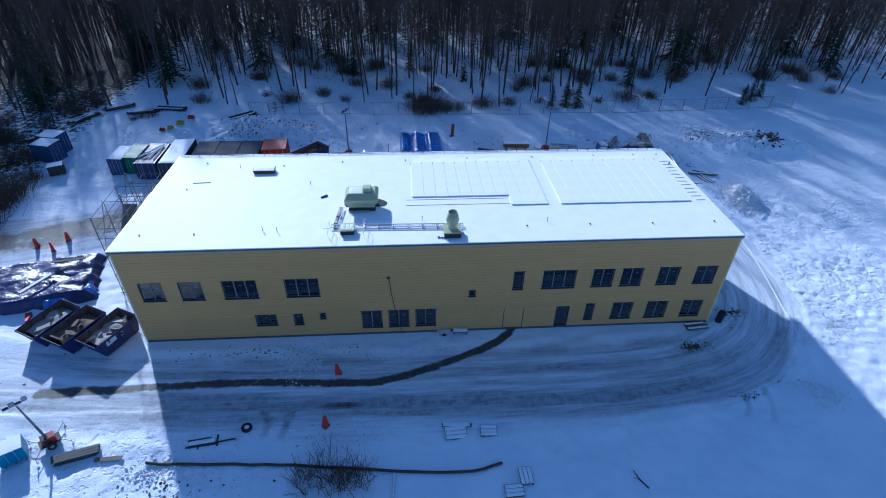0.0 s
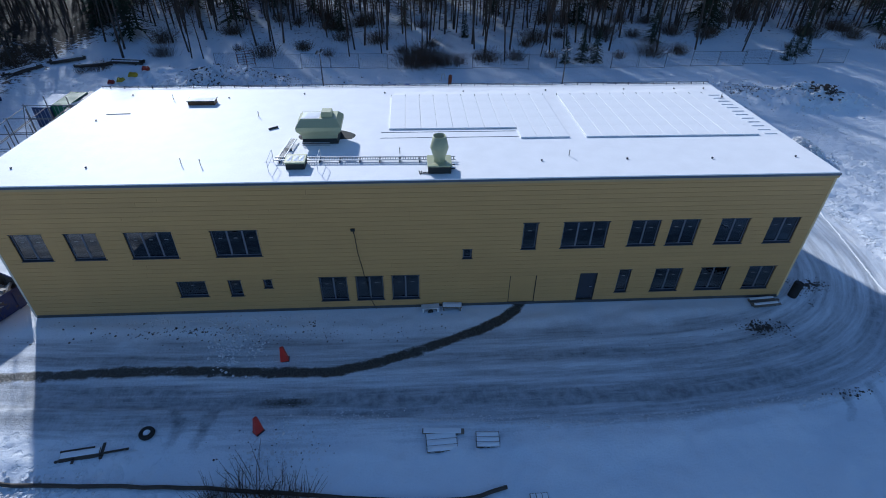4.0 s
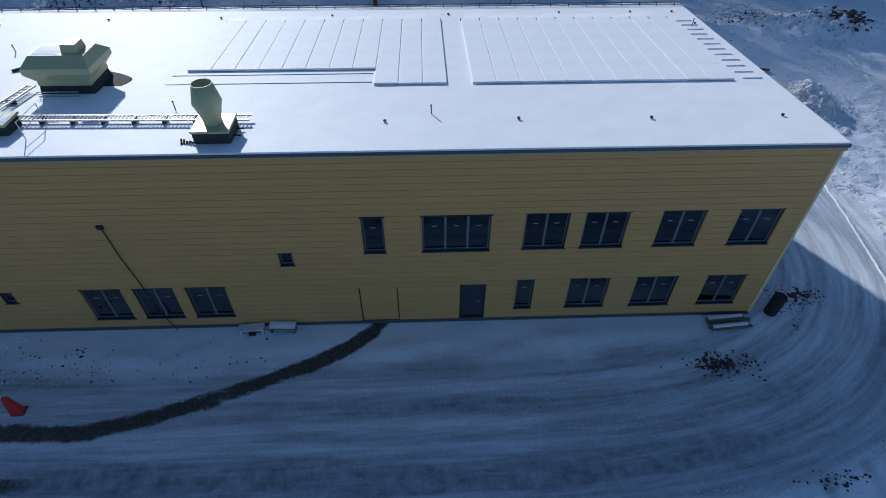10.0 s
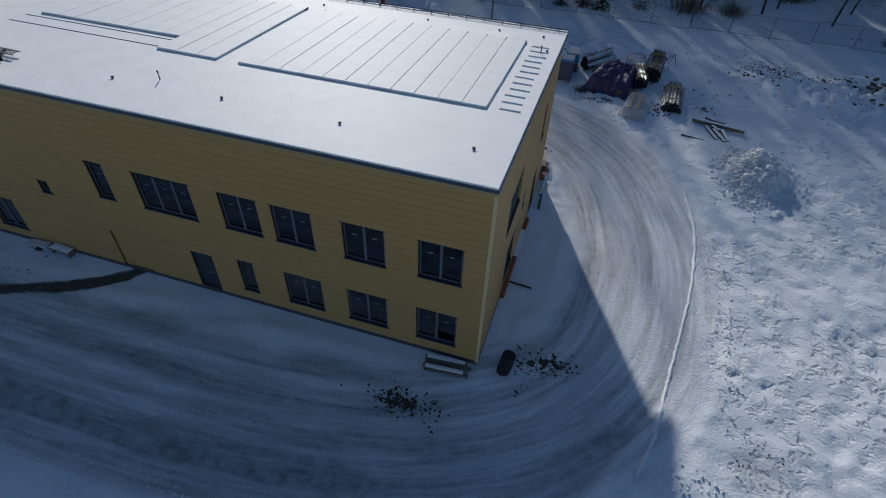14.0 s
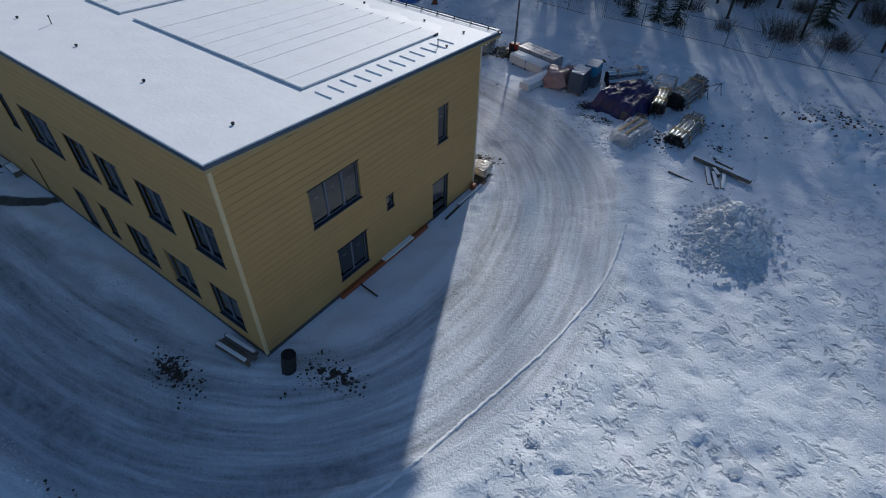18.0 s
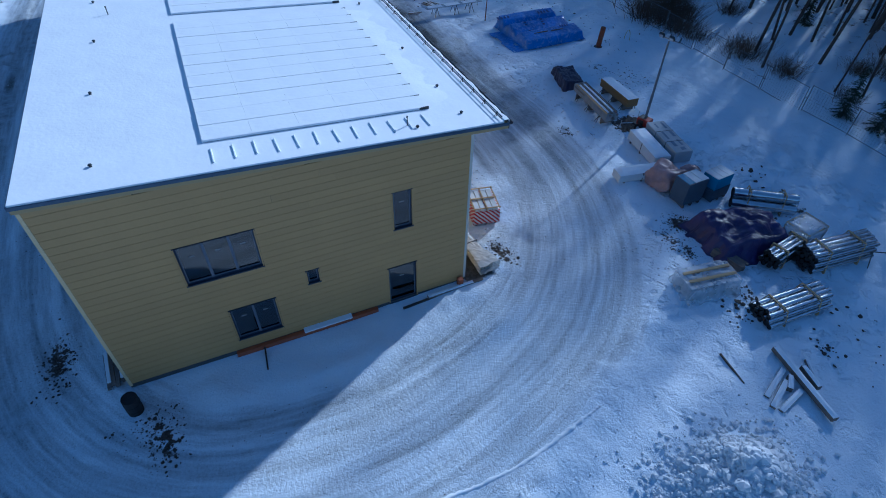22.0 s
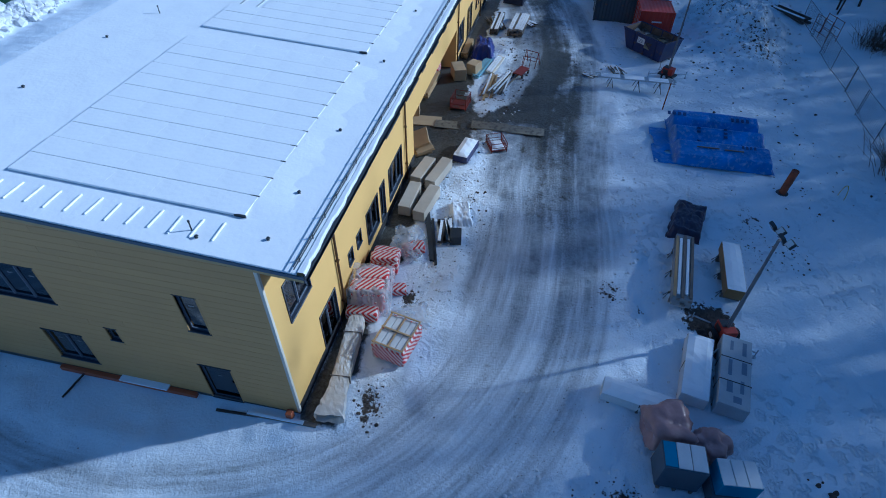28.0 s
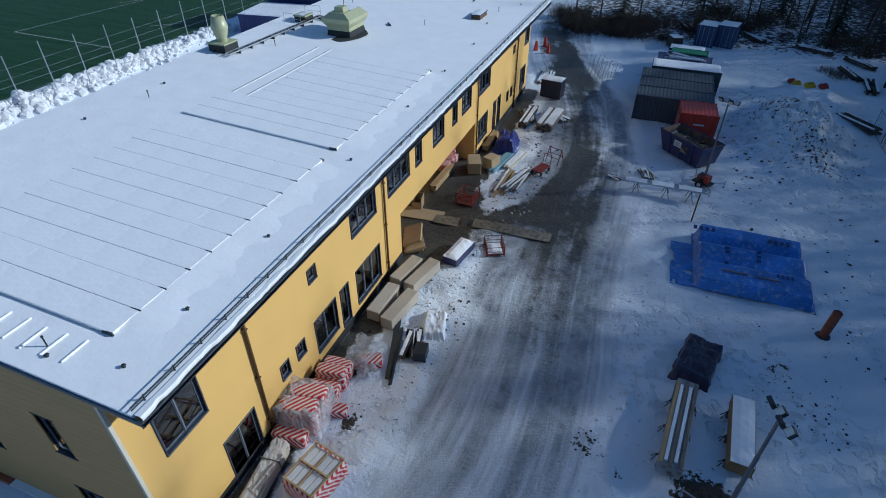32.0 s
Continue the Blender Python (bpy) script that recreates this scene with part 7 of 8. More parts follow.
for k in range(33):
    f = k / 32; x = 2.45 - 4.8 * f
    w = .36 + .05 * math.sin(f * 9) + (.20 * (1 - f / .22) if f < .22 else 0) - .06 * f; hgt = .50 + .05 * math.sin(f * 13 + 1)
    ring = []
    for a in np.linspace(0, 2 * math.pi, 26, endpoint=False):
        c, s = math.cos(a), math.sin(a)
        q = max(abs(c), abs(s)) ** .8
        r = (1 + br.uniform(-.07, .07)) / q
        ring.append(bm.verts.new((x + br.uniform(-.04, .04), w * c * r, max(0.0, .10 + hgt * .5 + hgt * .5 * s * r))))
    segs.append(ring)
for a, b in zip(segs, segs[1:]):
    for k in range(26):
        bm.faces.new((a[k], b[k], b[(k + 1) % 26], a[(k + 1) % 26]))
bm.faces.new(segs[-1][::-1])
part("film", bm, CREAM_FILM, t)
for x in (-1.5, .7):
    bm = BM(); box(bm, x - .012, -.40, .09, x + .012, .40, .60); part("strap", bm, OLD_WOOD, t)
for y in (-.25, 0, .25):
    bm = BM(); box(bm, -2.2, y - .1, .1, 2.2, y + .1, .5); part("board", bm, CARD, t)
t = thing("block_pallet", on_ground(-3.7, 17.25, 78), "pallet of white blocks with striped wrapping and timber frame", "pallet")
bm = BM(); bmesh.ops.create_cube(bm, size=2); bmesh.ops.subdivide_edges(bm, edges=bm.edges, cuts=9, use_grid_fill=True)
for v in bm.verts:
    n_ = noise.noise(v.co * 3.1) * .05
    v.co = Vector((v.co.x * (.70 + n_), v.co.y * (.88 + n_), .48 + v.co.z * .38 + n_ * .3))
part("wrapping", bm, STRIPES, t, "crumpled red and white striped film", smooth=True)
for i in range(2):
    for j in range(2):
        for k in range(2):
            bm = BM(); box(bm, -.62 + i * .64 + k * .29, -.80 + j * .82, .86, -.35 + i * .64 + k * .29, -.05 + j * .82, 1.0 + .015 * k); part("block", bevelled(bm, .02), FOAM, t)
for q in ((-.68, -.86, -.62, .86), (.62, -.86, .68, .86), (-.03, -.86, .03, .86)):
    bm = BM(); box(bm, q[0], q[1], 1.02, q[2], q[3], 1.06); part("frame_slat", bm, WOOD, t)
for y in (-.86, -.03, .80):
    bm = BM(); box(bm, -.7, y, 1.062, .7, y + .06, 1.10); part("frame_slat", bm, WOOD, t)
for k in (-.5, 0, .5):
    bm = BM(); box(bm, k - .05, -.8, -.05, k + .05, .8, .1); part("runner", bm, OLD_WOOD, t)
ins = "insulation rolls in red and white striped wrapping"
for x, y, sx, sy, sz, rz, dz in ((-5.05, 15.25, .62, 1.45, .62, 6, 0), (-7.35, 15.35, .62, 1.35, .40, 4, 0), (-7.4, 15.4, .6, 1.32, .38, 8, .38), (-8.0, 15.35, .6, 1.4, .42, 6, 0), (-8.0, 15.42, .58, 1.35, .40, 3, .40), (-8.05, 15.4, .55, 1.3, .32, 9, .78), (-8.65, 15.3, .6, 1.3, .45, 8, 0), (-8.65, 15.36, .58, 1.3, .42, 2, .43), (-6.75, 16.4, .55, .8, .40, 15, 0)):
    soft_box("insulation_pack", on_ground(x, y, rz, dz), sx, sy, sz, STRIPES, x + y, ins, "insulation", "striped insulation packs")
for i in range(2):
    for k in range(4):
        soft_box("insulation_pack", on_ground(-6.45 + .72 * i, 15.3 + .02 * k, 5 + 2 * k, .38 * k), .71, 1.5, .39, STRIPES, 3 * i + k, "striped insulation pack in a stack under clear film", "insulation", "striped insulation packs")
drape("film_sheet", on_ground(-6.1, 15.35, 6), 1.85, 1.95, 1.85, FILM, 12, "clear plastic film over striped insulation", "plastic film", flat=.93, crumple=.5)
blob("film_heap", on_ground(-9.9, 16.0, 0), 1.7, 1.4, .85, FILM, 8, "crumpled clear plastic film with packing", "plastic film", .45)
blob("film_heap", on_ground(-9.2, 16.4, 40), 1.0, .8, .5, FILM, 18, "torn strip of clear plastic film", "plastic film", .5)
soft_box("insulation_pack", on_ground(-9.5, 16.45, 28), .7, 1.1, .5, STRIPES, 9, "torn striped insulation pack", "insulation")
drape("film_sheet", on_ground(-5.3, 17.5, 30), 1.7, 1.6, .18, FILM, 15, "loose plastic film lying in snow", "plastic film", flat=.5)
planks("steel_beams", on_ground(-10.7, 17.05, 17), 3.8, 3, .14, .12, 1, DARK_STEEL, "long dark beams lying beside the wall", "beams", spread=.2, snow=0)
planks("plank_heap", on_ground(-11.3, 17.75, 14), 1.9, 5, .16, .10, 2, DARK_WOOD, "heap of dark boards and profiles", spread=.5, snow=.03)
pack("control_cabinet", on_ground(-10.9, 18.3, 10), .8, .6, .5, DARK_STEEL, "dark metal box lying among boards", "metal box", base=.05, straps=0, snow=0)
drape("tarpaulin_pile", on_ground(-12.9, 18.2, 15), 2.0, 1.2, .40, SNOW, 21, "low goods drowned in snow", flat=.7)
for x, y, L, rz in ((-13.35, 15.25, 2.3, 178), (-13.15, 16.25, 2.5, 172), (-16.0, 15.35, 2.2, 170), (-15.9, 16.3, 2.5, 168)):
    pack("board_package", on_ground(x, y, rz), L, .66, .62, CARD, "long pale board package lying on black ground", "package", base=.08, straps=0, snow=0, group="long pale packages")
t = pack("blue_crate", on_ground(-18.6, 17.4, -10), 2.1, .9, .45, NAVY, "low navy crate under thick snow", "crate", base=.05, straps=0, snow=.14)
for x, y, rz, dz, rx in ((-18.9, 14.5, 25, .05, 8), (-18.8, 14.6, 30, .28, 14), (-19.1, 14.4, 20, .5, 20)):
    bm = BM(); box(bm, -.9, -.55, 0, .9, .55, .16)
    solid("plywood_sheet", bevelled(bm, .01), PLY, "stacked pale plywood sheets leaning by the wall", "plywood", "plywood sheets", m=on_ground(x, y, rz, dz) @ pose(0, 0, 0, rx, 0, 0))
bm = BM(); box(bm, -1.3, -.6, 0, 1.3, .6, .05)
solid("plywood_sheet", bm, PLY, "dirty plywood ramp laid flat on the ground", "plywood", "plywood sheets", m=pose(-22.1, 13.75, .19, 0, 0, 95))
for y, x, rz in ((15.9, -21.9, 92), (18.35, -22.03, 93), (20.7, -22.2, 91)):
    bm = BM(); box(bm, -1.2, -.46, 0, 1.2, .46, .04)
    solid("plywood_sheet", bm, MUDDY_BOARD, "muddy wet board of a path across the yard", "plywood", "plywood sheets", m=on_ground(x, y, rz, .05))
t = thing("board_box", pose(-22.9, 13.1, .2, 0, 0, 10), "open pale plywood box by the wall", "box")
bm = BM(); box(bm, -.4, -.3, -.02, .4, -.27, .8); box(bm, -.4, .27, -.02, .4, .3, .8); box(bm, -.4, -.27, -.02, -.37, .27, .8); box(bm, .37, -.27, -.02, .4, .27, .5); part("sides", bm, PLY, t)


def steel_cage(m, sx, sy, h, label):
    t = thing("steel_cage", m, label, "steel cage", "red steel cages")
    for x in (-sx / 2, sx / 2):
        for y in (-sy / 2, sy / 2):
            bm = BM(); tube(bm, (x, y, -.03), (x, y, h), .03, n=6); part("post", bm, CAGE_RED, t)
    bm = BM()
    for z in (.1, h * .5, h):
        for a, b in (((-sx / 2, -sy / 2), (sx / 2, -sy / 2)), ((sx / 2, -sy / 2), (sx / 2, sy / 2)), ((sx / 2, sy / 2), (-sx / 2, sy / 2)), ((-sx / 2, sy / 2), (-sx / 2, -sy / 2))):
            tube(bm, (*a, z), (*b, z), .022, n=6)
    part("rails", bm, CAGE_RED, t)
    bm = BM(); box(bm, -sx / 2, -sy / 2, .08, sx / 2, sy / 2, .11)
    part("floor_plate", bm, CAGE_RED, t)
    for k in range(6):
        x = -sx / 2 + sx * (k + .5) / 6
        for y in (-sy / 2, sy / 2):
            bm = BM(); box(bm, x - .02, y - .01, .1, x + .02, y + .01, h * .9); part("bar", bm, CAGE_RED, t)
    if h < .7:
        snow_cap(t, -sx / 2 + .08, -sy / 2 + .08, sx / 2 - .08, sy / 2 - .08, .115, .12)
    return t


steel_cage(on_ground(-19.9, 19.1, 25), 1.2, 1.0, .6, "red steel cage standing in snow")
steel_cage(on_ground(-24.6, 15.9, -5), 1.3, 1.1, .8, "red steel cage on black mud")
t = thing("red_trolley", on_ground(-30.2, 19.5, 160), "red steel trolley frame in the snow", "trolley")
bm = BM(); box(bm, -.7, -.35, .3, .7, .35, .38); part("platform", bm, CAGE_RED, t)
bm = BM()
for s in (-.3, .3):
    tube(bm, (.7, s, .35), (.85, s, 1.1), .022, n=6)
tube(bm, (.85, -.3, 1.1), (.85, .3, 1.1), .022, n=6); part("handle", bm, CAGE_RED, t)
for x in (-.5, .5):
    for y in (-.36, .36):
        bm = BM(); tube(bm, (x, y - .03, .15), (x, y + .03, .15), .15, n=12); part("wheel", bm, RUBBER, t)
t = thing("a_rack", on_ground(-32.1, 20.1, 70), "red steel A-frame rack in the snow", "rack")
bm = BM()
for x in (-.5, .5):
    tube(bm, (x, -.45, 0), (x, 0, 1.1), .025, n=6); tube(bm, (x, .45, 0), (x, 0, 1.1), .025, n=6); tube(bm, (x, -.25, .6), (x, .25, .6), .02, n=6)
tube(bm, (-.55, 0, 1.1), (.55, 0, 1.1), .028, n=6); tube(bm, (-.5, -.3, .5), (.5, -.3, .5), .02, n=6); tube(bm, (-.5, .3, .5), (.5, .3, .5), .02, n=6)
part("frame", bm, CAGE_RED, t)
planks("board_bundle", on_ground(-30.5, 16.5, -9), 3.6, 4, .14, .07, 3, AQUA, "pale blue wrapped boards lying in snow", "boards", spread=.12, snow=.0)
planks("board_bundle", on_ground(-31.2, 17.4, -10), 3.2, 4, .14, .08, 3, PALE_TRIM, "pale wrapped board bundle", "boards", spread=.05, snow=.03)
planks("plank_heap", on_ground(-28.2, 18.4, -9), 3.9, 5, .12, .06, 2, OLD_WOOD, "loose grey planks half in snow", spread=.5)
planks("plank_heap", on_ground(-27.6, 17.5, -5), 4.0, 4, .12, .05, 2, WOOD, "pale planks and laths in trampled snow", spread=.4)
planks("timber_stack", pose(-26.8, 13.35, .22, 0, 0, -2), 3.9, 3, .14, .1, 4, WOOD, "long pale timbers along the wall", snow=0)
for x, y, sx, sy, sz, rz in ((-28.9, 14.9, 1.5, .9, .9, 22), (-29.7, 16.0, 1.0, .8, .9, -20)):
    pack("plywood_crate", on_ground(x, y, rz), sx, sy, sz, PLY, "pale plywood crate by the entrance recess", "crate", base=.05, straps=0, snow=0, skew=.12)
for k in range(5):
    soft_box("insulation_pack", pose(-29.75 + .75 * (k % 3), 12.9 - .2 * (k // 3), .17 + .55 * (k // 3), 0, 0, 10 * k), .8, .9, .55, STRIPES, 30 + k, "striped insulation packs stacked in the entrance recess", "insulation", "striped insulation packs")
drape("tarpaulin_pile", on_ground(-33.3, 16.1, 5), 3.0, 1.8, 1.2, sheet_material("royal_blue_tarpaulin", (0.012, 0.022, 0.17), .4), 31, "royal blue tarpaulin heaped over goods", flat=.6)
planks("timber_stack", on_ground(-33.6, 14.75, 0), 3.2, 4, .12, .08, 5, WOOD, "raw timber stacked behind the blue tarpaulin", snow=0)
planks("timber_stack", on_ground(-39.3, 18.3, -4), 4.4, 7, .17, .12, 4, OLD_WOOD, "grey plank stack with snow between", snow=.04)
planks("timber_stack", on_ground(-39.3, 16.4, -1), 4.4, 4, .16, .1, 4, DARK_WOOD, "dark plank stack by the back wall", snow=.03)
planks("plank_heap", on_ground(-39.6, 16.3, 20), 2.8, 6, .12, .07, 3, OLD_WOOD, "loose planks heaped by the wall", spread=.6)
planks("plank_heap", on_ground(-40.5, 18.9, 50), 2.2, 5, .1, .06, 2, DARK_WOOD, "dark laths sticking out of snow", spread=.8)

# gable foot: primed beams
t = thing("steel_beam", pose(.15, 7.0, .06, 0, 0, 90), "orange primed beam along the gable foot", "beam")
bm = BM(); box(bm, -3.0, -.09, -.1, 3.1, .09, -.08 + .26); part("beam", bevelled(bm, .01), ORANGE, t)
bm = BM(); box(bm, -.2, -.14, .185, 1.9, .14, .26); part("snowy_board", bm, SNOW, t)
t = thing("loose_lath", on_ground(.52, 12.0, 93, .03), "dark lath lying along the gable foot", "lath")
bm = BM(); box(bm, -.85, -.05, -.04, .85, .05, .04); part("lath", bevelled(bm, .006), DARK_WOOD, t)
t = thing("snowy_board", on_ground(.42, 13.7, 91, .03), "long board at the gable foot drowned in snow", "board")
bm = BM(); box(bm, -1.3, -.09, -.05, 1.5, .09, .05); part("board", bevelled(bm, .008), OLD_WOOD, t); snow_cap(t, -1.28, -.085, 1.0, .085, .05, .04)
t = thing("loose_lath", on_ground(8.95, 22.2, -8, .02), "dark lath half drowned in the snow", "lath")
bm = BM(); box(bm, -.75, -.03, -.03, .75, .03, .05); part("lath", bm, DARK_WOOD, t)
t = thing("loose_lath", on_ground(.78, 5.05, -5, .05), "loose lath lying in the snow", "lath")
bm = BM(); box(bm, -.6, -.03, -.02, .6, .03, .04); part("lath", bm, DARK_WOOD, t)
t = thing("corner_block", on_ground(.25, 14.1, 0), "orange-brown block at the wall corner", "block")
bm = BM(); box(bm, -.12, -.12, -.05, .12, .12, .38); part("block", bevelled(bm, .01), ORANGE, t)

# ---- front yard ----
t = thing("barrel", on_ground(1.12, .06, 30), "black drum leaning in the snow by the corner", "barrel")
bm = BM(); lathe(bm, [(0, 0), (.27, 0), (.28, .03), (.28, .36), (.295, .38), (.28, .40), (.28, .72), (.295, .74), (.28, .76), (.28, 1.1), (.26, 1.12), (.25, 1.08), (0, 1.08)], 22)
bmesh.ops.transform(bm, matrix=pose(0, 0, -.06, 0, 9, 0), verts=bm.verts); part("drum", bm, RUBBER, t, smooth=False)
planks("plank_heap", on_ground(-1.15, -.62, 5), 1.9, 4, .14, .07, 2, OLD_WOOD, "small snowy plank stack by the wall corner", spread=.25, snow=.07)
for k, (x, y) in enumerate(((-30.7, -4.0), (-31.15, -8.7), (-61, 13.1), (-59.2, 12.4), (-58.5, 14.0))):
    cone_marker(on_ground(x, y, 10 + 40 * k) @ pose(0, 0, 0, 0, 2 if k % 2 else -2, 0))
cone_marker(on_ground(-56.9, 3.4, 20, .15) @ pose(0, 0, 0, 80, 0, 0), "red traffic cone lying on its side")
t = thing("tyre", on_ground(-36.5, -8.6, 20), "old tyre lying flat, filled with snow", "tyre")
bm = BM(); lathe(bm, [(.20, .0), (.34, .0), (.37, .06), (.37, .14), (.34, .2), (.20, .2), (.18, .12), (.2, .0)], 24); part("rubber", bm, RUBBER, t, smooth=True)
bm = BM(); tube(bm, (0, 0, .0), (0, 0, .17), .21, .16, n=18); part("snow_fill", bm, SNOW, t)
t = thing("timber_sled", on_ground(-39.2, -9.45, 8), "dark timber frame lying in the snow", "timber frame")
for q in ((-1.1, -.35, 1.0, -.25), (-1.0, .15, .5, .24), (.85, -.5, .98, .35), (-.35, -.55, -.25, -.1)):
    bm = BM(); box(bm, q[0], q[1], -.04, q[2], q[3], .1); part("timber", bm, DARK_WOOD, t)
bm = BM(); box(bm, -.95, -.22, .06, .8, .13, .1); part("board", bm, OLD_WOOD, t); snow_cap(t, -.93, -.2, .78, .12, .1, .06)
bm = BM(); box(bm, -.65, -.04, -.02, .65, .04, .05); solid("loose_lath", bm, DARK_WOOD, "loose dark lath in the snow", "lath", m=on_ground(-37.7, -9.5, 10, .03))
pallet(on_ground(-22.2, -9.75, 3), "snow-covered board pallet lying by the track", sx=1.5, sy=1.0)
planks("snowy_plank", on_ground(-22.1, -9.15, -3), 2.2, 1, .28, .06, 1, OLD_WOOD, "wide plank with thick snow on top", snow=.06)
pallet(on_ground(-19.95, -9.7, -3), "empty pallet with snow between its slats", sx=1.15, sy=.85)
pallet(on_ground(-18.0, -13.15, 92), "snow-covered pallet near the ditch", sx=1.2, sy=.8)
pallet(on_ground(-18.9, -14.1, 3), "pallet sunk in snow near the ditch", sx=1.2, sy=.8)
t = thing("ground_pipe", pose(0, 0, 0), "long dark pipe lying across the snow", "pipe")
route = rounded([(-42.4, -10.9), (-38, -11.2), (-34.4, -11.4), (-30, -11.9), (-26.3, -12.35), (-21.4, -12.75), (-19.4, -12.2)], 2)
for a, b in zip(route, route[1:]):
    bm = BM(); tube(bm, (*a, G(*a) + .10), (*b, G(*b) + .10), .095, n=8); part("pipe_length", bm, DARK_WOOD, t)
t = thing("fallen_post", on_ground(-26.45, -13.2, 88), "grey square post lying in the snow", "post")
bm = BM(); box(bm, -.9, -.06, -.03, .9, .06, .12); part("post", bm, OLD_WOOD, t); snow_cap(t, -.88, -.055, .88, .055, .12, .05)
t = thing("branch", on_ground(-10.7, -13.8, 120), "dark broken branch in the snow", "branch")
bm = BM(); tube(bm, (-.7, 0, .03), (0, .08, .1), .05, n=6); tube(bm, (0, .08, .1), (.7, -.1, .05), .045, .02, n=6); tube(bm, (0, .08, .1), (.3, .4, .2), .03, .01, n=6); part("wood", bm, DARK_WOOD, t)
t = thing("steel_trestle", on_ground(-22.4, -.35, 4), "low grey bench frame against the wall foot", "trestle")
bm = BM(); box(bm, -.55, -.2, .28, .55, .2, .34); box(bm, -.5, -.18, -.03, -.42, .18, .28); box(bm, .42, -.18, -.03, .5, .18, .28); part("frame", bm, FOAM, t)
bm = BM(); tube(bm, (0, -.22, .05), (0, -.14, .05), .16, n=14); part("hose_reel", bm, RUBBER, t)
t = thing("steel_trestle", on_ground(-21.05, -.3, -3), "snowy low bench against the wall foot", "trestle")
bm = BM(); box(bm, -.6, -.22, .3, .6, .22, .36); box(bm, -.55, -.18, -.03, -.47, .18, .3); box(bm, .47, -.18, -.03, .55, .18, .3); part("frame", bm, OLD_WOOD, t); snow_cap(t, -.58, -.2, .58, .2, .36, .06)
# left of the building
S = math.degrees(math.atan2(3.3, 1.7)) - 90
front_skip = skip(on_ground(-48.8, .15, S), 3.9, 2.15, 1.6, "navy blue skip full of pale rubbish", seed=3)
bm = BM(); box(bm, 1.06, -1.1, 1.02, 1.10, -.25, 1.42); part("sign_plate", bm, FOAM, front_skip, "white sign plate")
skip(on_ground(-51.4, .5, S), 4.0, 2.15, 1.6, "navy blue skip with rusty brown inside", seed=4)
skip(on_ground(-53.9, 1.5, S), 4.0, 2.1, 1.6, "navy blue skip half full of waste", seed=5)
drape("tarpaulin_pile", on_ground(-57.6, 7.3, 12, -.05), 9.5, 6.6, 1.25, INDIGO_SHEET, 41, "shiny dark indigo plastic sheet over large stacks", flat=.82, ridges=.08)
drape("tarpaulin_pile", on_ground(-54.8, 6.0, 30, -.02), 4.5, 2.6, 1.0, BLUE_SHEET, 43, "blue tarpaulin edge over large stacks", flat=.75)
planks("snowy_plank", on_ground(-55.9, 9.2, 10, 1.25), 3.2, 1, .3, .06, 1, OLD_WOOD, "snowy plank weighing down the sheet", snow=.05)
planks("snowy_plank", on_ground(-57.2, 6.2, 60, 1.25), 3.4, 1, .3, .06, 1, OLD_WOOD, "snowy plank weighing down the sheet", snow=.05)
light_tower(on_ground(-49.1, -9.1, 40), 4.4, "mobile light tower with red engine box, mast leaning", lean=-.08)
t = pack("blue_tank", on_ground(-51.0, -9.9, 30), 1.5, 1.2, 1.1, TEAL, "bright blue tank in a steel frame", "tank", base=.15, straps=2, snow=.02, strap_mat=GALV)
planks("pipe_stack", on_ground(-47.0, -10.2, 14), 2.9, 3, .22, .18, 2, DARK_STEEL, "dark pipes and beams lying in snow", "beams", spread=.25, snow=0)
planks("snowy_plank", on_ground(-44.9, -10.5, 2), 1.9, 1, .3, .06, 1, OLD_WOOD, "plank with thick snow on top", snow=.05)
planks("plank_heap", on_ground(-52.0, -12.6, 25), 2.4, 4, .1, .06, 1, WOOD, "yellowish planks in the snow", spread=.6)

# scaffold tower beside the left end wall
sc = thing("scaffold", pose(-LEN, 0, 0), "galvanised tube scaffold tower beside the end wall, snowy decks", "scaffold")
sx_, sy_ = (-.9, -2.4, -3.9), (5.6, 8.0, 10.4, 12.6)
for x in sx_:
    for y in sy_:
        top = 8.9 if x > -3 else 8.3
        bm = BM(); tube(bm, (x, y, G(-LEN + x, y) - .03), (x, y, top), .034, n=6); part("standard", bm, DARK_GALV, sc)
for z in (.4, 2.4, 4.4, 6.2, 7.2, 8.2):
    for x in sx_:
        bm = BM(); tube(bm, (x, sy_[0] - .2, z), (x, sy_[-1] + .2, z), .028, n=6); part("ledger", bm, DARK_GALV, sc)
    for y in sy_:
        bm = BM(); tube(bm, (sx_[0] + .2, y, z + .05), (sx_[-1] - .2, y, z + .05), .028, n=6); part("transom", bm, DARK_GALV, sc)
for k in range(3):
    for z in (.4, 4.4):
        bm = BM(); tube(bm, (-3.95, sy_[k], z + (2 if k % 2 else 0)), (-3.95, sy_[k + 1], z + (0 if k % 2 else 2) + 2), .026, n=6); part("brace", bm, DARK_GALV, sc)
for z in (2.5, 4.5, 6.3):
    for i in range(2):
        for k in range(3):
            if i == 0 or (z < 5 and k == 2):
                bm = BM(); box(bm, sx_[i + 1] + .05, sy_[k] + .03, z, sx_[i] - .05, sy_[k + 1] - .03, z + .05); dk = part("deck", bm, OLD_WOOD, sc)
                snow_cap(dk, sx_[i + 1] + .1, sy_[k] + .06, sx_[i] - .1 - (.6 if k else 0), sy_[k + 1] - .06, z + .05, .03)
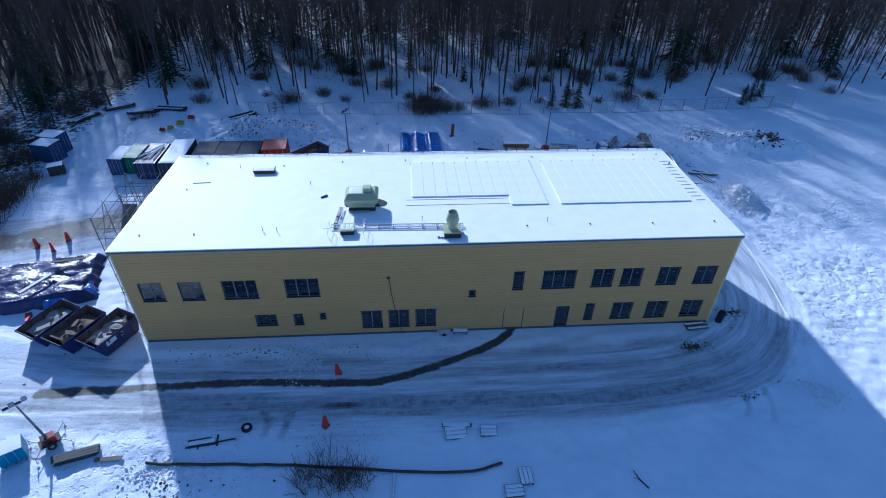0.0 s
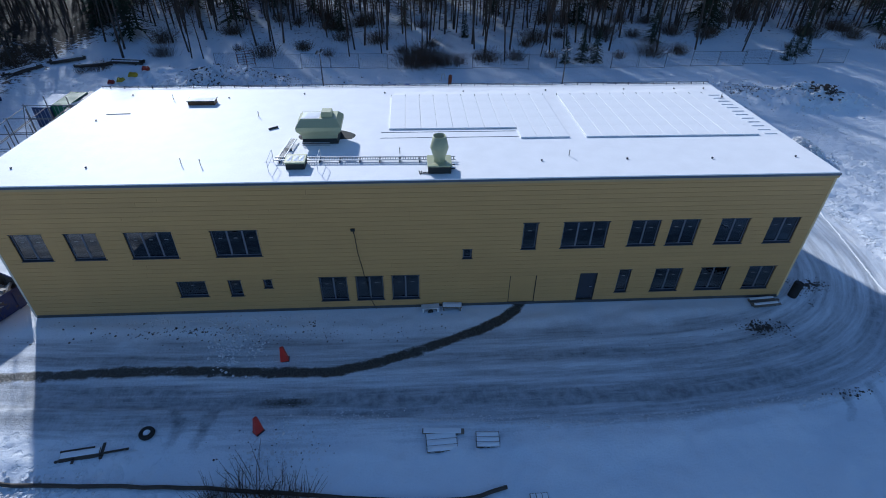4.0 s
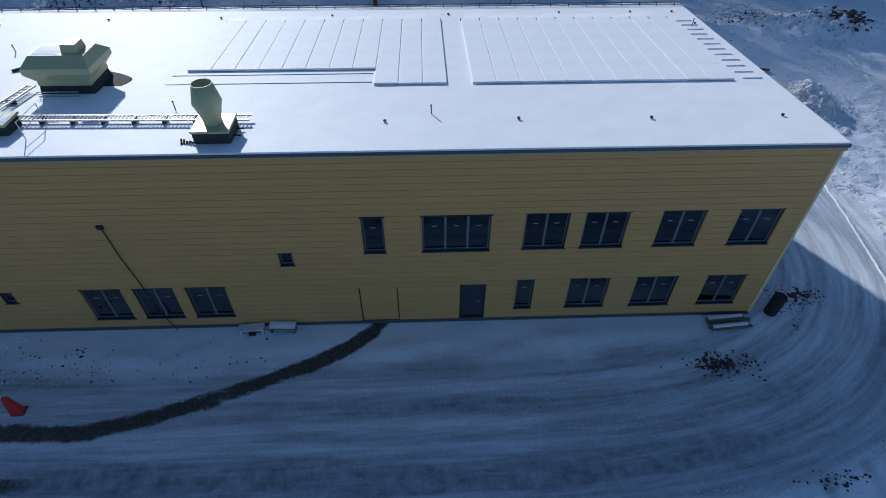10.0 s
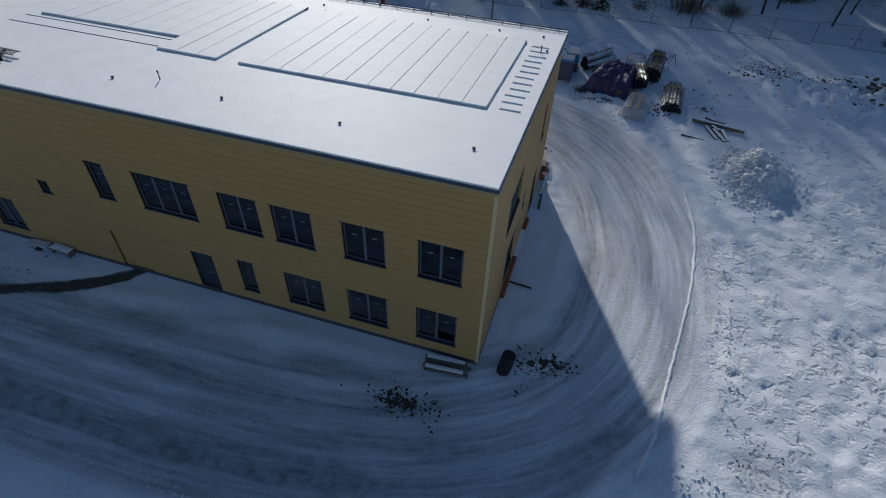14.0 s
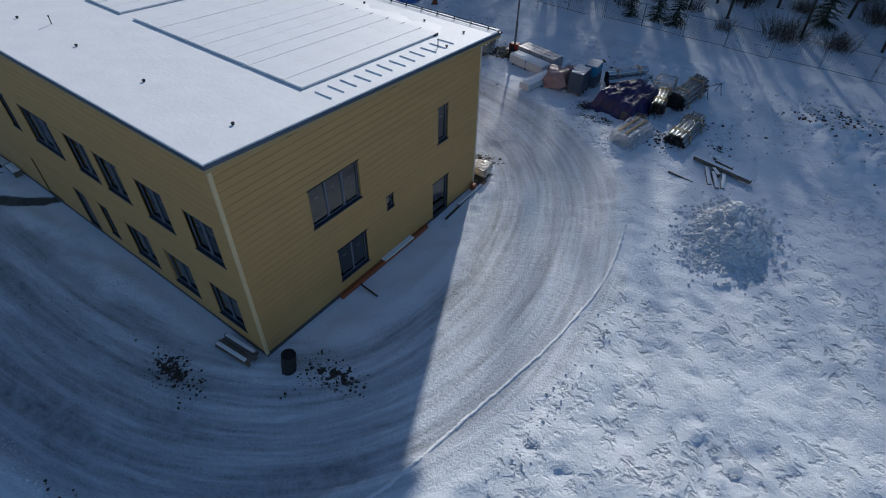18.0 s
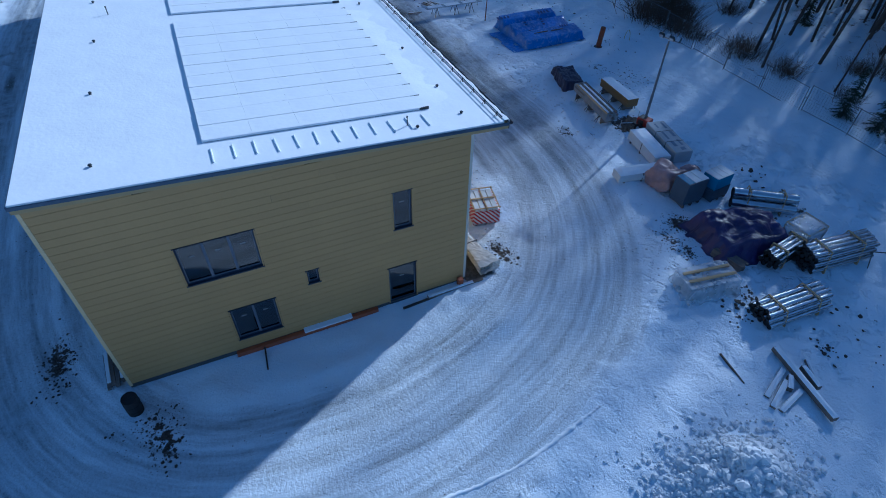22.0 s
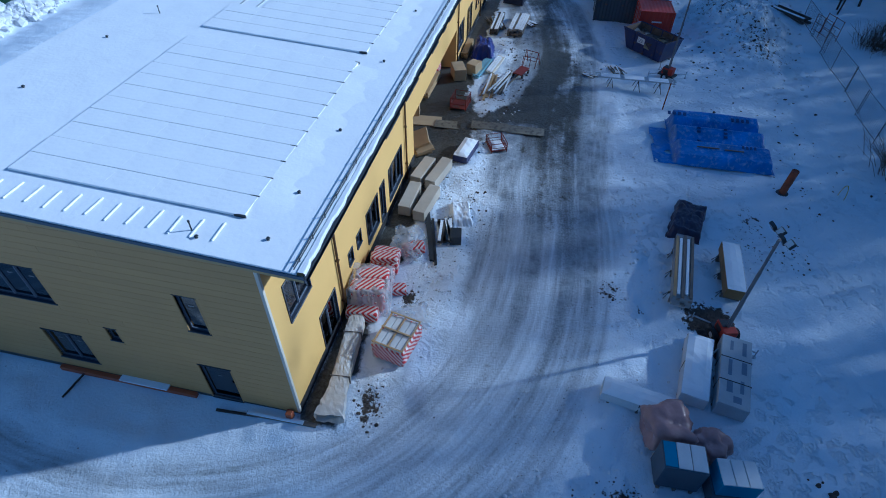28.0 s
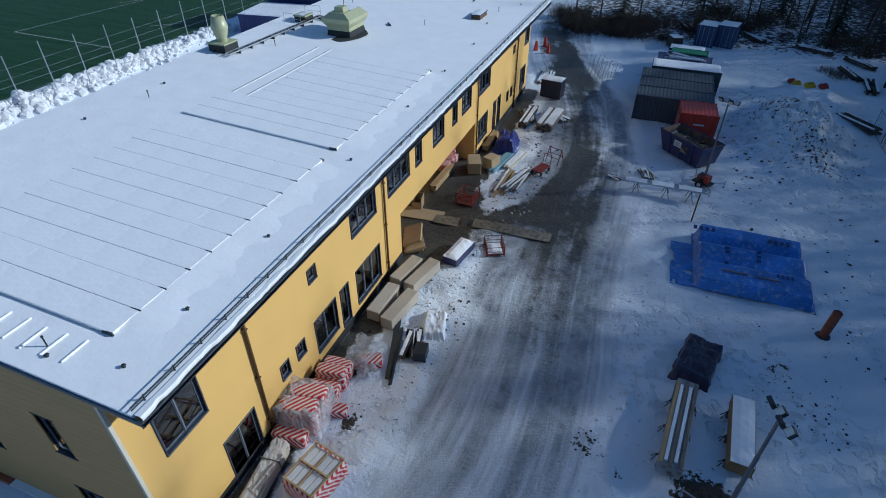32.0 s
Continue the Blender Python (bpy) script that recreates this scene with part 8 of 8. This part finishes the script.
for z in (.5, 2.5, 4.5):
    bm = BM(); vs = box(bm, -3.75, 8.1, 0, -2.55, 10.3, .06)
    for v in vs:
        v.co.z += z + (v.co.y - 8.1) / 2.2 * 2.0
    part("stair_flight", bm, OLD_WOOD, sc)
for x, y, rz in ((-52.5, 19.5, 20), (-50.5, 21.0, 60)):
    t = thing("scaffolding_unit", on_ground(x, y, rz), "scaffold frames stacked upright in the snow", "scaffold frame", "scaffold frames")
    for k in range(4):
        bm = BM()
        for s in (-.6, .6):
            tube(bm, (s, k * .4, -.03), (s * .95 + .15 * k, k * .4 + .1, 1.9), .024, n=6)
        tube(bm, (-.6, k * .4, .5), (.6, k * .4, .5), .02, n=6); tube(bm, (-.57 + .15 * k, k * .4 + .1, 1.85), (.57 + .15 * k, k * .4 + .1, 1.85), .02, n=6)
        part("frame", bm, GALV, t)
planks("plank_heap", on_ground(-50.2, 15.6, 5), 4.0, 6, .2, .06, 2, OLD_WOOD, "scaffold planks lying by the end wall", spread=.25, snow=.05)
# wood's edge at the back left: hoses and timber
for k, (x, y, r, mat_, lab) in enumerate(((-55.5, 39.8, .5, YELLOW, "yellow hose coil lying in snow"), (-56.6, 38.9, .42, YELLOW, "yellow hose coil half in snow"), (-54.2, 40.6, .42, RED, "red hose coil lying in snow"), (-57.6, 38.6, .35, RED, "small red hose coil in snow"))):
    t = thing("hose_coil", on_ground(x, y), lab, "hose", "hose coils")
    for j in range(3):
        bm, rr, rings = BM(), r * (1 - .12 * j), []
        for q in range(18):
            a = 2 * math.pi * q / 18
            rings.append([bm.verts.new(((rr + .06 * math.cos(w)) * math.cos(a), (rr + .06 * math.cos(w)) * math.sin(a), .1 + .1 * j + .06 * math.sin(3 * a) + .06 * math.sin(w))) for w in np.linspace(0, 2 * math.pi, 6, endpoint=False)])
        for q in range(18):
            for w in range(6):
                bm.faces.new((rings[q][w], rings[(q + 1) % 18][w], rings[(q + 1) % 18][(w + 1) % 6], rings[q][(w + 1) % 6]))
        part("turn", bm, mat_, t)
for x, y, rz in ((-62, 44.5, 15), (-66, 46, 25), (-58.5, 45.5, -10), (-48, 42.6, 30), (-69, 42, 60), (-72, 36, 30), (-73.5, 28.5, 12)):
    planks("timber_heap", on_ground(x, y, rz), 4.0, 4, .22, .16, 2, DARK_WOOD, "dark timbers and branches half buried in snow", "timber", spread=.6, snow=.06)
steel_frame = thing("steel_rack", on_ground(-43.5, 44.2, 20), "grey steel rack at the wood's edge", "rack")
bm = BM()
for x in (-1, 0, 1):
    for y in (-.5, .5):
        tube(bm, (x, y, -.1), (x, y, 1.7), .03, n=6)
for z in (.4, 1.0, 1.65):
    for y in (-.5, .5):
        tube(bm, (-1, y, z), (1, y, z), .025, n=6)
part("frame", bm, RUST, steel_frame)

# ---- site fence at the wood's edge ----
fence = thing("site_fence", pose(0, 0, 0), "wire mesh site fence panel at the wood's edge", "fence", "fence panels")
for x in (0, 3.4):
    bm = BM(); tube(bm, (x, 0, -.1), (x, 0, 1.9), .024, n=6); part("post", bm, DARK_GALV, fence)
for z in (.1, 1.85):
    bm = BM(); tube(bm, (0, 0, z), (3.4, 0, z), .02, n=5); part("rail", bm, DARK_GALV, fence)
bm = BM()
for k in range(17):
    tube(bm, (.2 * k, 0, .1), (.2 * k, 0, 1.85), .006, n=3, caps=False)
for k in range(9):
    tube(bm, (0, 0, .1 + .2 * k), (3.4, 0, .1 + .2 * k), .004, n=3, caps=False)
part("mesh", bm, DARK_GALV, fence)
fx = [(-47 + 3.5 * k) for k in range(23)]
for k, x in enumerate(fx):
    y = 42.5 + .0008 * (x + 12) ** 2 + .12 * math.sin(x * .7)
    m_ = on_ground(x, y, 2.5 * math.sin(x), 0)
    if k == 0:
        fence.matrix_world = m_
    else:
        copy_thing(fence, m_)

# ---- playing field beyond the front ----
t = thing("ball_fence_post", pose(-25.2, -25.4, G(-25.2, -25.4) - .2), "tall thin grey post of the field fence", "fence post", "field fence posts")
bm = BM(); tube(bm, (0, 0, 0), (0, 0, 5.0), .045, n=8); part("post", bm, GALV, t)
for k in range(1, 13):
    copy_thing(t, pose(-25.2 - 3.45 * k, -25.4, G(-25.2 - 3.45 * k, -25.4) - .2))
for k in range(1, 5):
    copy_thing(t, pose(-25.2 + 3.45 * k, -25.4, G(-25.2 + 3.45 * k, -25.4) - .2))
wires = thing("fence_wire", pose(0, 0, 0), "thin wires strung along the field fence", "fence wire")
for z in (1.0, 2.4, 3.8, 4.6):
    bm = BM(); tube(bm, (-66, -25.4, -.9 + z), (-12, -25.4, -.9 + z), .008, n=4); part("wire", bm, GALV, wires)
marks = thing("field_marking", pose(0, 0, -.9), "white painted lines on green artificial turf", "field marking", kind="structure")
def stripe(x0, y0, x1, y1, w=.10):
    a, b = Vector((x0, y0, 0)), Vector((x1, y1, 0))
    n = Vector((-(b - a).y, (b - a).x, 0)).normalized() * w / 2
    bm = BM(); bm.faces.new([bm.verts.new(v) for v in (a - n, b - n, b + n, a + n)])
    for v in bm.verts:
        v.co.z = .015 + .34
    part("line", bm, WHITE_PAINT, marks)
stripe(-44, -52, -43.4, -35.2); stripe(-44, -52, -75, -49.5); stripe(-20, -34.2, -80, -33.2); stripe(-52.5, -38.3, -56, -35.0)
for k in range(14):
    a, b = math.pi * (.3 + k * .05), math.pi * (.35 + k * .05)
    stripe(-66 + 9 * math.cos(a), -60 + 9 * math.sin(a), -66 + 9 * math.cos(b), -60 + 9 * math.sin(b))
cab = thing("site_office", pose(-56.5, -20.0, -.6, 0, 0, 8), "deep blue site office cabins under snow", "cabin")
bm = BM(); corrugated(bm, (3.2, -4, 0), (3.2, 4, 0), 0, 2.7, (1, 0, 0)); corrugated(bm, (-3.2, 4, 0), (-3.2, -4, 0), 0, 2.7, (-1, 0, 0)); corrugated(bm, (3.2, 4, 0), (-3.2, 4, 0), 0, 2.7, (0, 1, 0)); corrugated(bm, (-3.2, -4, 0), (3.2, -4, 0), 0, 2.7, (0, -1, 0)); part("wall", bm, CABIN_BLUE, cab)
bm = BM(); box(bm, -3.3, -4.1, 2.7, 3.3, 4.1, 2.85); part("roof", bm, CABIN_BLUE, cab); snow_cap(cab, -3.25, -4.05, 3.25, 4.05, 2.85, .1)
bm = BM(); box(bm, 3.19, -.2, .1, 3.25, .7, 2.1); part("door", bm, BOX_DARK, cab)
cab2 = thing("site_office", pose(-64.5, -19.0, -.6, 0, 0, 8), "two-storey deep blue site office cabins", "cabin")
bm = BM(); corrugated(bm, (3.2, -6, 0), (3.2, 6, 0), 0, 5.6, (1, 0, 0)); corrugated(bm, (3.2, 6, 0), (-3.2, 6, 0), 0, 5.6, (0, 1, 0)); corrugated(bm, (-3.2, -6, 0), (3.2, -6, 0), 0, 5.6, (0, -1, 0)); corrugated(bm, (-3.2, 6, 0), (-3.2, -6, 0), 0, 5.6, (-1, 0, 0)); part("wall", bm, CABIN_BLUE, cab2)
bm = BM(); box(bm, -3.3, -6.1, 5.6, 3.3, 6.1, 5.75); part("roof", bm, CABIN_BLUE, cab2); snow_cap(cab2, -3.25, -6.05, 3.25, 6.05, 5.75, .1)

# ---- clods, stones and lumps of snow ----
def lump_mesh(seed, flat):
    bm = BM(); bmesh.ops.create_icosphere(bm, subdivisions=1, radius=1)
    for v in bm.verts:
        v.co *= 1 + .6 * noise.noise(v.co * 1.7 + Vector((seed * 5.1, 0, 0)))
        v.co.z *= flat
    co = [v.co.copy() for v in bm.verts]; bm.verts.index_update()
    fa = [tuple(v.index for v in f.verts) for f in bm.faces]
    bm.free()
    return co, fa


def scatter(name, spots, mat, label, seed, flat=.7):
    """spots: x, y, spread x, spread y, count, smallest, largest."""
    rnd = random.Random(seed)
    shapes = [lump_mesh(seed + k, flat) for k in range(5)]
    verts, faces = [], []
    for x, y, rx, ry, n, a, b in spots:
        px = [(x + rnd.gauss(0, rx * .5), y + rnd.gauss(0, ry * .5)) for _ in range(n)]
        zs = ground_parts(np.array([p[0] for p in px]), np.array([p[1] for p in px]))[0]
        for (qx, qy), qz in zip(px, zs):
            if -46.6 < qx < .3 and -.3 < qy < 14.6:
                continue
            s = a + (b - a) * rnd.random() ** 2.2
            m_ = pose(qx, qy, float(qz) + s * .15, rnd.uniform(-25, 25), rnd.uniform(-25, 25), rnd.uniform(0, 360)) @ Matrix.Diagonal((s, s * rnd.uniform(.6, 1.1), s, 1))
            co, fa = shapes[rnd.randrange(5)]
            k = len(verts)
            verts += [m_ @ c for c in co]
            faces += [tuple(i + k for i in f) for f in fa]
    me = bpy.data.meshes.new(name); me.from_pydata(verts, [], faces); me.materials.append(mat)
    t = thing(name, pose(0, 0, 0), label, "lumps", kind="stuff")
    part("lumps", me, None, t)


scatter("soil_clods", [(-2.2, -2.7, 1.5, 0.7, 260, 0.015, 0.075), (-2.6, -2.5, .7, .35, 120, .015, .07), (22.4, 31.3, 2.6, 1.4, 160, 0.05, 0.30), (19, 31.8, 4, 2, 90, 0.03, 0.15), (14, 33.2, 3, 1.6, 110, 0.025, 0.13), (16.5, 35.4, 3, 1.4, 110, 0.025, 0.14), (2.2, 0.6, 1.2, 1.1, 120, 0.015, 0.07), (3.4, 1.1, 0.8, 0.5, 60, 0.02, 0.085), (2.3, 25.2, 0.7, 0.7, 90, 0.012, 0.06), (0.9, 26.4, 0.9, .8, 110, 0.012, 0.07), (-7.6, 30, 1.6, 0.8, 60, 0.025, 0.124), (-13.5, 33.2, 2.6, 1.6, 70, 0.012, 0.07), (-42, 37, 12, 6, 150, 0.025, 0.15), (-36, 35, 5, 4, 60, 0.031, 0.155), (6.8, 24.8, 0.9, 0.6, 36, 0.025, 0.136), (-0.6, 17, 1, 0.6, 45, 0.019, 0.099), (-9, 26, 0.8, 0.6, 36, 0.019, 0.087), (-37, -1.6, 10, 0.9, 165, 0.012, 0.081), (-28, -2, 8, 1.4, 75, 0.012, 0.074), (-.3, -7.75, 1.6, .3, 90, 0.015, 0.08), (11, -1.2, 1.6, 1.4, 70, 0.01, 0.05), (3.2, -6.6, 1.6, .3, 50, .012, .06), (-24, 38, 8, 3, 45, 0.02, 0.10), (2.8, 33, 2.4, 1, 45, 0.031, 0.155), (10, 29, 3, 2, 36, 0.025, 0.124), (-33, 24.5, 2, 2, 45, 0.019, 0.093), (-60, -4, 6, 5, 90, 0.025, 0.124), (-40, -13, 5, 1.4, 90, 0.025, 0.124), (-15, 18.5, 4, 1.4, 90, 0.019, 0.099), (-26, 18.5, 6, 1.6, 180, 0.019, 0.112), (-36, 18.5, 5, 1.6, 135, 0.019, 0.112), (-30, -9.6, 3, 1.2, 60, 0.012, 0.074), (0.9, 26.7, 0.7, 0.6, 130, .012, .06), (1.6, 25.25, 0.6, 0.45, 90, .012, .06), (3.15, 25.3, 0.55, 0.5, 110, .012, .06), (6.45, 25.9, 0.9, 0.6, 90, .015, .09), (-0.4, 33.5, 1.2, .8, 16, .05, .16), (9.9, 26.6, 0.7, 0.5, 26, .04, .13), (-13.6, 35.2, 2.0, 1.2, 50, .012, .075), (-14.4, 33.6, 1.0, .8, 18, .012, .07), (-18.2, 36.6, 1.6, 1.2, 24, .015, .08), (-1.1, 16.9, 0.8, 0.5, 80, .015, .08), (-6.3, 17.0, 0.8, 0.6, 60, .015, .08), (3.0, 26.0, 4.5, 2.4, 190, .008, .03), (0.5, 23.0, 3.0, 1.6, 120, .008, .028), (-4, 24.6, 5, 1.0, 150, .008, .03), (-12, 18.6, 7, .9, 190, .008, .04), (-10, 20.0, 9, .8, 120, .008, .03), (2.4, 1.0, 1.3, .5, 110, .01, .05), (3.6, 5.0, 1.5, 3.5, 60, .008, .03), (-12, -3.6, 10, 1.6, 150, .008, .035), (-30, -2.2, 9, .8, 180, .01, .05), (5.5, 8.0, 2.2, 6, 110, .008, .03), (-24, 33, 7, 4, 60, .02, .08)], STONE, "dark soil clods and stones scattered on snow", 3, .38)
scatter("snow_lumps", [(12.7, 18.9, 1.9, 2.6, 2600, .02, .15), (12.7, 19.2, 1.4, 2.0, 170, .10, .26), (12.4, 16.4, 1.0, 1.0, 260, .03, .13), (8.6, -2.8, 1.8, .9, 110, .02, .09), (6.9, -3.0, 1.0, .6, 40, .02, .08), (12.4, 17.2, 2.4, 2.0, 420, .02, .12), (-30, -26.2, 22, 1.3, 1500, .12, .6), (-6, -26.2, 14, 1.3, 500, .12, .6), (-34, -2.6, 1.0, 1.9, 420, .015, .11), (-32.4, -2.4, .6, 1.7, 160, .015, .09), (-30, -9.8, 2.2, 1.6, 520, .012, .09), (-41.0, -11.6, 3.0, 1.2, 420, .02, .13), (-36, -.7, 7, .35, 260, .012, .07), (10.2, 6, .5, 9, 160, .02, .07), (5.4, -8.1, 1.3, 1.1, 220, .03, .15), (4.0, -7.0, 1.8, .4, 120, .03, .12), (22, 31.5, 7, 3.5, 320, 0.048, 0.24), (14, 35, 5, 4, 192, 0.036, 0.18), (-44, 37, 12, 6, 416, 0.036, 0.18), (-21, -8.45, 4, 0.3, 260, 0.012, 0.07), (-15, -8.9, 4, .25, 220, .012, .07), (-8.5, -8.55, 4, .25, 220, .012, .08), (-3, -8.0, 3, .25, 160, .012, .07), (-27, -8.0, 3, .3, 160, .012, .07), (-10, 17.5, 9, 0.9, 300, 0.015, 0.08), (-27, 19, 9, 1.2, 170, 0.015, 0.07), (-12, 27, 10, 1.4, 256, 0.018, 0.09), (2, 23.5, 3, 1.4, 96, 0.018, 0.084)], LUMP_SNOW, "broken lumps of snow pushed aside by the plough", 8, .8)


def snow_ridge(route, high, wide, seed, label):
    """A narrow, uneven ridge of snow left at a wheel track's edge."""
    rnd, bm, prev = random.Random(seed), BM(), None
    pts = rounded(route, 5)
    for (ax, ay), (bx, by) in zip(pts, pts[1:]):
        nrm = Vector((by - ay, ax - bx, 0)).normalized()
        w, hh = wide * rnd.uniform(.8, 1.2), high * rnd.uniform(.55, 1.15)
        mid, z = Vector((ax, ay, 0)) + nrm * rnd.uniform(-.03, .03), G(ax, ay)
        row = [bm.verts.new(mid + nrm * o * w + Vector((0, 0, z + dz * hh - (.05 if dz == 0 else 0)))) for o, dz in ((-1, 0), (-.4, .7), (0, 1), (.35, .75), (.8, 0))]
        if prev:
            for k in range(4):
                bm.faces.new((prev[k], row[k], row[k + 1], prev[k + 1]))
        prev = row
    solid("snow_ridge", bm, SNOW, label, "snow ridge", "snow ridges by the track", kind="structure", smooth=True)


snow_ridge([(6.6, -3.0), (7.2, -1.4), (7.4, -.4), (7.76, 1.8), (8.3, 4.8), (8.8, 7.7), (9.03, 11.3), (8.85, 13.3), (8.2, 16.2)], .055, .12, 5, "crisp narrow snow ridge at the track's edge")

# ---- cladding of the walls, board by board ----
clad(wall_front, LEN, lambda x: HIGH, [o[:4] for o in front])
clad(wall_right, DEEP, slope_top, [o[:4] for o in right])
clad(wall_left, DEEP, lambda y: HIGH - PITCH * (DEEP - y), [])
